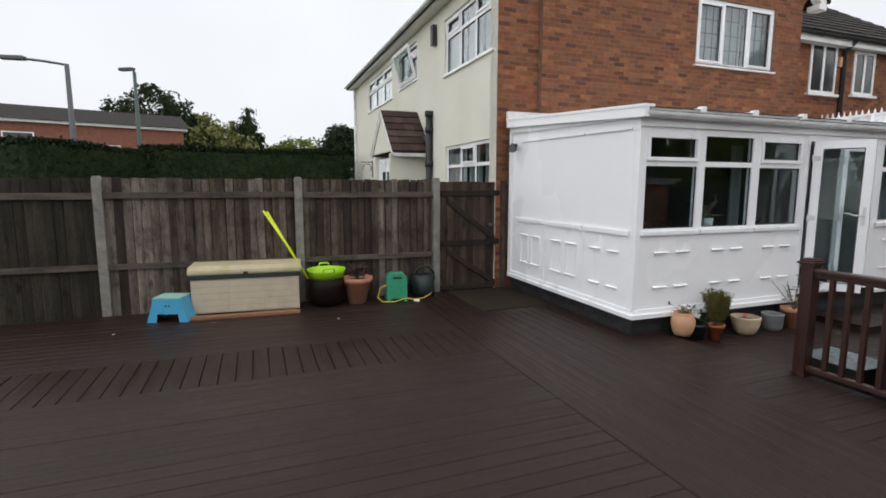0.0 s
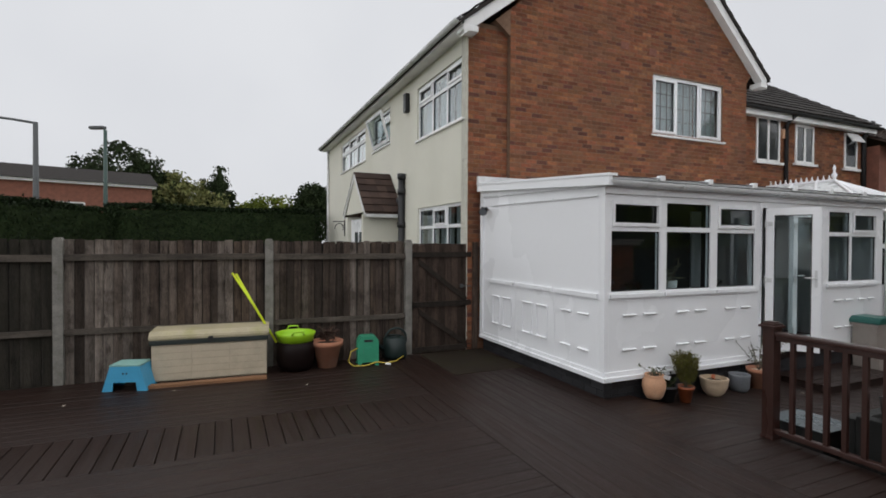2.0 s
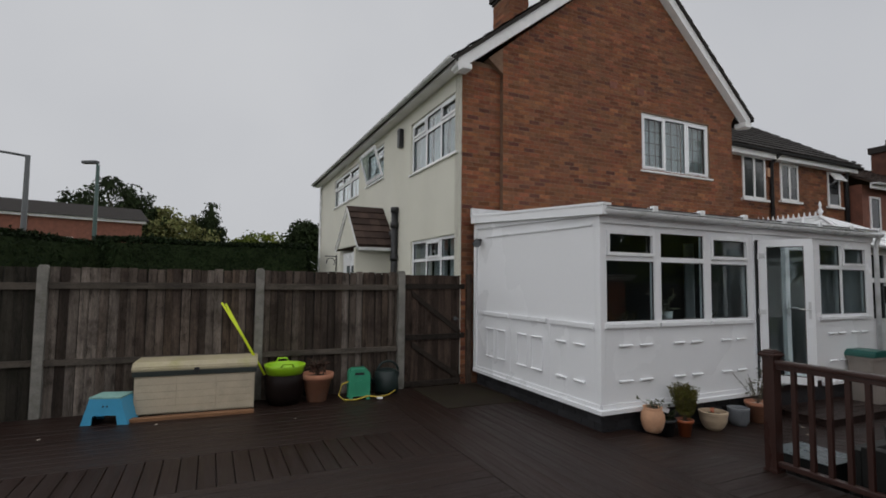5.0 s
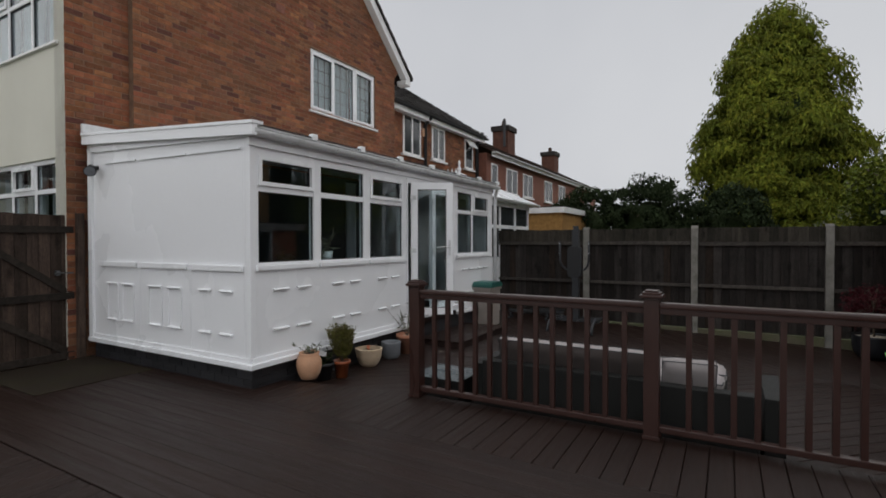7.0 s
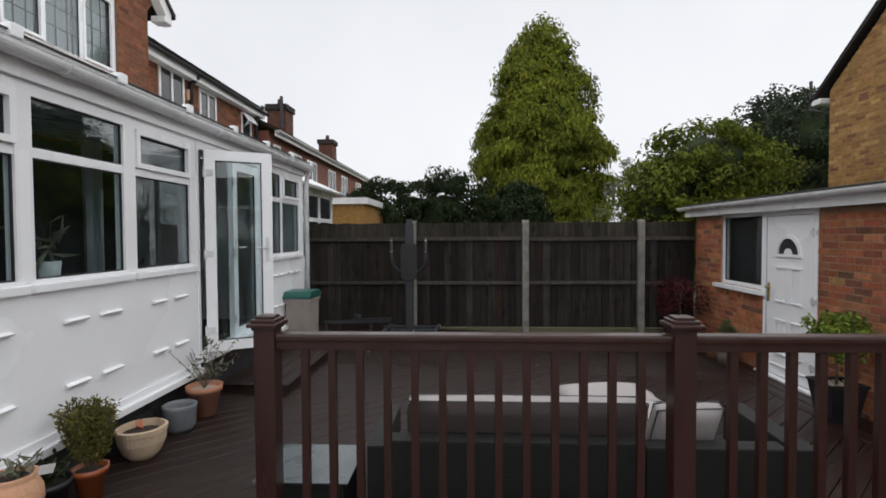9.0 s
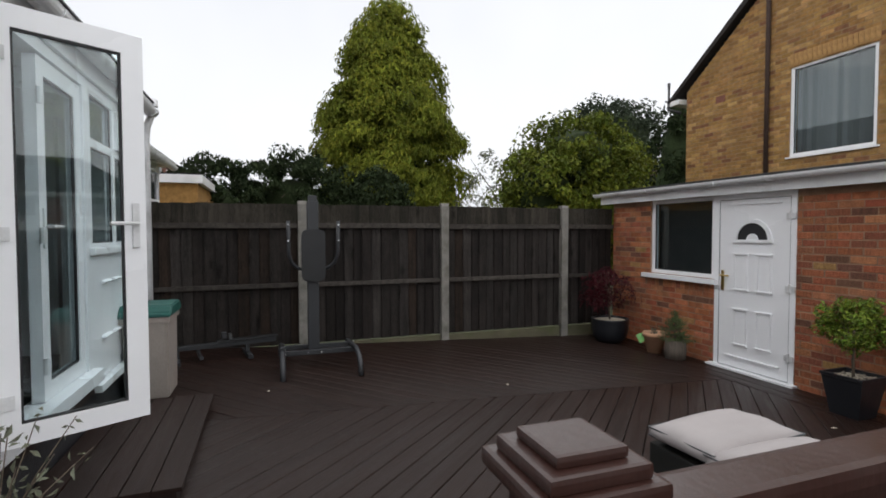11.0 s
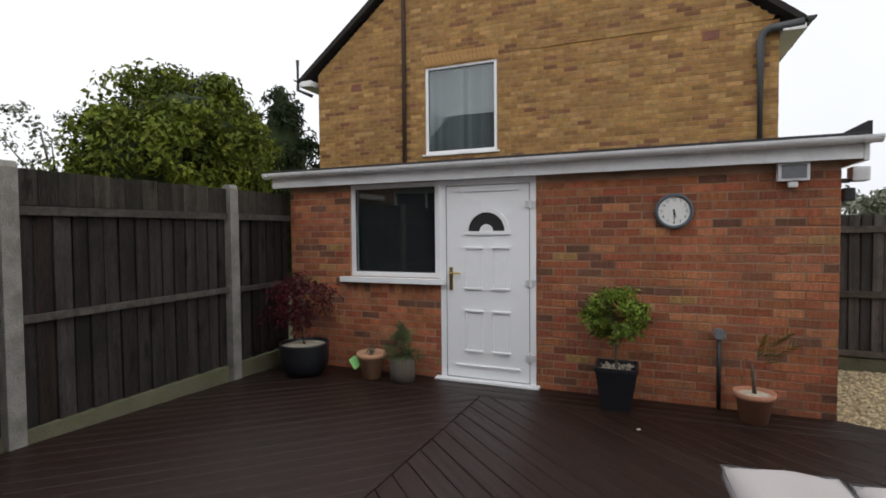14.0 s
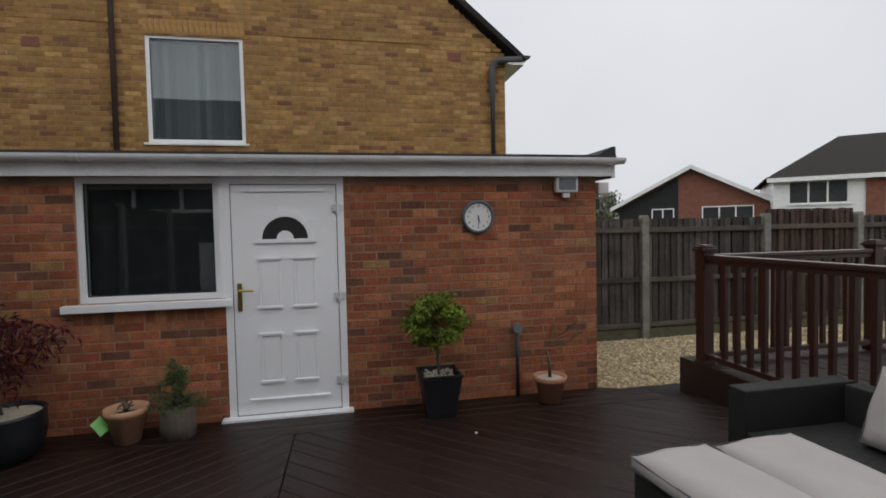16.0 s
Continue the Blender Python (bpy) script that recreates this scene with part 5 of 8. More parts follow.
tile_slope("roof_tiles", (CX - 0.004, 8.60, 2.54), (px - 0.03, 8.60, 2.54), (CX - 0.004, 7.42, 3.55), 6, TILEBR, porch, 0.03, 0.2)
part("side_wall", B(px, 6.66, HZ0, CX - 0.004, 6.78, 2.50), CREAM, porch)
part("side_wall", B(px, 8.22, HZ0, CX - 0.004, 8.34, 2.50), CREAM, porch)
part("porch_gutter", B(px, 6.40, 2.42, CX - 0.03, 6.48, 2.50, 0.02), UPVCD, porch)
fd = part("front_door", B(px + 0.10, 6.80, HZ0, px + 0.15, 8.20, 2.42), UPVC, porch, "white panelled front door")
for y0, y1, z0, z1 in ((7.05, 7.35, 1.5, 2.1), (7.5, 7.8, 1.5, 2.1)):
    part("door_light", B(px + 0.092, y0, z0, px + 0.099, y1, z1), GLASSD, fd)
svp = thing("soil_pipe", pose(CX - 0.08, 6.30, 0), "thick black cast iron soil pipe on the cream wall", "pipe")
bm = bmesh.new()
tube(bm, [(0, 0, HZ0), (0, 0, 3.35)], 0.075, 12)
part("pipe", bm, IRON, svp, smooth=True)
for z in (2.2, 2.95, 3.3):
    bm = bmesh.new()
    tube(bm, [(0, 0, z), (0, 0, z + 0.12)], 0.095, 12)
    part("collar", bm, IRON, svp, smooth=True)
bm = bmesh.new()
tube(bm, [(0, 0, 2.7), (0, 0.22, 2.85), (0.1, 0.3, 2.85)], 0.06, 10)
part("branch", bm, IRON, svp, smooth=True)
hb = thing("basket_bracket", pose(CX - 0.005, 12.39, 2.05), "black scrolled iron bracket on the cream wall", "bracket")
bm = bmesh.new()
tube(bm, [(-0.015, 0, 0), (-0.015, 0, 0.55)], 0.018, 6)
tube(bm, [(-0.015, 0, 0.50), (-0.40, 0, 0.50)], 0.018, 6)
part("arm", bm, IRON, hb)
bm = bmesh.new()
tube(bm, arc((-0.20, 0, 0.30), 0.14, 200, -40, 12), 0.016, 6)
part("scroll", bm, IRON, hb)
hop = thing("rain_hopper", pose(CX - 0.06, 6.05, 4.75), "small black overflow hopper under the eave", "pipe")
part("body", B(-0.05, -0.08, 0, 0.055, 0.08, 0.42, 0.02), IRON, hop)
bm = bmesh.new()
tube(bm, [(CX - 0.07, 15.1, 5.45), (CX - 0.07, 15.1, HZ0)], 0.04, 8)
solid("downpipe", bm, UPVCD, "white downpipe at the far corner of the house", "pipe", smooth=True)

# ---- garage ----
AY = -6.35
gar = thing("garage", pose(0, 0, 0), "single-storey flat-roofed red brick garage with white door and window", "garage")
gwin = (4.87, 0.80, 5.95, 1.82)
gdoor = (3.84, -0.26, 4.84, 1.82)
AH = [gwin, gdoor]
bm = bmesh.new()
wall_cells(bm, 1.43, 6.77, -0.42, 1.845, AH, "y", AY - 0.22, AY)
awall = part("wall", bm, GARAGEMORTAR, gar, "red orange brick front wall")
part("wall", B(1.43, -9.9, -0.42, 1.65, AY - 0.222, 1.845), BRICKGI, gar)
part("wall", B(6.55, -9.9, -0.42, 6.77, AY - 0.222, 1.845), BRICKGI, gar)
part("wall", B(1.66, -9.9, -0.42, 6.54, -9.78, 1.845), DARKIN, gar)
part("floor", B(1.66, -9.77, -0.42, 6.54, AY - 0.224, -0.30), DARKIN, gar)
bm = box(bmesh.new(), 1.30, -9.98, 1.90, 6.90, AY + 0.088, 1.985, 0.01)
part("roof", bm, FELT, gar, "flat black felt roof")
part("roof_edge", B(1.29, AY + 0.05, 1.987, 6.93, AY + 0.15, 2.012, 0.006), FELT, gar, "black felt roof edge")
part("roof_upstand", prism(bmesh.new(), [(1.27, 1.985), (1.52, 1.985), (1.30, 2.10), (1.27, 2.10)], "y", -9.9, AY + 0.10), FELT, gar)
part("fascia", B(1.33, AY + 0.09, 1.815, 6.93, AY + 0.125, 1.985, 0.004), GUTTERW, gar, "white fascia board")
part("soffit", B(1.36, AY + 0.012, 1.83, 6.9, AY + 0.088, 1.845), UPVCD, gar)
part("side_fascia", B(1.29, -9.9, 1.80, 1.325, AY + 0.12, 1.96, 0.004), GUTTERW, gar)
gutter("gutter", (6.98, AY + 0.185, 1.975), (1.24, AY + 0.185, 1.975), 0.055, GUTTERW, "white half-round gutter along the garage")
make_window("window_10", Matrix.Translation((gwin[2], AY - 0.04, gwin[1])) @ pose(0, 0, 0, 0, 0, 180), gwin[2] - gwin[0], gwin[3] - gwin[1], [1], "white framed garage window with one dark pane", None, (), 0.0, 0.05)
part("window_sill", B(4.79, AY - 0.02, 0.735, 6.05, AY + 0.075, 0.795, 0.008), UPVC, gar, "white plastic window sill")
# added near-black sheet so the garage interior looks unlit behind the pane
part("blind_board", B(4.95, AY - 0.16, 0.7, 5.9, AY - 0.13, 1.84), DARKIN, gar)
part("jamb_cover", B(4.838, AY - 0.04, 0.80, 4.872, AY + 0.015, 1.82, 0.003), UPVC, gar)

# the panelled door
gd = thing("door_2", pose(0, 0, 0), "white plastic panelled door with a small fan light, closed", "door", kind="structure")
dx0, dz0, dx1, dz1 = gdoor
bm = bmesh.new()
box(bm, dx0, AY - 0.05, dz0 + 0.03, dx0 + 0.06, AY + 0.012, dz1, 0.004)
box(bm, dx1 - 0.06, AY - 0.05, dz0 + 0.03, dx1, AY + 0.012, dz1, 0.004)
box(bm, dx0 + 0.06, AY - 0.05, dz1 - 0.06, dx1 - 0.06, AY + 0.012, dz1, 0.004)
part("door_frame", bm, UPVC, gd)
part("threshold", B(dx0 - 0.04, AY - 0.05, dz0 - 0.01, dx1 + 0.05, AY + 0.09, dz0 + 0.035, 0.006), UPVC, gd)
leaf = part("leaf", B(dx0 + 0.063, AY - 0.045, dz0 + 0.04, dx1 - 0.063, AY + 0.004, dz1 - 0.063, 0.004), UPVC, gd)
fy = AY + 0.004
bm = ring_frame(bmesh.new(), dx0 + 0.06, dz0 + 0.036, dx1 - 0.06, dz1 - 0.06, 0.007, fy - 0.03, fy + 0.003)
part("gasket", bm, GREYPOT, gd, "grey rubber seal round the door leaf")


def bead_frame(parent, x0, x1, z0, z1, b=0.022, d=0.022):
    for z in (z0, z1 - b):
        part("panel_bead", B(x0, fy - 0.002, z, x1, fy + d, z + b, 0.005), UPVC, parent)
    for x in (x0 + 0.012, x1 - 0.024):
        part("panel_bead", B(x, fy - 0.002, z0 + b + 0.001, x + 0.012, fy + 0.009, z1 - b - 0.001, 0.003), UPVC, parent)
    part("panel", B(x0 + 0.035, fy - 0.002, z0 + 0.035, x1 - 0.035, fy + 0.006, z1 - 0.035, 0.004), UPVC, parent)


cxm = (dx0 + dx1) / 2
for x0 in (cxm - 0.25, cxm + 0.04):
    bead_frame(leaf, x0, x0 + 0.20, 0.695, 1.135)
    bead_frame(leaf, x0, x0 + 0.20, 0.05, 0.485)
part("panel_bead", B(dx0 + 0.16, fy - 0.002, -0.10, dx1 - 0.17, fy + 0.02, -0.082, 0.004), UPVC, leaf)
bead = bmesh.new()
for q in ((dx0 + 0.16, dz1 - 0.125, dx1 - 0.17, dz1 - 0.112),):
    box(bead, q[0], fy - 0.002, q[1], q[2], fy + 0.018, q[3], 0.003)
part("panel_bead", bead, UPVC, leaf)
# fan light: half-round moulding, dark glass and a white inner half-round
fz = 1.29


def half_ring(r0, r1, y0, y1, z):
    bm = bmesh.new()
    n = 20
    pts = [(cxm + r1 * math.cos(math.pi * k / n), z + r1 * math.sin(math.pi * k / n)) for k in range(n + 1)]
    pts += [(cxm + r0 * math.cos(math.pi * (n - k) / n), z + r0 * math.sin(math.pi * (n - k) / n)) for k in range(n + 1)]
    for k in range(n):
        a, b = pts[k], pts[k + 1]
        c, d = pts[2 * n - k], pts[2 * n + 1 - k]
        vs = [bm.verts.new((p[0], y0, p[1])) for p in (a, b, c, d)] + [bm.verts.new((p[0], y1, p[1])) for p in (a, b, c, d)]
        for f in ((0, 1, 2, 3), (7, 6, 5, 4), (0, 4, 5, 1), (2, 6, 7, 3)):
            bm.faces.new([vs[i] for i in f])
    bmesh.ops.remove_doubles(bm, verts=bm.verts, dist=1e-5)
    return bm


part("fan_moulding", half_ring(0.19, 0.235, fy - 0.001, fy + 0.02, fz), UPVC, leaf)
part("fan_moulding", B(cxm - 0.25, fy - 0.001, fz - 0.035, cxm + 0.25, fy + 0.02, fz, 0.004), UPVC, leaf)
part("fan_glass", half_ring(0.001, 0.19, fy - 0.001, fy + 0.004, fz), BLACK, leaf, "dark fan light glass")
part("fan_centre", half_ring(0.001, 0.07, fy, fy + 0.016, fz), UPVC, leaf)
bm = bmesh.new()
hx = dx1 - 0.115
box(bm, hx - 0.018, fy, 0.68, hx + 0.018, fy + 0.012, 0.92, 0.004)
tube(bm, [(hx, fy + 0.01, 0.86), (hx, fy + 0.05, 0.86), (hx - 0.12, fy + 0.055, 0.86)], 0.010, 8)
part("handle", bm, BRASS, gd, "brass lever handle on a long plate")
for z in (0.04, 0.78, 1.55):
    bm = bmesh.new()
    box(bm, dx0 + 0.0, fy + 0.0, z - 0.03, dx0 + 0.10, fy + 0.022, z + 0.03, 0.004)
    tube(bm, [(dx0 + 0.055, fy + 0.02, z - 0.05), (dx0 + 0.055, fy + 0.02, z + 0.05)], 0.013, 8)
    part("hinge", bm, UPVCD, gd, "white butt hinge")

# wall clock showing half past five
clock = thing("wall_clock", pose(2.625, AY + 0.008, 1.45), "round wall clock with white dial and blue grey rim", "clock")
bm = lathe(bmesh.new(), [(0.152, 0.0), (0.156, 0.02), (0.150, 0.04), (0.132, 0.045), (0.126, 0.03), (0.126, 0.022)], 40)
ob = part("rim", bm, CLOCKRIM, clock, smooth=True)
ob.matrix_basis = pose(0, 0, 0, -90, 0, 0)
bm = lathe(bmesh.new(), [(0.127, 0.018), (0.127, 0.026)], 40)
ob = part("dial", bm, DIAL, clock)
ob.matrix_basis = pose(0, 0, 0, -90, 0, 0)
for i in range(1, 13):
    cu = bpy.data.curves.new("numeral", "FONT")
    cu.body = str(i)
    cu.size = 0.034
    cu.align_x, cu.align_y = "CENTER", "CENTER"
    cu.extrude = 0.0006
    cu.materials.append(BLACK)
    ob = new("numeral", cu)
    ob.parent = clock
    a = radians(90 - 30 * i)
    ob.matrix_basis = pose(-0.1 * math.cos(a), 0.0275, 0.1 * math.sin(a), 90, 0, 180)
for nm, ang, ln, wd in (("hour_pointer", 165, 0.06, 0.006), ("minute_pointer", 180, 0.085, 0.0045)):
    bm = prism(bmesh.new(), [(-wd, -0.015), (wd, -0.015), (wd * 0.5, ln), (-wd * 0.5, ln)], "y", 0.029, 0.031)
    ob = part(nm, bm, BLACK, clock)
    ob.matrix_basis = pose(0, 0, 0, 0, -ang, 0)

# junction box, floodlight and vent pipe on the garage
jb = thing("floodlight", pose(1.76, AY + 0.01, 1.62), "pale grey square security floodlight under the eave", "lamp")
part("body", B(-0.11, 0.0, 0.05, 0.11, 0.07, 0.20, 0.01), UPVCD, jb)
part("glass", B(-0.085, 0.071, 0.07, 0.085, 0.076, 0.18), GREYPOT, jb)
part("sensor", B(-0.035, 0.01, 0.0, 0.035, 0.055, 0.048, 0.012), UPVCD, jb)
cl = thing("floodlight", pose(1.40, AY - 0.25, 1.62), "grey twin floodlight on the garage side wall", "lamp")
bm = bmesh.new()
tube(bm, [(0.03, 0, 0.06), (-0.10, 0, 0.06)], 0.02, 8)
part("bracket", bm, GALV, cl)
ob = part("head", B(-0.22, -0.07, 0.05, -0.10, 0.07, 0.17, 0.015), UPVCD, cl)
part("head", B(-0.13, -0.05, -0.11, -0.05, 0.05, 0.0, 0.015), BLACK, cl)
vp = thing("vent_pipe", pose(2.27, AY + 0.05, 0), "thin black pipe with a round grey cap on the garage wall", "pipe")
bm = bmesh.new()
tube(bm, [(0, 0, ZL(-6.3)), (0, 0, 0.36)], 0.018, 10)
part("pipe", bm, IRON, vp, smooth=True)
bm = bmesh.new()
tube(bm, [(0, -0.03, 0.40), (0, 0.03, 0.40)], 0.045, 16)
part("cap", bm, GREYPOT, vp, "round grey cap")

# ---- buff brick house behind the garage ----
YY = -10.03
yh = thing("house", pose(0, 0, 0), "two-storey buff yellow brick house with a low gable", "house")
yw = (5.27, 2.72, 6.64, 4.32)
bm = bmesh.new()
wall_cells(bm, 1.09, 9.0, -0.42, 4.35, [yw], "y", YY - 0.25, YY)
prism(bm, [(1.09, 4.35), (9.0, 4.35), (9.0, 4.48), (5.05, 7.6), (1.09, 4.28)], "y", YY - 0.25, YY)
ywall = part("wall", bm, YMORTAR, yh, "buff yellow brick gable wall")


def y_spans(z):
    if z < 4.3:
        return [(1.09, 9.0)]
    return [(1.09 + (z - 4.28) / 0.84, 9.0 - (z - 4.48) / 0.79 if z > 4.48 else 9.0)]


brick_skin("bricks", brick_list(1.09, 9.0, 1.6, 7.3, [yw], y_spans), "y", YY, 1, YBRICK, ywall)
for x, z in ((8.0, 4.05), (1.85, 4.12)):
    part("air_brick", B(x, YY + 0.002, z, x + 0.22, YY + 0.012, z + 0.14, 0.003), FARBRICK, yh, "red air brick")
upright = mesh_of("brick", B(0, 0, 0, 0.068, 0.010, 0.21, 0.002), YBRICK)
for k in range(18):
    ob = new("brick", upright)
    ob.parent = ywall
    ob.matrix_basis = pose(yw[0] - 0.03 + k * 0.079, YY + 0.001, yw[3] + 0.01)
make_window("window_11", Matrix.Translation((yw[2], YY - 0.03, yw[1])) @ pose(0, 0, 0, 0, 0, 180), yw[2] - yw[0], yw[3] - yw[1], [1], "large white framed upper window with grey vertical blinds", None, (), 0.05, 0.055)
blind = thing("vertical_blind", pose(0, 0, 0), "grey vertical slat blind hanging behind the glass", "blind")
for k in range(16):
    ob = part("slat", B(-0.05, -0.002, 0, 0.05, 0.002, 1.5), BLIND, blind)
    ob.matrix_basis = pose(yw[0] + 0.06 + k * 0.083, YY - 0.20, yw[1] + 0.05, 0, 0, 38)
part("rear_wall", B(1.09, YY - 7.2, -0.42, 9.0, YY - 7.0, 4.4), YMORTAR, yh)
part("side_wall", B(1.09, YY - 7.0, -0.42, 1.3, YY - 0.252, 4.35), YMORTAR, yh)
part("side_wall", B(8.79, YY - 7.0, -0.42, 9.0, YY - 0.252, 4.35), YMORTAR, yh)
part("partition", B(1.35, YY - 2.2, -0.4, 8.75, YY - 2.1, 4.3), DARKIN, yh)
part("ceiling", B(1.35, YY - 6.9, 4.36, 8.75, YY - 0.26, 4.40), DARKIN, yh)
part("roof", prism(bmesh.new(), [(0.82, 4.19), (5.05, 7.70), (9.36, 4.36), (9.36, 4.44), (5.05, 7.80), (0.82, 4.27)], "y", YY - 7.3, YY + 0.12), TILE, yh, "dark tiled roof")
for s, x0, z0 in ((1, 0.79, 4.24), (-1, 9.38, 4.42)):
    part("verge", prism(bmesh.new(), [(x0, z0 - 0.10), (5.05, 7.62), (5.05, 7.72), (x0, z0)], "y", YY + 0.02, YY + 0.125), TILE, yh, "dark tiled verge")
    part("eave_box", B(x0, YY - 7.2, z0 - 0.17, x0 + s * 0.28, YY + 0.12, z0 - 0.06, 0.01), WHITE, yh, "white boxed eave")
gutter("gutter", (9.43, YY - 7, 4.41), (9.43, YY + 0.16, 4.41), 0.06, IRON, "black gutter on the buff brick house")
gutter("gutter", (0.75, YY + 0.16, 4.22), (0.75, YY - 7, 4.22), 0.06, IRON, "black gutter on the buff brick house")
dp = bmesh.new()
tube(dp, [(9.43, YY + 0.10, 4.80), (9.43, YY + 0.10, 4.2), (9.1, YY + 0.08, 4.05)], 0.035, 8)
solid("downpipe", dp, IRON, "black offset downpipe at the eave", "pipe", smooth=True)
dp = bmesh.new()
tube(dp, [(0.82, YY + 0.1, 4.17), (1.22, YY + 0.09, 4.14), (1.30, YY + 0.08, 4.09), (1.33, YY + 0.07, 4.0), (1.33, YY + 0.07, 1.9)], 0.058, 10)
solid("downpipe", dp, DARKPIPE, "dark grey downpipe on the buff brick wall", "pipe", smooth=True)
dp = bmesh.new()
tube(dp, [(7.05, YY + 0.05, 7.0), (7.05, YY + 0.05, 1.9)], 0.04, 8)
solid("downpipe", dp, TILEBR, "brown pipe running up the buff brick wall", "pipe", smooth=True)

# ---- things beside the left fence ----
stool = thing("step_stool", pose(-5.05, 2.60, UZ, 0, 0, -16) @ Matrix.Diagonal((1.0, 1.0, 0.82, 1.0)), "sky blue plastic step stool on the deck", "stool")
bm = bmesh.new()
for y0 in (-0.14, 0.14):
    prism(bm, [(-0.25, 0.0), (-0.14, 0.0), (-0.125, 0.13), (0.125, 0.13), (0.14, 0.0), (0.25, 0.0), (0.165, 0.36), (-0.165, 0.36)], "y", y0 - 0.012, y0 + 0.012)
part("side_panel", bm, BLUE, stool)
for s in (-1, 1):
    bm = prism(bmesh.new(), [(s * 0.25, 0.0), (s * 0.235, 0.0), (s * 0.15, 0.36), (s * 0.166, 0.36)], "y", -0.127, 0.127)
    part("end_panel", bm, BLUE, stool)
part("tread", B(-0.172, -0.155, 0.36, 0.172, 0.155, 0.385, 0.012), BLUETOP, stool, "dusty blue tread")
for x in (-0.025, 0.015):
    part("grip_slot", B(x, -0.156, 0.245, x + 0.018, -0.1525, 0.27), BLACK, stool)

chest = thing("storage_box", pose(-4.14, 2.83, UZ, 0, 0, -4.5), "beige plastic garden storage box with mossy lid, closed", "storage box")
part("body", B(-0.68, -0.24, 0.03, 0.68, 0.24, 0.50, 0.012), CHEST, chest)
for i in range(5):
    for k in range(3):
        x0 = -0.66 + k * 0.445
        part("relief_panel", B(x0, -0.247, 0.045 + i * 0.086, x0 + 0.44, -0.232, 0.045 + i * 0.086 + 0.083, 0.005), CHEST, chest)
part("band", B(-0.70, -0.265, 0.49, 0.70, 0.26, 0.55, 0.008), CHESTBAND, chest, "dark green lid band")
bm = prism(bmesh.new(), [(-0.27, 0.55), (0.26, 0.55), (0.26, 0.64), (0.20, 0.665), (-0.20, 0.655), (-0.27, 0.60)], "x", -0.71, 0.71)
bmesh.ops.bevel(bm, geom=bm.edges[:], offset=0.012, segments=2, affect="EDGES")
part("lid", bm, CHESTLID, chest, "mossy beige lid")
part("catch", B(-0.03, -0.278, 0.52, 0.03, -0.262, 0.58, 0.004), BLACK, chest)
plank = solid("wood_plank", B(-0.75, -0.05, 0.0, 0.70, 0.05, 0.04, 0.004), PLANK, "worn orange brown wood plank lying by the storage box", "plank", m=pose(-4.19, 2.45, UZ, 0, 0, -3))

tub = thing("planter_tub", pose(-3.08, 2.76, UZ), "dark brown round glazed tub on the deck", "tub")
part("body", lathe(bmesh.new(), [(0.19, 0), (0.245, 0.10), (0.262, 0.28), (0.245, 0.40), (0.23, 0.40), (0.235, 0.30), (0.19, 0.05)], 32), TUBBROWN, tub, smooth=True)
trug = thing("flexible_trug", pose(-3.08, 2.76, UZ + 0.40), "lime green flexible plastic trug resting on a dark tub", "trug")
part("bowl", lathe(bmesh.new(), [(0.235, 0.0), (0.265, 0.09), (0.275, 0.125), (0.262, 0.125), (0.25, 0.09), (0.22, 0.015)], 32), LIME, trug, smooth=True)
for s in (-1, 1):
    bm = bmesh.new()
    tube(bm, [(-0.08, s * 0.262, 0.12), (-0.06, s * 0.275, 0.165), (0.06, s * 0.275, 0.165), (0.08, s * 0.262, 0.12)], 0.013, 8)
    part("grip", bm, LIME, trug, smooth=True)
pole = thing("loppers", pose(0, 0, 0), "neon yellow two-handled garden tool leaning on the fence", "garden tool")
for dx in (0.0, 0.05):
    bm = bmesh.new()
    tube(bm, [(-3.34, 2.72, 0.47), (-3.62, 2.86, 0.97 + dx * 0.2), (-3.90 + dx, 2.98, 1.43 - dx * 0.3)], 0.017, 8, 0.014)
    part("rod", bm, NEON, pole, smooth=True)


def pot(name, m, prof, material, label, fill=None, fill_r=0.9, fill_z=None, flute=0, depth=0.0, rim=None):
    t = thing(name, m, label, "plant pot")
    part("pot", lathe(bmesh.new(), prof, 36, flute, depth), material, t, smooth=not flute)
    if fill:
        z = fill_z if fill_z is not None else max(p[1] for p in prof) - 0.03
        bm = lathe(bmesh.new(), [(fill_r, z - 0.02), (fill_r * 0.98, z), (fill_r * 0.6, z + 0.008), (0.004, z + 0.012)], 24)
        part("soil", bm, fill, t)
    return t


def pot_profile(r0, r1, h, rim=0.02, wall=0.012):
    return [(r0, 0), (r1 - rim * 0.3, h * 0.80), (r1 + rim * 0.5, h * 0.805), (r1 + rim * 0.7, h), (r1 + rim * 0.7 - wall, h), (r1 - wall, h * 0.8), (r0 * 0.9, h * 0.5)]


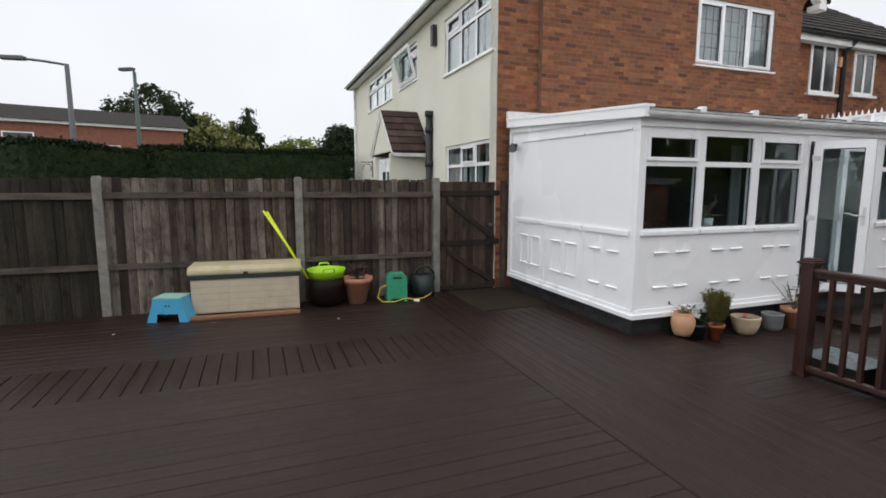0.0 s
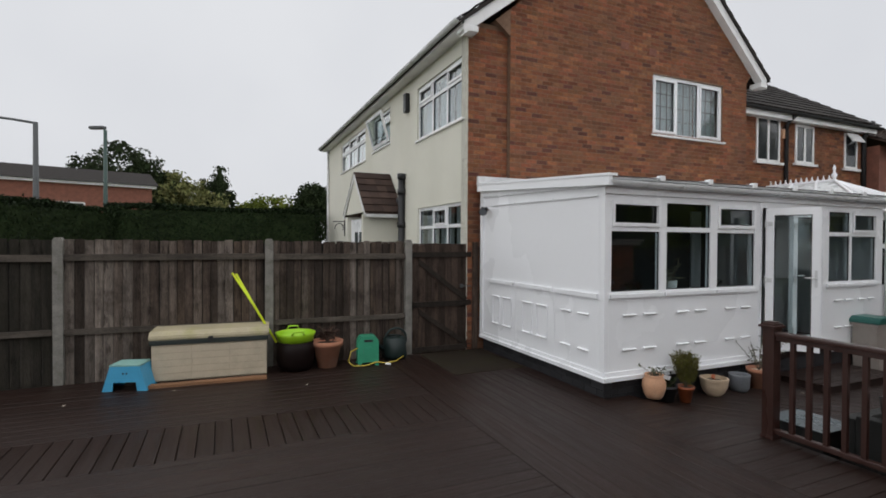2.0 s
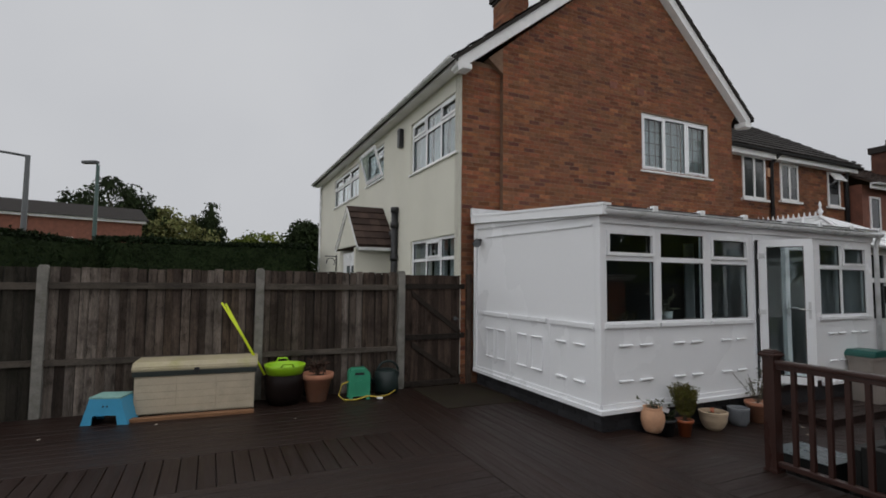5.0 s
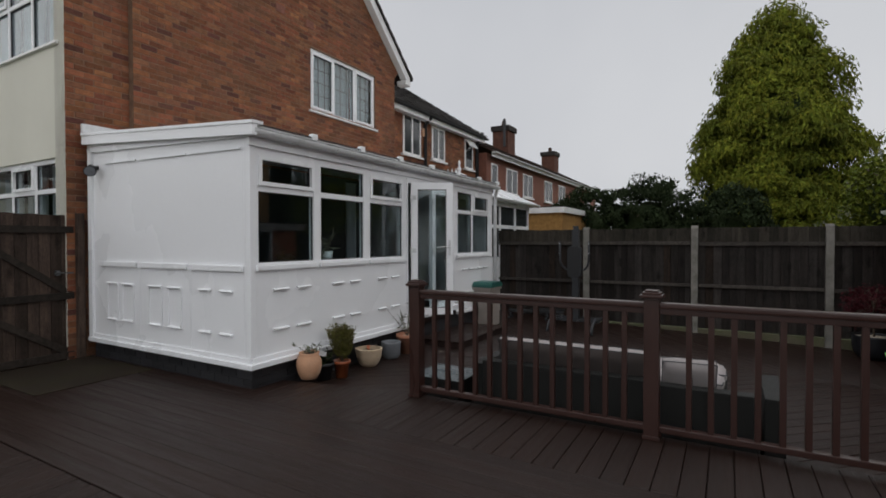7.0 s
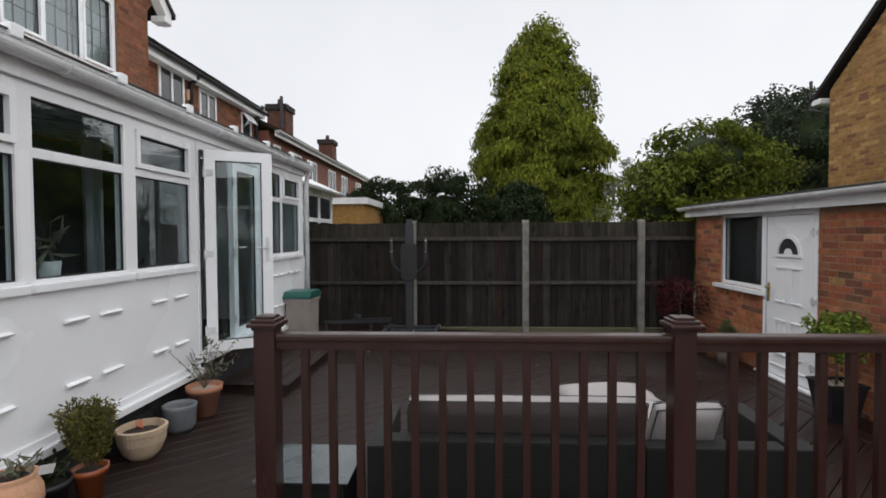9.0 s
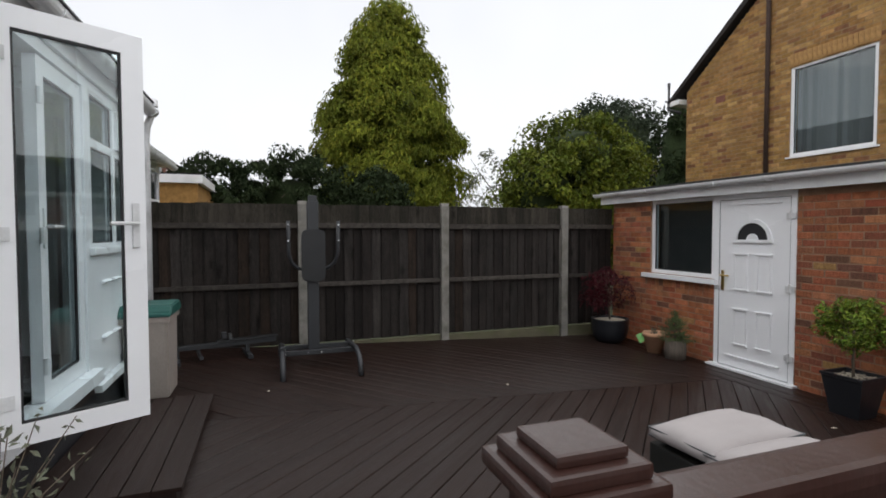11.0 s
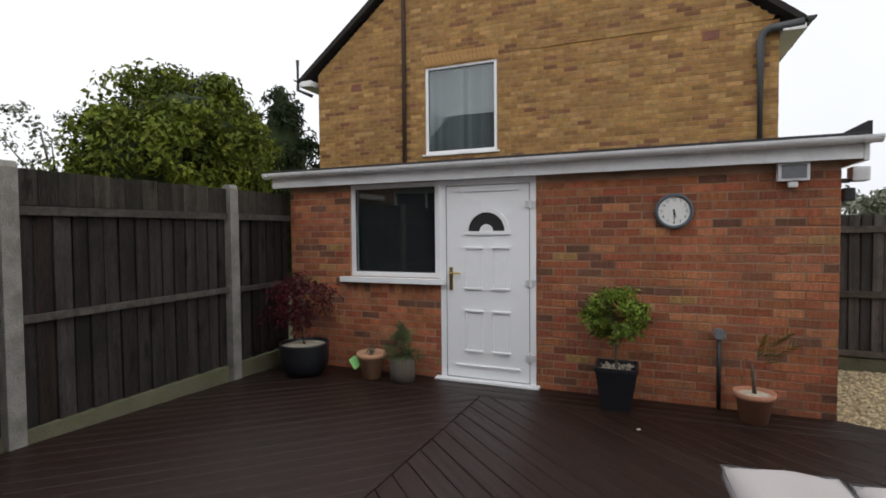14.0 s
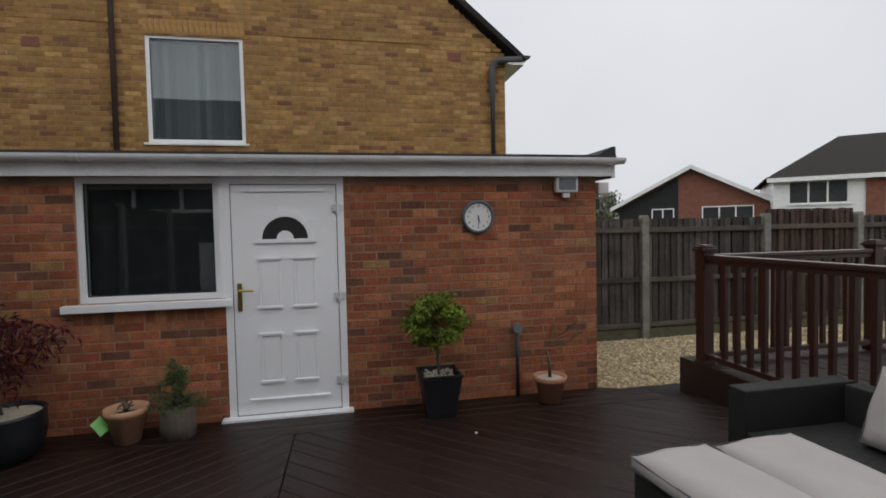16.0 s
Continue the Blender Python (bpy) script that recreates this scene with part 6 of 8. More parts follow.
def sprigs(name, m, stems, r, h, leaf, n, material, label, category="plant", seed=1, spread=0.5, stem_r=0.004, droop=0.0, slim=0.4):
    """A small shrub: thin stems fanning out, with leaves along them."""
    rs = np.random.RandomState(seed)
    t = thing(name, m, label, category)
    bm = bmesh.new()
    P, N = [], []
    for i in range(stems):
        a = rs.uniform(0, 6.28)
        e = rs.uniform(0.2, 1.0) * r
        top = Vector((e * math.cos(a), e * math.sin(a), h * rs.uniform(0.6, 1.0)))
        mid = Vector((top.x * spread, top.y * spread, top.z * 0.55))
        tube(bm, [(0, 0, 0), mid, top], stem_r, 5, stem_r * 0.5)
        for k in range(n):
            s = rs.uniform(0.3, 1.02)
            p = mid * (s / 0.55) if s < 0.55 else mid + (top - mid) * ((s - 0.55) / 0.45)
            P.append(tuple(p + Vector(rs.normal(0, 0.010, 3))))
            N.append(rs.normal(0, 1, 3) + np.array([0, 0, 0.5]))
    part("stem", bm, BARK, t)
    leaves("leaves", P, N, leaf, material, t, droop, slim, seed + 3)
    return t


pot("plant_pot", pose(-2.64, 2.74, UZ), pot_profile(0.13, 0.205, 0.38, 0.03), TERRA, "terracotta pot with a wilted plant by the fence", SOIL, 0.19, 0.33)
sprigs("wilted_plant", pose(-2.64, 2.74, UZ + 0.33), 16, 0.15, 0.24, 0.08, 8, LEAF_BROWN, "wilted brown green plant in a terracotta pot", seed=11)
reel = thing("hose_reel", pose(-2.07, 2.66, UZ, 0, 0, -8), "green plastic hose reel with yellow hose on the deck", "hose reel")
pts = []
for cx, cz, a0 in ((0.065, 0.335, 0), (-0.065, 0.335, 90)):
    pts += [(cx + 0.085 * math.cos(radians(a0 + k * 15)), cz + 0.085 * math.sin(radians(a0 + k * 15))) for k in range(7)]
pts += [(-0.15, 0.02), (-0.16, 0.0), (-0.10, 0.0), (-0.085, 0.05), (0.085, 0.05), (0.10, 0.0), (0.16, 0.0), (0.15, 0.02)]
for y0, y1 in ((-0.125, -0.085), (0.085, 0.125)):
    bm = prism(bmesh.new(), pts, "y", y0, y1)
    part("side", bm, REELGREEN, reel)
bm = bmesh.new()
tube(bm, [(0, -0.08, 0.20), (0, 0.08, 0.20)], 0.125, 24)
part("drum", bm, DARKGREEN, reel)
bm = bmesh.new()
tube(bm, [(0, -0.139, 0.20), (0, -0.127, 0.20)], 0.075, 20)
part("hub", bm, REELGREEN, reel)
part("top_shell", B(-0.10, -0.084, 0.325, 0.10, 0.084, 0.415, 0.02), REELGREEN, reel)
part("grip", B(-0.065, -0.129, 0.345, 0.065, -0.1265, 0.378), BLACK, reel)
bm = bmesh.new()
tube(bm, [(-0.10, -0.10, 0.28), (-0.25, -0.12, 0.22), (-0.29, -0.14, 0.08), (-0.22, -0.16, 0.02), (-0.05, -0.17, 0.015), (0.12, -0.12, 0.05), (0.26, -0.14, 0.03), (0.42, -0.05, 0.03), (0.56, 0.10, 0.06)], 0.011, 8)
part("hose", bm, HOSE, reel, "yellow garden hose", smooth=True)
bm = bmesh.new()
tube(bm, [(0.24, -0.17, 0.025), (0.32, -0.19, 0.02)], 0.018, 8)
part("connector", bm, TAGW, reel)
can = thing("watering_can", pose(-1.58, 2.88, UZ) @ Matrix.Scale(1.15, 4), "dark green plastic watering can by the fence", "watering can")
part("body", lathe(bmesh.new(), [(0.15, 0), (0.165, 0.05), (0.15, 0.27), (0.10, 0.30), (0.09, 0.29), (0.13, 0.25)], 24), DARKGREEN, can, smooth=True)
bm = bmesh.new()
tube(bm, arc((0.02, 0, 0.25), 0.15, 175, -25, 10), 0.016, 8)
part("grip", bm, DARKGREEN, can, smooth=True)
bm = bmesh.new()
tube(bm, [(-0.13, 0, 0.1), (-0.25, 0, 0.22), (-0.33, 0, 0.36)], 0.028, 8, 0.018)
part("spout", bm, DARKGREEN, can, smooth=True)

# ---- pots along the conservatory ----
zc = ZL(-0.2)
pot("clay_jar", pose(0.585, -0.185, UZ), [(0.085, 0), (0.11, 0.05), (0.132, 0.13), (0.128, 0.19), (0.108, 0.235), (0.098, 0.252), (0.108, 0.275), (0.094, 0.275), (0.086, 0.25), (0.105, 0.18)], TERRAP, "pale terracotta jar with a dry plant", SOIL, 0.088, 0.245)
sprigs("dry_plant", pose(0.585, -0.185, UZ + 0.245), 9, 0.19, 0.12, 0.055, 5, LEAF_GREY, "straggly silver grey plant in a jar", seed=21)
solid("plant_label", B(-0.05, -0.002, -0.02, 0.06, 0.002, 0.03, 0.001), TAGW, "white plastic plant label on a jar", "label", m=pose(0.71, -0.25, UZ + 0.235, 10, 18, 0))
pot("plant_pot", pose(1.04, -0.235, zc), pot_profile(0.062, 0.088, 0.19, 0.018), ORANGEPOT, "small wet orange clay pot holding an evergreen shrub", SOIL, 0.08, 0.165)
sprigs("evergreen_shrub", pose(1.04, -0.235, zc + 0.165), 64, 0.16, 0.42, 0.036, 80, LEAF_OLIVE, "bushy olive green evergreen shrub in a small pot", seed=22, slim=0.3, spread=0.7)
pot("plant_pot", pose(0.86, -0.12, zc), pot_profile(0.085, 0.115, 0.19, 0.015), BLACK, "black plastic nursery pot by the plinth", SOIL, 0.10, 0.16)
sprigs("trailing_plant", pose(0.86, -0.12, zc + 0.16), 16, 0.15, 0.14, 0.05, 9, LEAF_DARK, "dark trailing plant in a nursery pot", seed=23)
pot("ribbed_bowl", pose(1.60, -0.18, zc) @ Matrix.Diagonal((0.66, 0.66, 0.88, 1)), [(0.13, 0), (0.18, 0.04), (0.228, 0.13), (0.238, 0.20), (0.247, 0.205), (0.25, 0.245), (0.222, 0.25), (0.212, 0.20), (0.17, 0.08)], STONE, "wide cream ribbed clay bowl with bare soil", SOIL, 0.205, 0.195, 30, 0.018)
solid("clay_shard", prism(bmesh.new(), [(0, 0), (0.09, 0.01), (0.07, 0.05), (0.01, 0.045)], "z", 0, 0.012), ORANGEPOT, "broken terracotta shard in a clay bowl", "shard", m=pose(1.64, -0.16, zc + 0.178, 20, -25, 30))
pot("plant_pot", pose(2.06, -0.185, zc), [(0.092, 0), (0.118, 0.05), (0.126, 0.19), (0.130, 0.215), (0.114, 0.22), (0.110, 0.18), (0.09, 0.03)], GREYPOT, "grey ribbed round pot on the deck", SOIL, 0.108, 0.13)
solid("plant_label", B(-0.025, -0.002, -0.035, 0.025, 0.002, 0.035, 0.001), TAGW, "white paper label on a grey pot", "label", m=pose(2.16, -0.24, zc + 0.13, 0, 0, 30))
pot("plant_pot", pose(2.43, -0.19, zc), pot_profile(0.09, 0.138, 0.26, 0.02), TERRA, "terracotta pot topped with pale chippings", CHIPS, 0.125, 0.22)
sprigs("twiggy_plant", pose(2.43, -0.19, zc + 0.23), 14, 0.32, 0.42, 0.05, 9, LEAF_GREY, "sparse twiggy plant with small grey leaves", seed=24)
# seen on the inner window sill
sp = pot("plant_pot", pose(1.24, 0.16, CSILL + 0.005), [(0.055, 0), (0.065, 0.11), (0.058, 0.11), (0.05, 0.02)], TAGW, "small white pot on the inner sill", SOIL, 0.055, 0.10)
sprigs("spiky_plant", pose(1.24, 0.16, CSILL + 0.10), 7, 0.13, 0.28, 0.16, 3, LEAF_GREY, "spiky grey green plant in a white pot", seed=31, slim=0.12)
pot("plant_pot", pose(0.16, 0.17, CSILL + 0.005), [(0.045, 0), (0.055, 0.09), (0.05, 0.09), (0.04, 0.02)], STONE, "small cream pot on the inner sill", SOIL, 0.045, 0.085)
for i, x in enumerate((0.55, 0.68, 2.1)):
    sprigs("sill_plant", pose(x, 0.17, CSILL + 0.005), 5, 0.07, 0.12, 0.05, 4, LEAF_DARK, "small dark plant on the inner sill", seed=40 + i)
part("inner_sill", B(0.09, 0.092, CSILL - 0.03, 2.75, 0.26, CSILL + 0.003), UPVC, cons)

# ---- lower deck: bin, bench, gym tower ----
bin_ = thing("garden_bin", pose(5.06, -0.19, ZL(-0.2)) @ Matrix.Diagonal((0.93, 0.93, 1.0, 1.0)), "taupe plastic garden bin with teal lid", "bin")
bm = prism(bmesh.new(), [(-0.20, 0), (0.20, 0), (0.245, 0.67), (-0.245, 0.67)], "y", -0.18, 0.18)
bmesh.ops.bevel(bm, geom=bm.edges[:], offset=0.015, segments=2, affect="EDGES")
part("body", bm, TAUPE, bin_)
part("collar", B(-0.26, -0.20, 0.65, 0.26, 0.20, 0.70, 0.01), TAUPE, bin_)
bm = prism(bmesh.new(), [(-0.28, 0.70), (0.28, 0.70), (0.27, 0.74), (0.20, 0.795), (-0.20, 0.795), (-0.27, 0.74)], "y", -0.215, 0.215)
bmesh.ops.bevel(bm, geom=bm.edges[:], offset=0.012, segments=2, affect="EDGES")
part("lid", bm, TEAL, bin_, "teal plastic lid")

bench = thing("weight_bench", pose(6.25, -0.62, ZL(-0.6), 0, 0, -78), "low dark steel exercise bench frame by the fence", "exercise bench")
bm = bmesh.new()
box(bm, -0.45, -0.03, 0.13, 0.62, 0.03, 0.18, 0.006)
part("beam", bm, GYM, bench)
part("pad", B(-0.02, -0.05, 0.185, 0.64, 0.05, 0.205, 0.008), GYMPAD, bench)
part("plate", B(0.10, -0.04, 0.206, 0.13, 0.04, 0.27, 0.004), GALV, bench, "grey bolted plate")
for x in (-0.42, 0.30):
    part("foot", B(x - 0.025, -0.22, 0.0, x + 0.025, 0.22, 0.045, 0.006), GYM, bench)
    part("upright", B(x - 0.02, -0.02, 0.04, x + 0.02, 0.02, 0.135), GYM, bench)
bm = bmesh.new()
tube(bm, [(-0.2, -0.25, 0.08), (-0.2, -0.1, 0.06), (-0.2, 0.1, 0.06), (-0.2, 0.25, 0.08)], 0.02, 8)
part("bar", bm, GYM, bench)
part("bracket", B(0.03, -0.035, 0.225, 0.08, 0.035, 0.29, 0.006), GYM, bench)

gz = ZL(-1.7)
gx = 5.80
gym = thing("power_tower", pose(gx, -1.62, gz), "dark grey steel pull-up and dip tower with black back pad", "exercise machine")
part("column", B(-0.05, -0.06, 0.14, 0.05, 0.06, 1.80, 0.008), GYM, gym)
part("inner_column", B(-0.035, -0.045, 1.5, 0.035, 0.045, 1.86, 0.006), GYM, gym)
pts = []
for cy, cz, a0 in ((0.065, 1.42, 0), (-0.065, 1.42, 90), (-0.065, 1.0, 180), (0.065, 1.0, 270)):
    pts += [(cy + 0.06 * math.cos(radians(a0 + k * 15)), cz + 0.07 * math.sin(radians(a0 + k * 15))) for k in range(7)]
bm = prism(bmesh.new(), pts, "x", -0.11, -0.055)
es = [e for e in bm.edges if abs(e.verts[0].co.x + 0.11) < 1e-4 and abs(e.verts[1].co.x + 0.11) < 1e-4]
bmesh.ops.bevel(bm, geom=es, offset=0.012, segments=2, affect="EDGES")
part("back_pad", bm, GYMPAD, gym, "black vinyl back pad")
for s in (-1, 1):
    bm = bmesh.new()
    tube(bm, [(-0.03, s * 0.06, 1.05), (-0.05, s * 0.16, 1.07), (-0.08, s * 0.225, 1.13), (-0.12, s * 0.255, 1.22), (-0.13, s * 0.262, 1.58)], 0.019, 10)
    arm_ = part("dip_arm", bm, GYM, gym, smooth=True)
    for z in (1.36, 1.53):
        part("bolt", B(-0.156, s * 0.262 - 0.008, z, -0.146, s * 0.262 + 0.008, z + 0.016, 0.003), CHROME, arm_)
for x in (-0.12, 0.16):
    part("cross_beam", B(x - 0.025, -0.45, 0.14, x + 0.025, 0.36, 0.19, 0.006), GYM, gym)
for s in (-1, 1):
    y = -0.42 if s < 0 else 0.34
    bm = bmesh.new()
    tube(bm, [(-0.62, y, 0.0), (-0.56, y, 0.12), (-0.48, y, 0.18), (-0.30, y, 0.215), (0.35, y, 0.16), (0.45, y, 0.10), (0.50, y, 0.0)], 0.028, 8)
    leg = part("leg", bm, GYM, gym, smooth=True)
    for x in (-0.15, 0.13):
        for z in (0.15, 0.19):
            part("bolt", B(x - 0.008, y - 0.045, z, x + 0.008, y - 0.030, z + 0.014, 0.003), CHROME, leg)
part("upright_stub", B(-0.30, 0.31, 0.10, -0.25, 0.36, 0.27, 0.006), GYM, gym)
for y in (-0.07, 0.07):
    part("bolt", B(-0.152, y - 0.008, 0.155, -0.146, y + 0.008, 0.17, 0.003), CHROME, gym)

# ---- corner sofa and table ----
sz = ZL(-3.0)


def cushion(name, m, w, d, h, label, material=None, piping=True):
    """A puffy box cushion, origin at the centre of its underside."""
    bm = bmesh.new()
    n = 10
    grid = {}
    for i in range(n + 1):
        for j in range(n + 1):
            u, v = i / n * 2 - 1, j / n * 2 - 1
            e = (1 - u ** 6) * (1 - v ** 6)
            k = 1 - 0.03 * (abs(u) ** 4) * (abs(v) ** 4)
            wob = 0.006 * math.sin(u * 5 + v * 3 + w * 10)
            for s in (0, 1):
                z = h * (0.5 + (0.18 + 0.32 * e ** 0.6) * (1 if s else -1)) + (wob if s else 0)
                grid[i, j, s] = bm.verts.new((u * w / 2 * k, v * d / 2 * k, z))
    for i in range(n):
        for j in range(n):
            bm.faces.new((grid[i, j, 1], grid[i + 1, j, 1], grid[i + 1, j + 1, 1], grid[i, j + 1, 1]))
            bm.faces.new((grid[i, j, 0], grid[i, j + 1, 0], grid[i + 1, j + 1, 0], grid[i + 1, j, 0]))
    for i in range(n):
        for a, b in (((i, 0), (i + 1, 0)), ((i + 1, n), (i, n)), ((0, i + 1), (0, i)), ((n, i), (n, i + 1))):
            bm.faces.new((grid[*a, 0], grid[*b, 0], grid[*b, 1], grid[*a, 1]))
    t = thing(name, m, label, "cushion")
    # with a material given, the rear half gets its shade as a darker colour
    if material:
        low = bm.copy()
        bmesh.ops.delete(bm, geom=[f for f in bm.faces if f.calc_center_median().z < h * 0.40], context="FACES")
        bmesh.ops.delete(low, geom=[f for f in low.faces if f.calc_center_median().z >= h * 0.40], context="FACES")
        part("backing", low, material, t, "rear of the cushion, shade put into its colour", smooth=True)
    part("cover", bm, CUSHION, t, smooth=True)
    if piping:
        for zz in (0.32, 0.68):
            q = bmesh.new()
            c = [(-w / 2, -d / 2), (w / 2, -d / 2), (w / 2, d / 2), (-w / 2, d / 2), (-w / 2, -d / 2)]
            tube(q, [(x * 0.985, y * 0.985, h * zz) for x, y in c], 0.005, 6)
            part("piping", q, CUSHIOND, t)
    return t


sofa = thing("corner_sofa", pose(0, 0, sz), "charcoal woven rattan corner sofa on the lower deck", "sofa")
part("back_panel", B(0.90, -3.46, 0.0, 1.02, -2.05, 0.54, 0.015), RATTAN, sofa)
part("back_panel", B(0.90, -4.22, 0.0, 1.02, -3.47, 0.52, 0.015), RATTAN, sofa)
part("arm_panel", B(0.90, -4.38, -0.03, 1.66, -4.25, 0.52, 0.012), RATTAN, sofa, "flat topped rattan arm")
part("seat_base", B(1.025, -4.22, 0.0, 1.68, -2.05, 0.30, 0.012), RATTAN, sofa)
part("arm_panel", B(0.92, -2.04, 0.0, 1.60, -1.94, 0.50, 0.012), RATTAN, sofa)
chaise = thing("footstool", pose(0, 0, ZL(-3.7)), "charcoal rattan footstool with pale seat cushions", "footstool")
part("body", B(1.72, -4.02, 0.02, 2.50, -3.28, 0.30, 0.012), RATTAN, chaise)
for x in (1.76, 2.46):
    for y in (-3.98, -3.32):
        part("foot", B(x - 0.025, y - 0.025, 0.0, x + 0.025, y + 0.025, 0.03), BLACK, chaise)
cushion("seat_cushion", pose(2.30, -3.64, ZL(-3.7) + 0.305, 0, 0, 4), 0.44, 0.74, 0.13, "pale grey box cushion on a footstool")
cushion("seat_cushion", pose(1.87, -3.63, ZL(-3.7) + 0.305, 0, 4, -3), 0.44, 0.74, 0.14, "pale grey box cushion on a footstool")
for y in (-2.44, -3.08):
    cushion("seat_cushion", pose(1.37, y, sz + 0.305), 0.60, 0.62, 0.12, "pale grey seat cushion on the rattan sofa")
cushion("back_cushion", pose(1.10, -2.84, sz + 0.38, 0, 68, 0) @ pose(-0.15, 0, 0), 0.40, 1.38, 0.16, "long pale grey back cushion leaning on the rattan sofa", CUSHIONSHADE)
cushion("back_cushion", pose(1.14, -3.75, sz + 0.33, 0, 66, 6) @ pose(-0.16, 0, 0), 0.42, 0.39, 0.15, "square pale grey cushion with dark piping leaning on the rattan sofa")
table = thing("coffee_table", pose(1.09, -1.60, ZL(-1.6)), "low rattan table with a pale glass top", "table")
part("body", B(-0.22, -0.22, 0.0, 0.22, 0.25, 0.26, 0.012), RATTAN, table)
part("table_top", B(-0.25, -0.25, 0.262, 0.25, 0.28, 0.27, 0.003), TABLEGLASS, table, "pale glass table top")

# ---- plants along the garage ----
def garden_pot(x, y, prof, material, label, fill, fr, fz):
    return pot("plant_pot", pose(x, y, ZL(y)), prof, material, label, fill, fr, fz)


garden_pot(6.26, -5.90, [(0.17, 0), (0.235, 0.08), (0.262, 0.20), (0.258, 0.32), (0.265, 0.345), (0.245, 0.345), (0.235, 0.3), (0.2, 0.05)], BLACKPOT, "large round black glazed pot with pale gravel topping", CHIPS, 0.24, 0.315)
maple = thing("japanese_maple", pose(6.26, -5.90, ZL(-5.9) + 0.32), "small dark red japanese maple in a black pot", "tree")
bm = bmesh.new()
tube(bm, [(0, 0, 0), (0.01, 0.01, 0.2), (-0.01, 0.02, 0.48)], 0.014, 8, 0.009)
rs = np.random.RandomState(71)
mp = []
for i in range(22):
    a = rs.uniform(0, 6.28)
    rr = rs.uniform(0.15, 0.50)
    e = (rr * math.cos(a), min(0.3, rr * math.sin(a)), rs.uniform(0.26, 0.68) - 0.35 * max(0, rr - 0.25))
    tube(bm, [(0, 0.01, rs.uniform(0.3, 0.48)), (e[0] * 0.5, e[1] * 0.5, e[2] + 0.08), e], 0.005, 5, 0.002)
    mp += [e, (e[0] * 0.7, e[1] * 0.7, e[2] + 0.05)]
part("trunk", bm, BARK, maple, smooth=True)
p_, v_ = clump_points(mp, 0.12, 34, 72)
leaves("crown", p_, v_ + np.array([0, 0, 0.6]), 0.065, LEAF_RED, maple, 0.5, 0.16, 73)
garden_pot(5.52, -6.05, pot_profile(0.09, 0.14, 0.27, 0.02), TERRAP, "terracotta pot with a drooping plant and green tag", SOIL, 0.12, 0.21)
sprigs("drooping_plant", pose(5.52, -6.05, ZL(-6.05) + 0.21), 8, 0.12, 0.16, 0.05, 3, LEAF_GREY, "nearly bare plant in a terracotta pot", seed=61)
solid("plant_label", B(-0.045, -0.002, -0.06, 0.045, 0.002, 0.06, 0.001), TAGG, "green and white plant label hanging from a pot", "label", m=pose(5.66, -5.95, ZL(-6) + 0.17, 20, 25, 60))
garden_pot(5.16, -6.06, [(0.125, 0), (0.13, 0.1), (0.122, 0.24), (0.10, 0.24), (0.10, 0.2), (0.1, 0.05)], LOG, "bark covered log planter", SOIL, 0.105, 0.22)
spruce = thing("dwarf_spruce", pose(5.17, -6.06, ZL(-6) + 0.22), "dwarf grey green conical spruce in a log planter", "plant")
rs = np.random.RandomState(62)
bm = bmesh.new()
tube(bm, [(0, 0, 0), (0.005, 0, 0.2), (0, 0.005, 0.38)], 0.010, 6, 0.003)
fp, fn = [], []
for i in range(70):
    z = 0.36 * rs.uniform(0, 1) ** 1.3
    a = rs.uniform(0, 6.28)
    r = (0.24 - z * 0.58) * rs.uniform(0.6, 1.1)
    e = Vector((r * math.cos(a), r * math.sin(a), z + 0.03))
    tube(bm, [(0, 0, z), e], 0.004, 4, 0.0015)
    for k in range(34):
        fp.append(tuple(Vector((0, 0, z)).lerp(e, rs.uniform(0.25, 1.05)) + Vector(rs.normal(0, 0.008, 3))))
        fn.append(rs.normal(0, 1, 3) + np.array([0, 0, 0.6]))
part("stem", bm, BARK, spruce)
leaves("needles", fp, fn, 0.03, LEAF_FIR, spruce, 0.0, 0.25, 65)
bt = ZL(-6.0)
bp = thing("plant_pot", pose(3.08, -6.02, bt), "square black tapered pot with pale chippings", "plant pot")
bm = bmesh.new()
ring = [(0.115, 0), (0.165, 0.34), (0.175, 0.345), (0.175, 0.37), (0.155, 0.37), (0.15, 0.32), (0.11, 0.04)]
rings = [[bm.verts.new((r * sx, r * sy, z)) for sx, sy in ((-1, -1), (1, -1), (1, 1), (-1, 1))] for r, z in ring]
for a, b in zip(rings, rings[1:]):
    for k in range(4):
        bm.faces.new((a[k], a[(k + 1) % 4], b[(k + 1) % 4], b[k]))
bm.faces.new(rings[0][::-1])
bm.faces.new(rings[-1])
part("pot", bm, BLACKPOT, bp)
pb = pebbles("chippings", -0.14, 0.14, -0.14, 0.14, 0.335, 160, 0.016, CHIPS, bp, 66)
bay = thing("bay_tree", pose(3.08, -6.02, bt + 0.33), "clipped round bay tree on a bare stem", "tree")
bm = bmesh.new()
tube(bm, [(0, 0, 0), (0.008, 0.0, 0.15), (0, 0.005, 0.42)], 0.014, 8, 0.01)
rs = np.random.RandomState(67)
bc = []
for i in range(46):
    v = rs.normal(0, 1, 3)
    v /= np.linalg.norm(v)
    k = rs.uniform(0.3, 1.0) ** 0.5 * rs.uniform(0.85, 1.12)
    q = (v[0] * 0.275 * k, v[1] * 0.25 * k, 0.46 + v[2] * 0.23 * k)
    bc.append(q)
    if i < 20:
        tube(bm, [(0, 0, 0.3), (q[0] * 0.5, q[1] * 0.5, 0.4), q], 0.005, 5, 0.002)
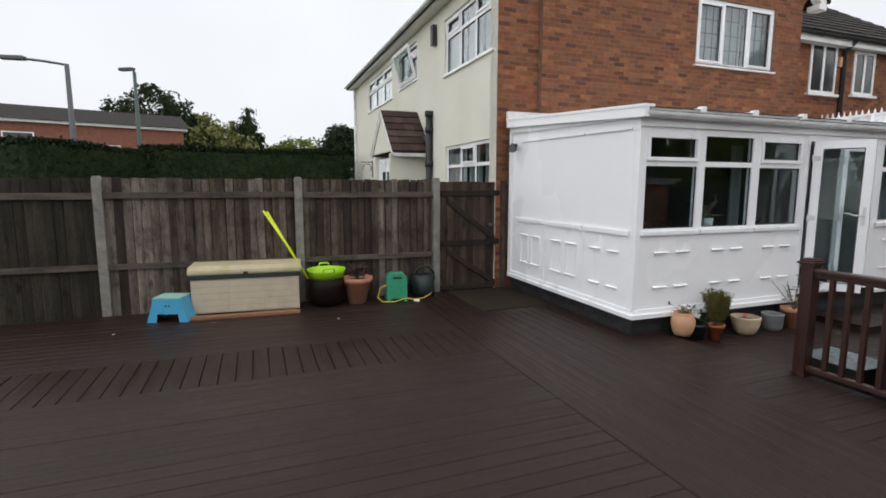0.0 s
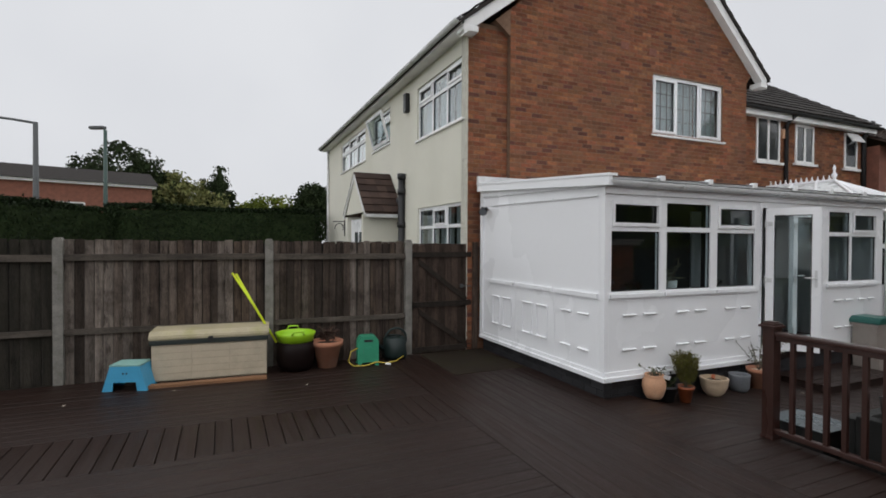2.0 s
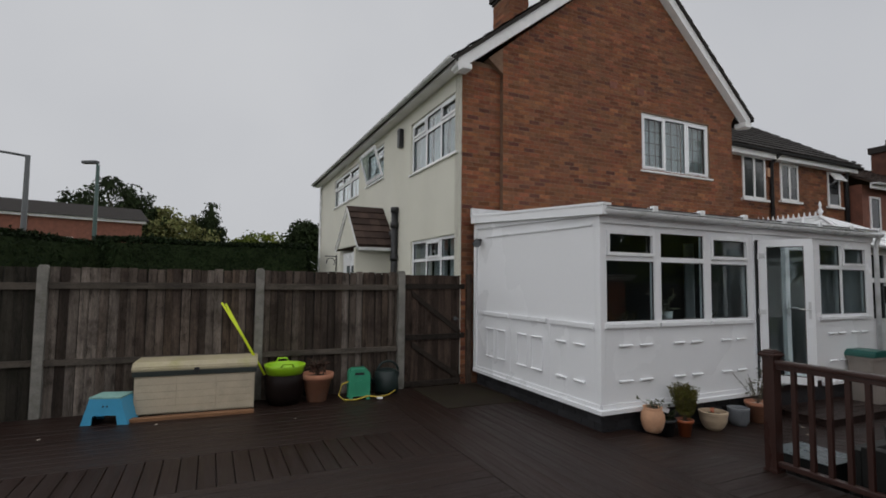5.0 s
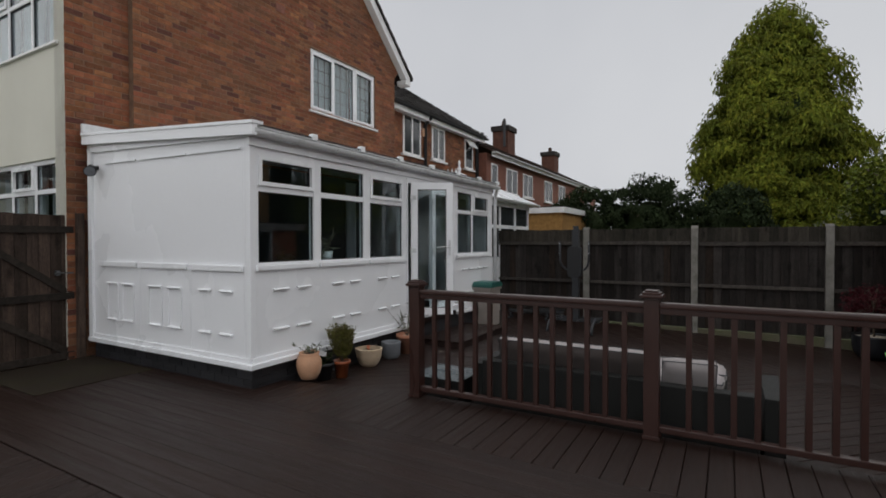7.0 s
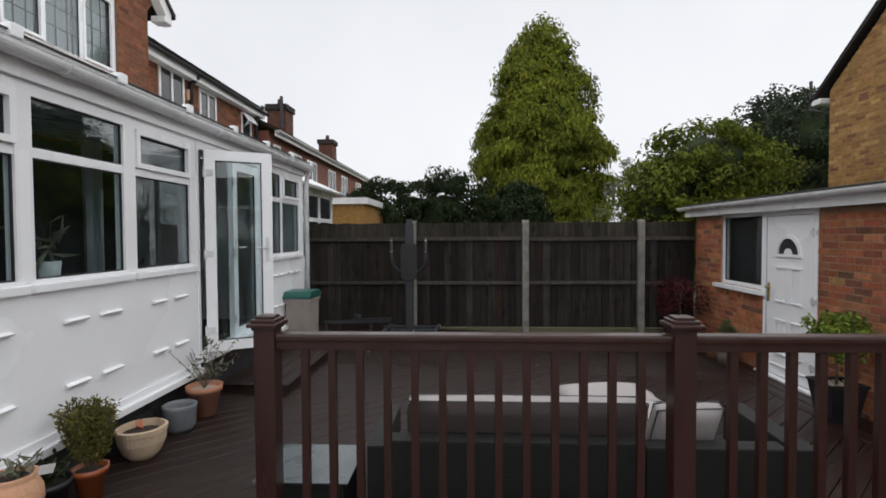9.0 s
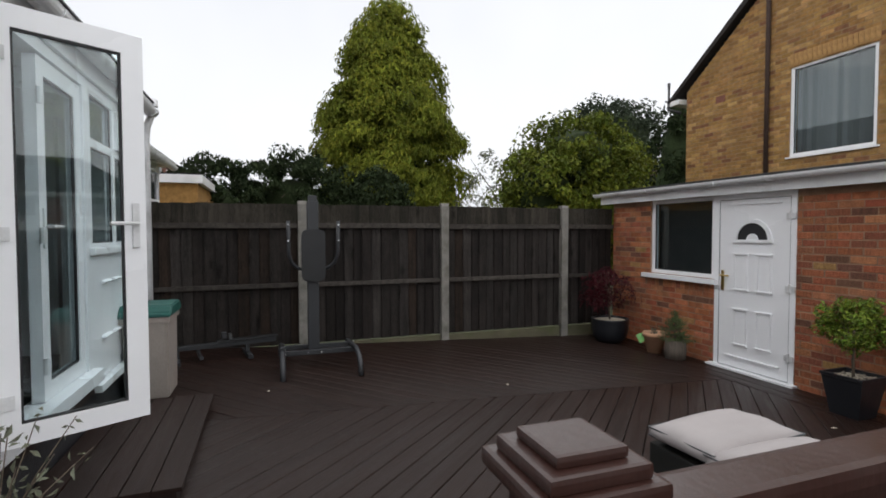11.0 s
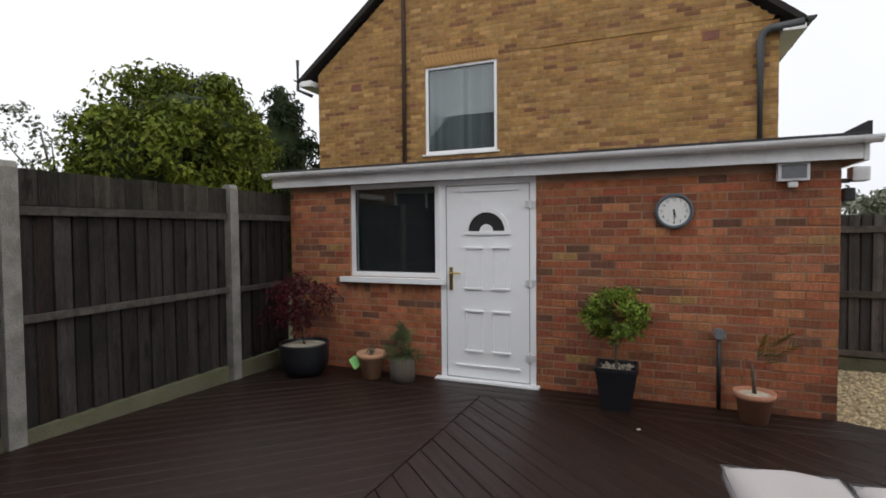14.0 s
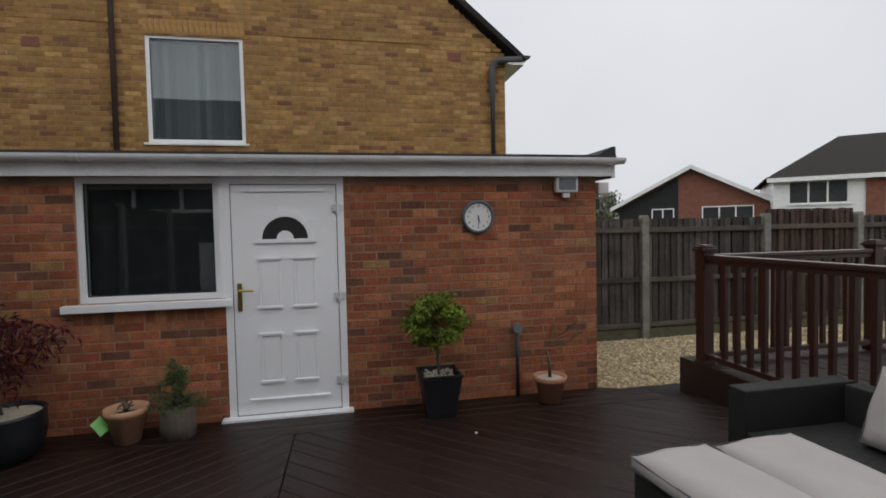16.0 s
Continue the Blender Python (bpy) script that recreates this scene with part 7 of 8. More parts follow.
part("trunk", bm, BARK, bay, smooth=True)
p_, v_ = clump_points(bc, 0.075, 66, 68)
leaves("crown", p_, v_ + np.array([0, 0, 0.4]), 0.047, LEAF_BAY, bay, 0.0, 0.42, 69)
garden_pot(2.05, -6.06, pot_profile(0.095, 0.135, 0.24, 0.02), TERRA, "terracotta pot with pale chippings and a palm", CHIPS, 0.125, 0.215)
palm = thing("palm_seedling", pose(2.05, -6.06, ZL(-6.1) + 0.22), "thin young palm with one long green frond", "plant")
bm = bmesh.new()
tube(bm, [(0, 0, 0), (0.01, 0.01, 0.12), (0.02, 0.0, 0.24)], 0.016, 8, 0.010)
tube(bm, [(0.02, 0, 0.2), (0.06, 0.0, 0.28), (0.07, 0.02, 0.22), (0.10, 0.03, 0.10)], 0.004, 5, 0.002)
part("stem", bm, BARK, palm, smooth=True)
bm = bmesh.new()
rs = np.random.RandomState(77)
for a, b, c in (((0.01, 0, 0.22), (0.10, 0.02, 0.40), (0.22, 0.03, 0.50)), ((0.01, 0, 0.2), (0.12, 0.03, 0.32), (0.25, 0.06, 0.42)), ((0.01, 0, 0.24), (0.02, -0.01, 0.36), (0.06, -0.02, 0.46))):
    a, b, c = Vector((-a[0], *a[1:])), Vector((-b[0], *b[1:])), Vector((-c[0], *c[1:]))
    for k in range(14):
        t = 0.25 + 0.75 * k / 13
        p = a.lerp(b, t / 0.5) if t < 0.5 else b.lerp(c, (t - 0.5) / 0.5)
        d = (c - a).normalized()
        side = Vector((d.z, 0.2, -d.x)) * (1 if k % 2 else -1)
        e = p + (side * 0.6 + d * 0.8).normalized() * 0.11 * (1.1 - t * 0.5)
        w = Vector((0.004, 0.010, 0.006))
        bm.faces.new([bm.verts.new(q) for q in (p - w, p.lerp(e, 0.5) - w * 1.2, e, p.lerp(e, 0.5) + w * 1.2, p + w)])
part("frond", bm, LEAF_CON, palm)
# fallen petals and grit on the boards
rs = np.random.RandomState(90)
for x, y, u in ((-4.55, 2.25, 1), (-3.05, 1.9, 1), (4.9, -1.15, 0), (4.6, -3.4, 0), (2.9, -5.5, 0), (2.75, -0.55, 0), (2.5, -0.75, 0), (-5.6, 2.1, 1)):
    z = UZ if u else ZL(y)
    bm = prism(bmesh.new(), [(0, -0.012), (0.02, -0.003), (0.016, 0.012), (-0.013, 0.013), (-0.02, 0.0)], "z", 0.0, 0.005)
    solid("fallen_petal", bm, DEBRIS, "pale fallen petal on the wet deck", "petal", "fallen petals", m=pose(x, y, z + 0.001, 0, 0, rs.uniform(0, 360)))

# ---- terrace beyond the gable ----
PANE = mat("dark reflecting pane", (0.03, 0.034, 0.038), rough=0.06, vary=0.15, scale=2, fine=5, bump=0)


def far_window(parent, m, w, h, cols, sill=True):
    """A window of a far house, sitting on its wall. Local x along the width, -y looks out."""
    bm = bmesh.new()
    f = 0.06
    ring_frame(bm, 0, 0, w, h, f, -0.03, 0.0)
    win = part("window", bm, WHITE, parent)
    win.matrix_basis = m
    for i in range(1, cols):
        u = f + (w - 2 * f) * i / cols
        part("mullion", B(u - 0.035, -0.03, f, u + 0.035, 0.0, h - f), WHITE, win)
    if sill:
        part("sill", B(-0.08, -0.09, -0.06, w + 0.08, 0.0, -0.002), WHITE, win)
    for i in range(cols):
        a = f + (w - 2 * f) * i / cols + (0.036 if i else 0.0)
        b = f + (w - 2 * f) * (i + 1) / cols - (0.036 if i < cols - 1 else 0.0)
        part("pane", B(a, -0.012, f, b, -0.004, h - f), PANE, win)
    return win


TY = 3.70
th = thing("terraced_house", pose(0, 0, 0), "red brick terraced house with dark roof and white windows", "house", "terraced houses")
tw = part("wall", B(6.67, TY, -0.42, 12.8, TY + 0.3, 5.15), MORTAR, th, "red brick rear wall")
brick_skin("bricks", brick_list(6.67, 12.8, 2.4, 5.1, [(8.02, 3.90, 8.92, 5.05), (9.55, 3.95, 10.32, 4.98), (11.7, 3.95, 12.3, 4.95)]), "y", TY, -1, BRICK, tw)
part("wall", B(12.5, TY + 0.31, -0.42, 12.8, 10.5, 5.15), FARBRICK, th)
far_window(th, pose(8.02, TY, 3.92), 0.90, 1.12, 2)
far_window(th, pose(9.55, TY, 3.97), 0.77, 1.0, 2)
far_window(th, pose(11.7, TY, 3.97), 0.60, 0.98, 1)
ob = part("open_vent", B(0, -0.03, -0.30, 0.58, 0.0, 0.0, 0.005), WHITE, th, "white top vent propped open")
ob.matrix_basis = pose(11.71, TY - 0.035, 4.93, -35, 0, 0)
part("fascia", B(6.67, TY - 0.22, 4.98, 12.85, TY - 0.18, 5.16), WHITE, th)
part("soffit", B(6.67, TY - 0.18, 4.99, 12.85, TY - 0.003, 5.01), WHITE, th)
part("roof", prism(bmesh.new(), [(TY - 0.25, 5.14), (7.3, 7.6), (10.9, 5.14), (10.9, 5.2), (7.3, 7.68), (TY - 0.25, 5.2)], "x", 6.75, 12.95), TILE, th, "dark tiled roof")
tile_slope("roof_tiles", (7.3, TY - 0.27, 5.20), (12.97, TY - 0.27, 5.20), (7.3, 7.3, 7.69), 12, TILE, th)
gutter("gutter", (6.7, TY - 0.28, 5.16), (12.95, TY - 0.28, 5.14), 0.06, IRON, "black gutter along the terrace eave")
dp = bmesh.new()
tube(dp, [(9.12, TY - 0.28, 5.1), (9.12, TY - 0.06, 4.9), (9.12, TY - 0.06, 2.2)], 0.05, 8)
solid("downpipe", dp, IRON, "black downpipe on the terrace wall", "pipe", smooth=True)
dp = bmesh.new()
tube(dp, [(12.55, TY - 0.28, 5.3), (12.55, TY - 0.06, 4.9), (12.55, TY - 0.06, 2.2)], 0.06, 8)
solid("downpipe", dp, IRON, "black soil pipe on the terrace wall", "pipe", smooth=True)
al = solid("alarm_box", B(8.98, TY - 0.06, 4.55, 9.08, TY - 0.002, 4.78, 0.01), TERRAP, "small faded yellow alarm box on brick", "alarm box")

t2 = thing("terraced_house", pose(0, 0, 0), "row of red brick terraced houses with white windows and chimneys", "house", "terraced houses")
SY = 3.40
part("wall", B(12.82, SY, -0.42, 29.5, SY + 0.3, 4.65), FARBRICK, t2, "red brick rear wall")
part("wall", B(29.2, SY + 0.3, -0.42, 29.5, 10.5, 4.65), FARBRICK, t2)
part("wall", B(12.82, SY + 0.31, -0.42, 13.1, 10.5, 4.65), FARBRICK, t2)
for x in (13.2, 14.6, 16.4, 19.2, 21.4, 24.4, 26.6):
    far_window(t2, pose(x, SY, 3.35), 0.55 if x == 13.2 else 1.15, 0.98, 1 if x == 13.2 else 2)
part("fascia", B(12.82, SY - 0.24, 4.50, 29.6, SY - 0.2, 4.66), WHITE, t2)
part("roof", prism(bmesh.new(), [(SY - 0.28, 4.64), (7.0, 6.55), (10.6, 4.64), (10.6, 4.7), (7.0, 6.62), (SY - 0.28, 4.7)], "x", 12.8, 29.7), TILEBR, t2, "brown tiled roof")
tile_slope("roof_tiles", (12.8, SY - 0.30, 4.70), (29.7, SY - 0.30, 4.70), (12.8, 7.0, 6.63), 10, TILEBR, t2)
gutter("gutter", (12.8, SY - 0.31, 4.66), (29.6, SY - 0.31, 4.64), 0.06, UPVCD, "pale gutter along the row of terraced houses")
for x, y, z in ((19.4, 5.5, 7.05), (27.0, 5.6, 7.0)):
    c_ = part("chimney", B(x - 0.45, y - 0.4, 5.0, x + 0.45, y + 0.4, z - 0.25, 0.01), SOOTBRICK, t2, "sooty brown brick chimney stack")
    part("head", B(x - 0.52, y - 0.47, z - 0.25, x + 0.52, y + 0.47, z, 0.02), TILE, c_)
    bm = bmesh.new()
    tube(bm, [(x, y, z), (x, y, z + 0.3)], 0.13, 10, 0.1)
    part("pot", bm, TILEBR, c_)
bm = bmesh.new()
tube(bm, [(18.75, 5.2, 6.0), (18.75, 5.2, 7.3)], 0.07, 8)
part("flue", bm, IRON, t2)

# neighbour's conservatory and flat extension
nc = thing("neighbour_conservatory", pose(0, 0, 0), "white conservatory next door with hipped roof and cresting", "conservatory")
part("dwarf_wall", B(6.25, 0.45, -0.42, 9.0, 3.3, 1.15), UPVC, nc)
bm = bmesh.new()
for x in (6.25, 7.13, 8.05, 8.94):
    box(bm, x, 0.45, 1.15, x + 0.07, 0.52, 2.38)
box(bm, 6.32, 0.45, 1.80, 8.94, 0.51, 1.88)
box(bm, 6.25, 0.44, 2.30, 9.02, 0.53, 2.42)
for y in (1.4, 2.4, 3.2):
    box(bm, 6.25, y, 1.15, 6.32, y + 0.07, 2.36)
box(bm, 6.255, 0.53, 2.30, 6.33, 3.3, 2.42)
part("window_frame", bm, UPVC, nc)
part("pane", B(6.34, 0.475, 1.16, 8.93, 0.485, 2.30), PANE, nc)
part("pane", B(6.28, 0.54, 1.16, 6.29, 3.25, 2.30), PANE, nc)
part("end_wall", B(8.98, 0.53, -0.42, 9.02, 3.3, 2.38), UPVC, nc)
bm = bmesh.new()
v = [bm.verts.new(p) for p in ((6.1, 0.3, 2.42), (9.2, 0.3, 2.42), (9.2, 3.4, 2.42), (6.1, 3.4, 2.42), (8.0, 1.94, 3.22), (8.0, 3.4, 3.22))]
for f in ((0, 1, 4), (1, 2, 5, 4), (2, 3, 5), (3, 0, 4, 5), (3, 2, 1, 0)):
    bm.faces.new([v[i] for i in f])
part("roof", bm, POLYROOF, nc, "opal hipped roof")
for a, b in (((6.1, 0.3), (8.0, 1.94)), ((9.2, 0.3), (8.0, 1.94)), ((6.9, 0.3), (8.0, 1.94)), ((7.65, 0.3), (8.0, 1.94)), ((8.4, 0.3), (8.0, 1.94)), ((6.1, 1.3), (8.0, 2.3)), ((6.1, 2.2), (8.0, 2.8)), ((9.2, 1.3), (8.0, 2.3)), ((9.2, 2.2), (8.0, 2.8))):
    bm = bmesh.new()
    tube(bm, [(a[0], a[1], 2.44), (b[0], b[1], 3.24)], 0.03, 6)
    part("glazing_bar", bm, UPVC, nc)
bm = bmesh.new()
tube(bm, [(8.0, 1.9, 3.24), (8.0, 3.4, 3.24)], 0.035, 6)
part("ridge_bar", bm, UPVC, nc)
for k in range(12):
    y = 2.0 + k * 0.115
    part("cresting", prism(bmesh.new(), [(y, 3.25), (y + 0.07, 3.25), (y + 0.05, 3.31), (y + 0.035, 3.37), (y + 0.02, 3.31)], "x", 7.99, 8.01), UPVC, nc)
bm = lathe(bmesh.new(), [(0.05, 0), (0.025, 0.06), (0.06, 0.13), (0.025, 0.2), (0.02, 0.24), (0.035, 0.28), (0.006, 0.36)], 12)
ob = part("finial", bm, UPVC, nc, smooth=True)
ob.matrix_basis = pose(8.0, 1.94, 3.22)
gutter("gutter", (6.05, 0.28, 2.45), (9.25, 0.28, 2.44), 0.06, UPVCD, "white gutter on the neighbouring conservatory")
ex = thing("flat_roof_extension", pose(0, 0, 0), "buff brick flat-roofed extension with white fascia", "extension")
part("wall", B(11.0, 0.15, -0.42, 15.5, 3.35, 2.34), YBRICK, ex)
part("fascia", B(10.9, 0.05, 2.34, 15.6, 3.39, 2.50), WHITE, ex)
part("roof", B(10.95, 0.1, 2.502, 15.55, 3.39, 2.53), FELT, ex)

# ---- trees and hedge ----
def cypress(m, prof, clumps, per, leaf, material, label, seed, droop=0.9, r_clump=0.42):
    """A dense evergreen with drooping sprays on a tapering body; prof: (z, radius)."""
    rs = np.random.RandomState(seed)
    t = thing("cypress_tree", m, label, "tree")
    bm = bmesh.new()
    tube(bm, [(0, 0, 0), (0.05, 0, prof[-1][0] * 0.6), (0, 0.05, prof[-1][0] * 0.97)], 0.3, 9, 0.03)
    for i in range(26):
        z = rs.uniform(0.5, prof[-1][0] * 0.9)
        r = np.interp(z, [p[0] for p in prof], [p[1] for p in prof]) * 0.8
        a = rs.uniform(0, 6.28)
        tube(bm, [(0, 0, z), (r * 0.5 * math.cos(a), r * 0.5 * math.sin(a), z + 0.2), (r * math.cos(a), r * math.sin(a), z + 0.1)], 0.06, 5, 0.015)
    part("trunk", bm, BARK, t, smooth=True)
    # solid dark body, painted as the shade between the sprays
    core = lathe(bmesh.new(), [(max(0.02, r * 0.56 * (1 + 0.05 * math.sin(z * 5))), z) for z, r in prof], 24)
    part("inner_foliage", core, LEAF_DARK, t, "solid dark core for the shade inside the crown")
    hs = [p[0] for p in prof]
    wts = np.array([np.interp(z, hs, [p[1] for p in prof]) for z in np.linspace(hs[0], hs[-1], 60)])
    zz = rs.choice(np.linspace(hs[0], hs[-1], 60), clumps, p=wts / wts.sum()) + rs.uniform(-0.1, 0.1, clumps)
    aa = rs.uniform(0, 2 * math.pi, clumps)
    rr = np.interp(zz, hs, [p[1] for p in prof]) * (0.9 + 0.10 * np.sin(aa * 3 + zz * 1.7) + 0.06 * np.sin(aa * 7 - zz * 3.1)) * rs.uniform(0.74, 1.03, clumps)
    cs = np.stack([rr * np.cos(aa), rr * np.sin(aa), zz], 1)
    p, v = clump_points(cs, r_clump * rs.uniform(0.6, 1.25, clumps), per, seed + 1)
    keep = v[:, 2] > -0.25
    p, v = p[keep], v[keep]
    out = p.copy()
    out[:, 2] = 0
    out /= np.linalg.norm(out, axis=1)[:, None] + 1e-6
    leaves("crown", p, v * 0.5 + out * 0.7 + np.array([0, 0, 0.35]), leaf, material, t, droop, 0.34, seed + 2)
    return t


GZ = -0.42
cypress(pose(19.0, -5.55, GZ), [(0.2, 2.6), (2.5, 2.72), (4.8, 2.55), (6.5, 2.2), (7.8, 1.72), (8.9, 1.18), (9.6, 0.72), (10.05, 0.4), (10.3, 0.1)], 560, 300, 0.19, LEAF_CON, "tall broad golden green cypress with drooping sprays", 101, 0.6, 0.62)
tree("evergreen_shrub", pose(14.2, -1.2, GZ), 0.5, 0.12, [(0, 1.4, 2.2, 1.0, 1.5, 1.5), (0, -0.6, 2.4, 1.0, 1.5, 1.6), (0.3, -2.6, 2.2, 1.0, 1.4, 1.5), (0, 0.2, 1.0, 1.2, 3.2, 1.2)], 0.26, 620, 80, 0.11, LEAF_DARK, "dark spiky evergreen shrubs above the fence", "shrub", 111, -0.7, 14, core=0.5)
tree("garden_tree", pose(10.7, -8.35, GZ), 1.0, 0.12, [(0, 0, 3.45, 1.3, 1.4, 1.35), (-0.2, 1.1, 2.7, 1.1, 1.0, 1.1), (0.4, -1.2, 3.0, 1.2, 1.1, 1.2), (0, 0, 1.8, 1.4, 1.9, 1.2)], 0.36, 240, 150, 0.11, LEAF_MID, "bushy yellow green garden tree behind the fence", "tree", 121, 0.3, 12, core=0.62)
tree("feathery_tree", pose(14.5, -8.3, GZ), 1.2, 0.07, [(0, 0, 3.3, 1.2, 1.5, 1.3), (0, 0.4, 2.4, 1.2, 1.7, 0.9)], 0.22, 90, 22, 0.10, LEAF_GREY, "sparse feathery young tree", "tree", 131, 0.1, 16)
tree("broadleaf_tree", pose(18.5, -15.4, GZ), 2.0, 0.3, [(0, 0, 5.6, 2.2, 2.4, 2.0), (0.5, 1.4, 4.6, 1.8, 1.6, 1.8), (0, -0.5, 3.4, 2.3, 2.4, 1.8)], 0.5, 300, 90, 0.16, LEAF_DIM, "dark broad tree beyond the garages", "tree", 141, 0.2, 12, core=0.7)
cypress(pose(13.4, -14.2, GZ), [(0.3, 1.5), (3.5, 1.4), (5.0, 0.9), (6.3, 0.1)], 220, 44, 0.22, LEAF_DARK, "narrow dark cypress behind the garden", 151, 0.4, 0.3)
tree("low_shrub", pose(11.5, -4.6, GZ), 0.3, 0.06, [(0, 0, 1.4, 0.7, 2.6, 0.85), (0, -2.3, 1.5, 0.7, 1.0, 0.8)], 0.25, 120, 40, 0.11, LEAF_MID, "low green shrubs peeping over the fence", "shrub", 161, 0.1, 8)


def hedge(name, p0, p1, h, thick, n, seed, label):
    """A clipped hedge: dark core and a skin of small leaves with an uneven top."""
    d = Vector((p1[0] - p0[0], p1[1] - p0[1], 0))
    L = d.length
    t = thing(name, pose(p0[0], p0[1], GZ, 0, 0, math.degrees(math.atan2(d.y, d.x))), label, "hedge")
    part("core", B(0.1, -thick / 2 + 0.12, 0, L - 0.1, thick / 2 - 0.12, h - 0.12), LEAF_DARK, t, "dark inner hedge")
    rs = np.random.RandomState(seed)
    P, N = [], []
    for i in range(n):
        k = rs.uniform()
        if k < 0.45:
            s = 1 if rs.uniform() < 0.5 else -1
            P.append((rs.uniform(0, L), s * (thick / 2 + rs.normal(0, 0.04)), rs.uniform(0.2, h)))
            N.append((0, s, 0.2))
        elif k < 0.85:
            x = rs.uniform(0, L)
            P.append((x, rs.uniform(-thick / 2, thick / 2), h + rs.normal(0, 0.025) + 0.03 * math.sin(x * 1.3)))
            N.append((0, 0, 1))
        else:
            s = 0 if rs.uniform() < 0.5 else L
            P.append((s + rs.normal(0, 0.05), rs.uniform(-thick / 2, thick / 2), rs.uniform(0.2, h)))
            N.append((1 if s else -1, 0, 0.2))
    leaves("foliage", P, N, 0.10, LEAF_HEDGE, t, 0.0, 0.5, seed + 1)
    return t


hedge("hedge", (-7.3, 14.2), (-0.9, 14.6), 3.38, 1.4, 26000, 201, "tall clipped dark green hedge")
hedge("hedge", (-9.6, 10.2), (-7.6, 14.2), 3.25, 1.6, 16000, 203, "tall clipped dark green hedge end")


def street_lamp(x, y, h, ang, material, label, arm=1.3):
    t = thing("street_lamp", pose(x, y, GZ, 0, 0, ang), label, "street lamp")
    bm = bmesh.new()
    tube(bm, [(0, 0, 0), (0, 0, h)], 0.11, 10, 0.07)
    part("column", bm, material, t, smooth=True)
    if arm:
        bm = bmesh.new()
        tube(bm, [(0, 0, h - 0.03), (arm * 0.5, 0, h + 0.06), (arm, 0, h + 0.12)], 0.04, 8)
        part("bracket", bm, material, t, smooth=True)
    bm = box(bmesh.new(), arm - 0.1, -0.12, h + (0.06 if arm else 0.0), arm + 0.6, 0.12, h + (0.2 if arm else 0.1), 0.05)
    part("lantern", bm, GALV, t, "grey lamp head")
    return t


street_lamp(-9.65, 15.9, 6.15, 170, GALV, "tall grey street lamp with an arm")
street_lamp(-8.8, 21.8, 7.15, 150, GREENPOST, "slim green street lamp pole", 0.12)
bk = thing("brick_building", pose(0, 0, 0), "flat-roofed red brick building beyond the hedge", "building")
ang = math.atan2(30.6 - 24.5, -8.0 + 27.0)
bm0 = pose(-27.0, 24.0, GZ, 0, 0, math.degrees(ang))
L_ = 20.0
ob = part("wall", B(0, 0, 0, L_, 9, 5.4), FARBRICK, bk, "red brick wall")
ob.matrix_basis = bm0
ob = part("roof_band", B(-0.2, -0.2, 5.4, L_ + 0.2, 9.2, 5.55), WHITE, bk, "white roof edge")
ob.matrix_basis = bm0
ob = part("roof", prism(bmesh.new(), [(-0.35, 5.552), (9.35, 5.552), (7, 6.5), (2, 6.5)], "x", -0.3, L_ + 0.3), TILE, bk, "dark low roof")
ob.matrix_basis = bm0
for x, z in ((8.0, 3.6), (11.6, 3.6), (15.4, 3.1), (8.0, 1.0), (11.6, 1.0)):
    far_window(bk, bm0 @ pose(x, -0.002, z), 1.3, 1.3, 1)
tree("broadleaf_tree", pose(-11.3, 42, GZ), 2.5, 0.5, [(0, 0, 7.0, 3.0, 3.0, 3.0), (2.0, 0, 5.5, 2.2, 2.2, 2.4), (-2.0, 0, 6.0, 2.0, 2.2, 2.4), (0, 0, 4.0, 3.2, 3.2, 2.0)], 0.8, 330, 46, 0.36, LEAF_DARK, "large dark spreading tree beyond the hedge", "tree", 301)
tree("broadleaf_tree", pose(-7.6, 42, GZ), 1.5, 0.3, [(0, 0, 5.3, 2.6, 2.2, 2.5), (-1.8, 0, 4.9, 2.0, 1.8, 2.0), (1.8, 0, 4.5, 2.0, 2.0, 2.2)], 0.7, 220, 40, 0.34, LEAF_PALE, "pale autumn green tree beyond the hedge", "tree", 311)
cypress(pose(-4.3, 44, GZ), [(0.5, 1.8), (4, 1.7), (6.6, 1.0), (8.8, 0.1)], 200, 36, 0.34, LEAF_DARK, "pointed dark conifer beyond the hedge", 321, 0.4, 0.45)
cypress(pose(-5.7, 46, GZ), [(0.5, 1.5), (4, 1.4), (6.2, 0.8), (7.9, 0.1)], 160, 36, 0.34, LEAF_DARK, "pointed dark conifer beyond the hedge", 325, 0.4, 0.45)
tree("broadleaf_tree", pose(0.2, 44, GZ), 1.5, 0.3, [(0, 0, 4.2, 2.8, 2.2, 2.2), (-1.8, 0, 3.9, 1.9, 1.8, 2.0)], 0.6, 170, 40, 0.32, LEAF_MID, "rounded green tree beyond the hedge", "tree", 331)
tree("broadleaf_tree", pose(3.7, 43, GZ), 1.5, 0.3, [(0, 0, 4.8, 2.0, 2.0, 2.6), (0.1, 0, 6.0, 1.4, 1.3, 1.6)], 0.6, 190, 44, 0.32, LEAF_DARK, "dark rounded evergreen beyond the hedge", "tree", 341)

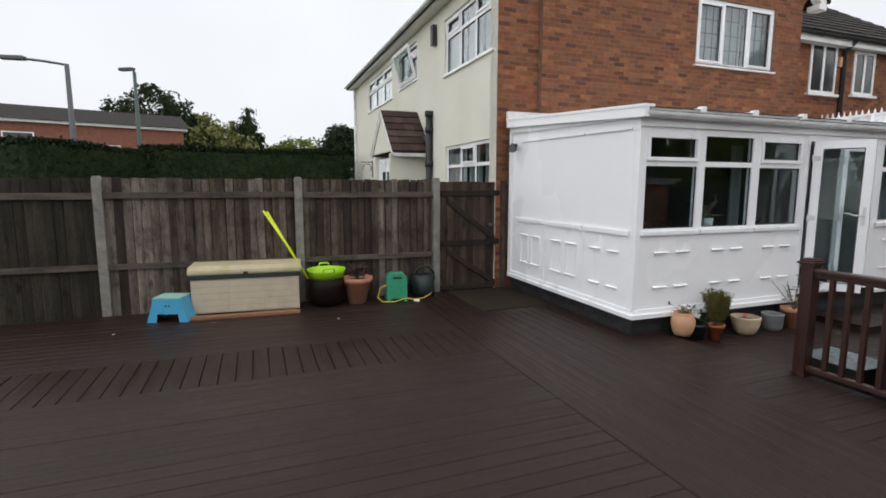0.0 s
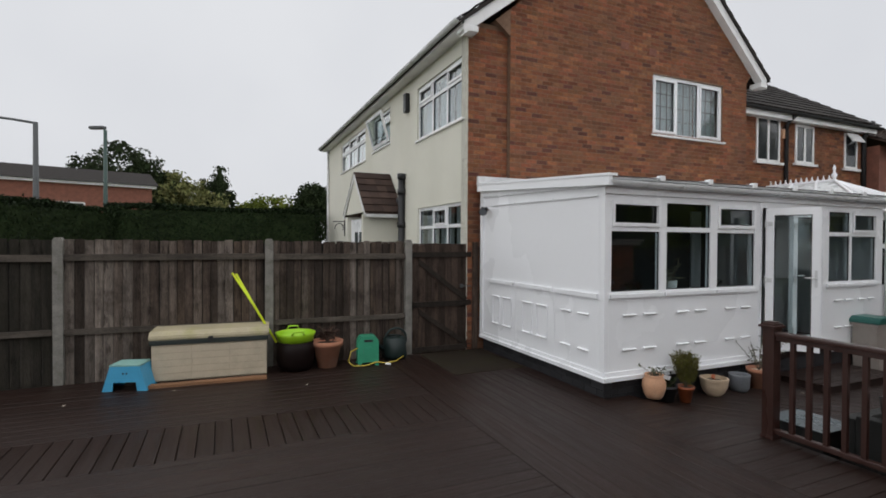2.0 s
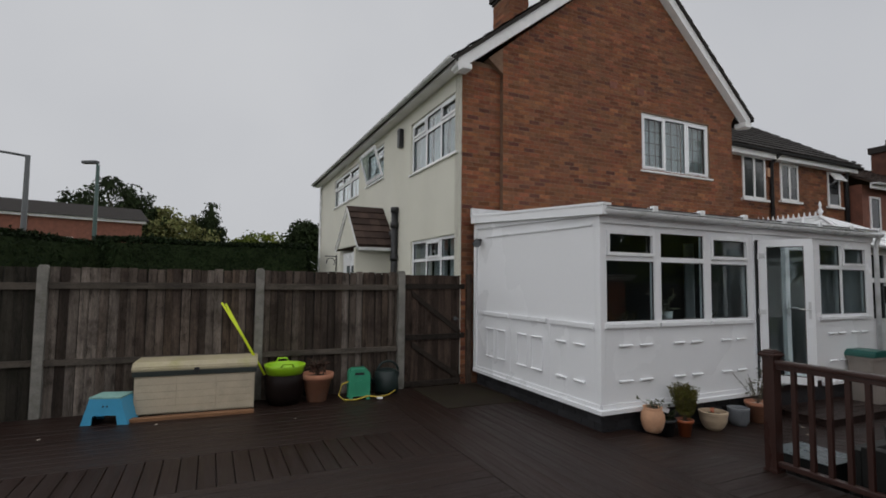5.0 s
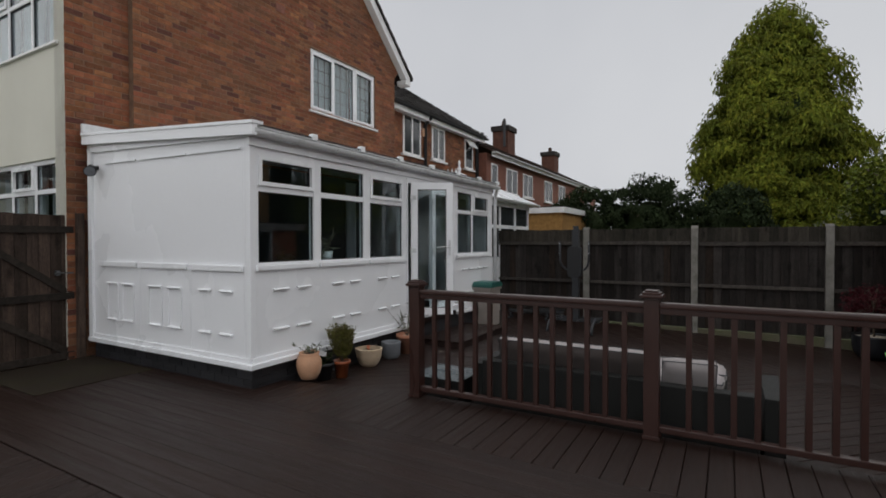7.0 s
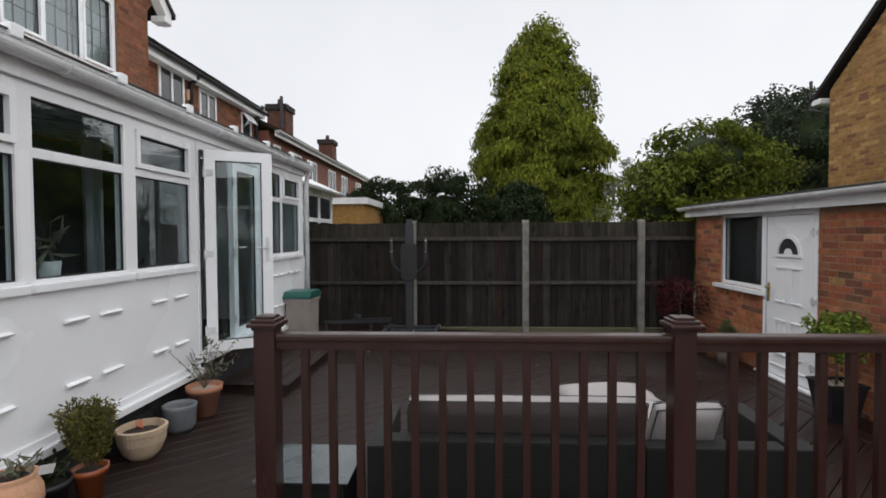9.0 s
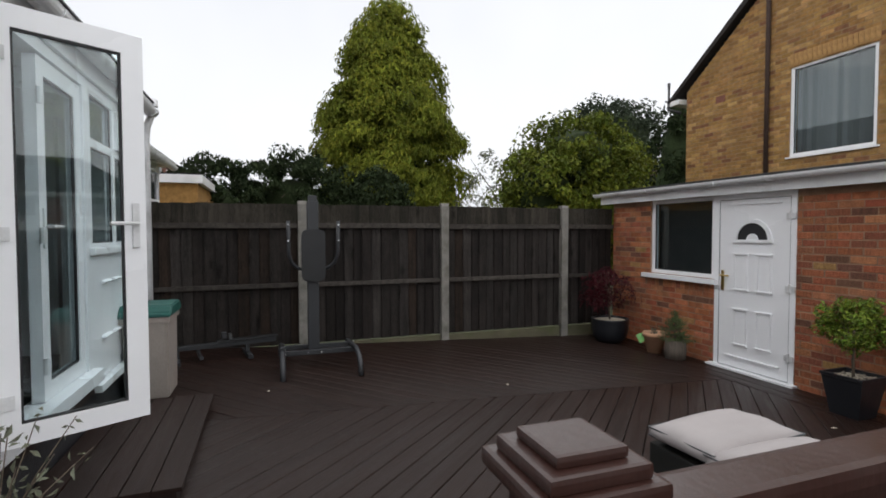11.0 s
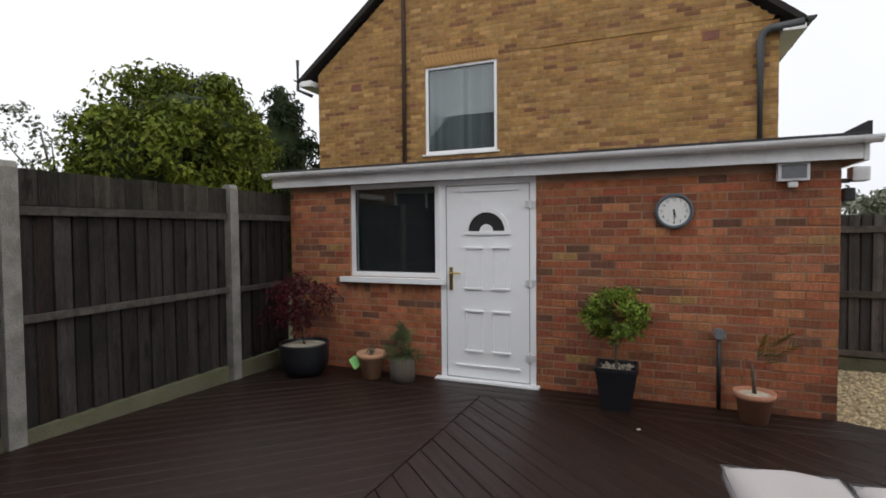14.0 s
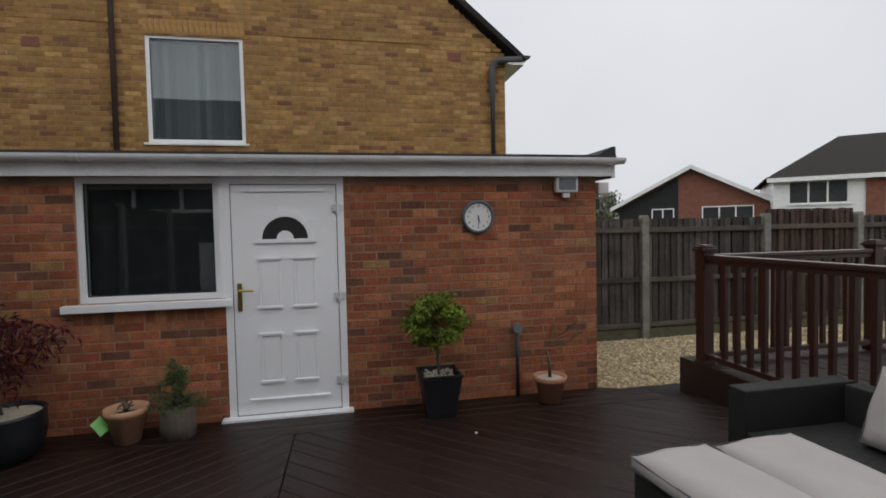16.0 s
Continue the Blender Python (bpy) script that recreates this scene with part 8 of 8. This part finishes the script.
# ---- houses across the road ----
def small_house(m, w, d, eave, ridge, wall_mat, label, gable_front=True):
    t = thing("house", m, label, "house", "houses across the road")
    part("wall", B(0, 0, 0, w, d, eave), wall_mat, t)
    if gable_front:
        part("gable", prism(bmesh.new(), [(0, eave), (w, eave), (w / 2, ridge)], "y", 0.0, 0.25), wall_mat, t)
        part("roof", prism(bmesh.new(), [(-0.4, eave - 0.15), (w / 2, ridge + 0.02), (w + 0.4, eave - 0.15), (w + 0.4, eave), (w / 2, ridge + 0.18), (-0.4, eave)], "y", -0.4, d + 0.3), TILEBR, t, "brown tiled roof")
        for s, pts in enumerate(([(-0.42, eave - 0.2), (w / 2, ridge - 0.02), (w / 2, ridge + 0.2), (-0.42, eave + 0.02)], [(w + 0.42, eave - 0.2), (w / 2, ridge - 0.02), (w / 2, ridge + 0.2), (w + 0.42, eave + 0.02)])):
            part("bargeboard", prism(bmesh.new(), pts, "y", -0.44, -0.405), WHITE, t)
    else:
        bm = bmesh.new()
        v = [bm.verts.new(p) for p in ((-0.4, -0.4, eave), (w + 0.4, -0.4, eave), (w + 0.4, d + 0.4, eave), (-0.4, d + 0.4, eave), (3.2, d / 2, ridge), (w - 3.2, d / 2, ridge))]
        for f in ((0, 1, 5, 4), (1, 2, 5), (2, 3, 4, 5), (3, 0, 4), (3, 2, 1, 0)):
            bm.faces.new([v[i] for i in f])
        part("roof", bm, TILE, t, "dark hipped roof")
        part("fascia", B(-0.3, -0.43, eave - 0.18, w + 0.3, -0.40, eave + 0.02), WHITE, t)
    return t


h1 = small_house(pose(-11.8, -28.1, GZ, 0, 0, 142), 7.4, 9, 2.75, 4.75, FARBRICK, "brick bungalow with white bargeboards across the road")
part("timber_cladding", prism(bmesh.new(), [(0.0, 1.0), (3.1, 1.0), (3.1, 4.33), (0.0, 2.68)], "y", -0.035, -0.003), DARKIN, h1, "dark timber cladding")
far_window(h1, pose(1.75, -0.04, 1.75), 1.15, 0.9, 2)
far_window(h1, pose(4.25, -0.004, 1.75), 2.4, 0.95, 3)
h2 = small_house(pose(-16.7, -22.5, GZ, 0, 0, 140), 15, 8, 3.85, 6.2, WHITE, "white and brick two-storey house with dark roof across the road", False)
for x in (0.6, 4.6, 8.4, 11.6):
    far_window(h2, pose(x, -0.004, 2.6), 2.3, 1.1, 3)
for x in (3.5, 7.3):
    part("brick_pier", B(x, -0.08, 0, x + 0.7, -0.006, 3.82), FARBRICK, h2)
# these two far tree groups get distance haze through the grey leaf colour
tree("broadleaf_tree", pose(-17, -52, GZ), 2, 0.3, [(0, 0, 3.6, 3, 3, 2.0), (5, -1, 3.0, 3.4, 3, 1.8), (-6, 0, 3.6, 3, 3, 2.0)], 0.7, 300, 34, 0.4, LEAF_GREY, "far trees behind the houses across the road, haze in their grey leaf colour", "tree", 401)
tree("broadleaf_tree", pose(-6, -46, GZ), 2, 0.3, [(0, 0, 2.4, 3, 3, 1.6), (3.5, -1, 2.0, 3.0, 3, 1.5)], 0.7, 220, 34, 0.4, LEAF_GREY, "far trees behind the garden fence, haze in their grey leaf colour", "tree", 411)
h3 = small_house(pose(0.5, -40, GZ, 0, 0, 165), 8, 8, 2.8, 4.6, YMORTAR, "pale bungalow beyond the fence")

# ---- pieces of walls and decks ----
# garage bricks: those nearest the walk are single pieces, the rest one mesh
HEAD = (4.85, 0.625, 6.0, 0.735)
rows = brick_list(1.43, 6.77, -0.34, 1.80, AH + [HEAD])
near = [r for r in rows if 1.43 <= r[0] < 6.77 and r[1] < 1.78 and (r[0] < 3.84)][:300]
nearset = set(near)
unit = bmesh.new()
c = 0.02
vs0 = [unit.verts.new(p) for p in ((0, 0, 0), (1, 0, 0), (1, 0, 0.065), (0, 0, 0.065))]
vs1 = [unit.verts.new(p) for p in ((c, 0.005, 0.003), (1 - c, 0.006, 0.004), (1 - c * 0.6, 0.005, 0.062), (c * 0.7, 0.006, 0.060))]
unit.faces.new(vs1)
for i in range(4):
    unit.faces.new((vs0[i], vs0[(i + 1) % 4], vs1[(i + 1) % 4], vs1[i]))
unit_me = mesh_of("brick", unit, BRICKG)
for u, z, ln in near:
    ob = new("brick", unit_me)
    ob.parent = awall
    ob.matrix_basis = Matrix.LocRotScale((u, AY + random.uniform(-0.003, 0.001), z + random.uniform(-0.002, 0.002)), None, (ln + random.uniform(-0.004, 0.002), 1, random.uniform(0.96, 1.03)))
# course of bricks on end below the garage window
for i in range(15):
    ob = new("brick", unit_me)
    ob.parent = awall
    ob.matrix_basis = Matrix.LocRotScale((HEAD[0] + 0.004 + i * 0.077, AY + random.uniform(-0.002, 0.001), HEAD[1]), None, (0.067, 1, 1.62))
brick_skin("bricks", [r for r in rows if r not in nearset], "y", AY, 1, BRICKGI, awall)
brick_skin("bricks", brick_list(-9.9, AY, -0.34, 1.80, []), "x", 1.43, -1, BRICKGI, awall)

# deck boards
WEST = -9.2
lay_boards(upper, rect(WEST, -6.06, -1.75, 0.10), 0, flat, DECK, gap=0.005)
lay_boards(upper, rect(WEST, 0.109, -1.75, 0.96), 90, flat, DECK)
lay_boards(upper, rect(WEST, 0.969, -1.75, 3.05), 0, flat, DECK, gap=0.004)
lay_boards(upper, rect(-1.741, -6.06, -0.20, 3.0), 90, flat, DECK, gap=0.003)
lay_boards(upper, [(-0.191, -6.06), (EDGE - 0.002, -6.06), (EDGE - 0.002, -1.35), (0.395, -0.01), (-0.191, -0.01)], 0, flat, DECK, gap=0.004)
lay_boards(upper, rect(-0.191, 0.0, 0.02, 3.0), 90, flat, DECK)
lay_boards(lower, [(EDGE + 0.004, -5.86), (4.26, -5.86), (4.26, 0.02), (0.41, 0.02), (EDGE + 0.004, -1.35)], -45, ZL, DECK, gap=0.005)
lay_boards(lower, rect(4.269, -5.86, 6.76, 0.35), 45, ZL, DECK, gap=0.003)
lay_boards(lower, [(1.05, -6.16), (0.95, -5.87), (6.76, -5.87), (6.76, -6.34), (1.40, -6.34)], 0, ZL, DECK)
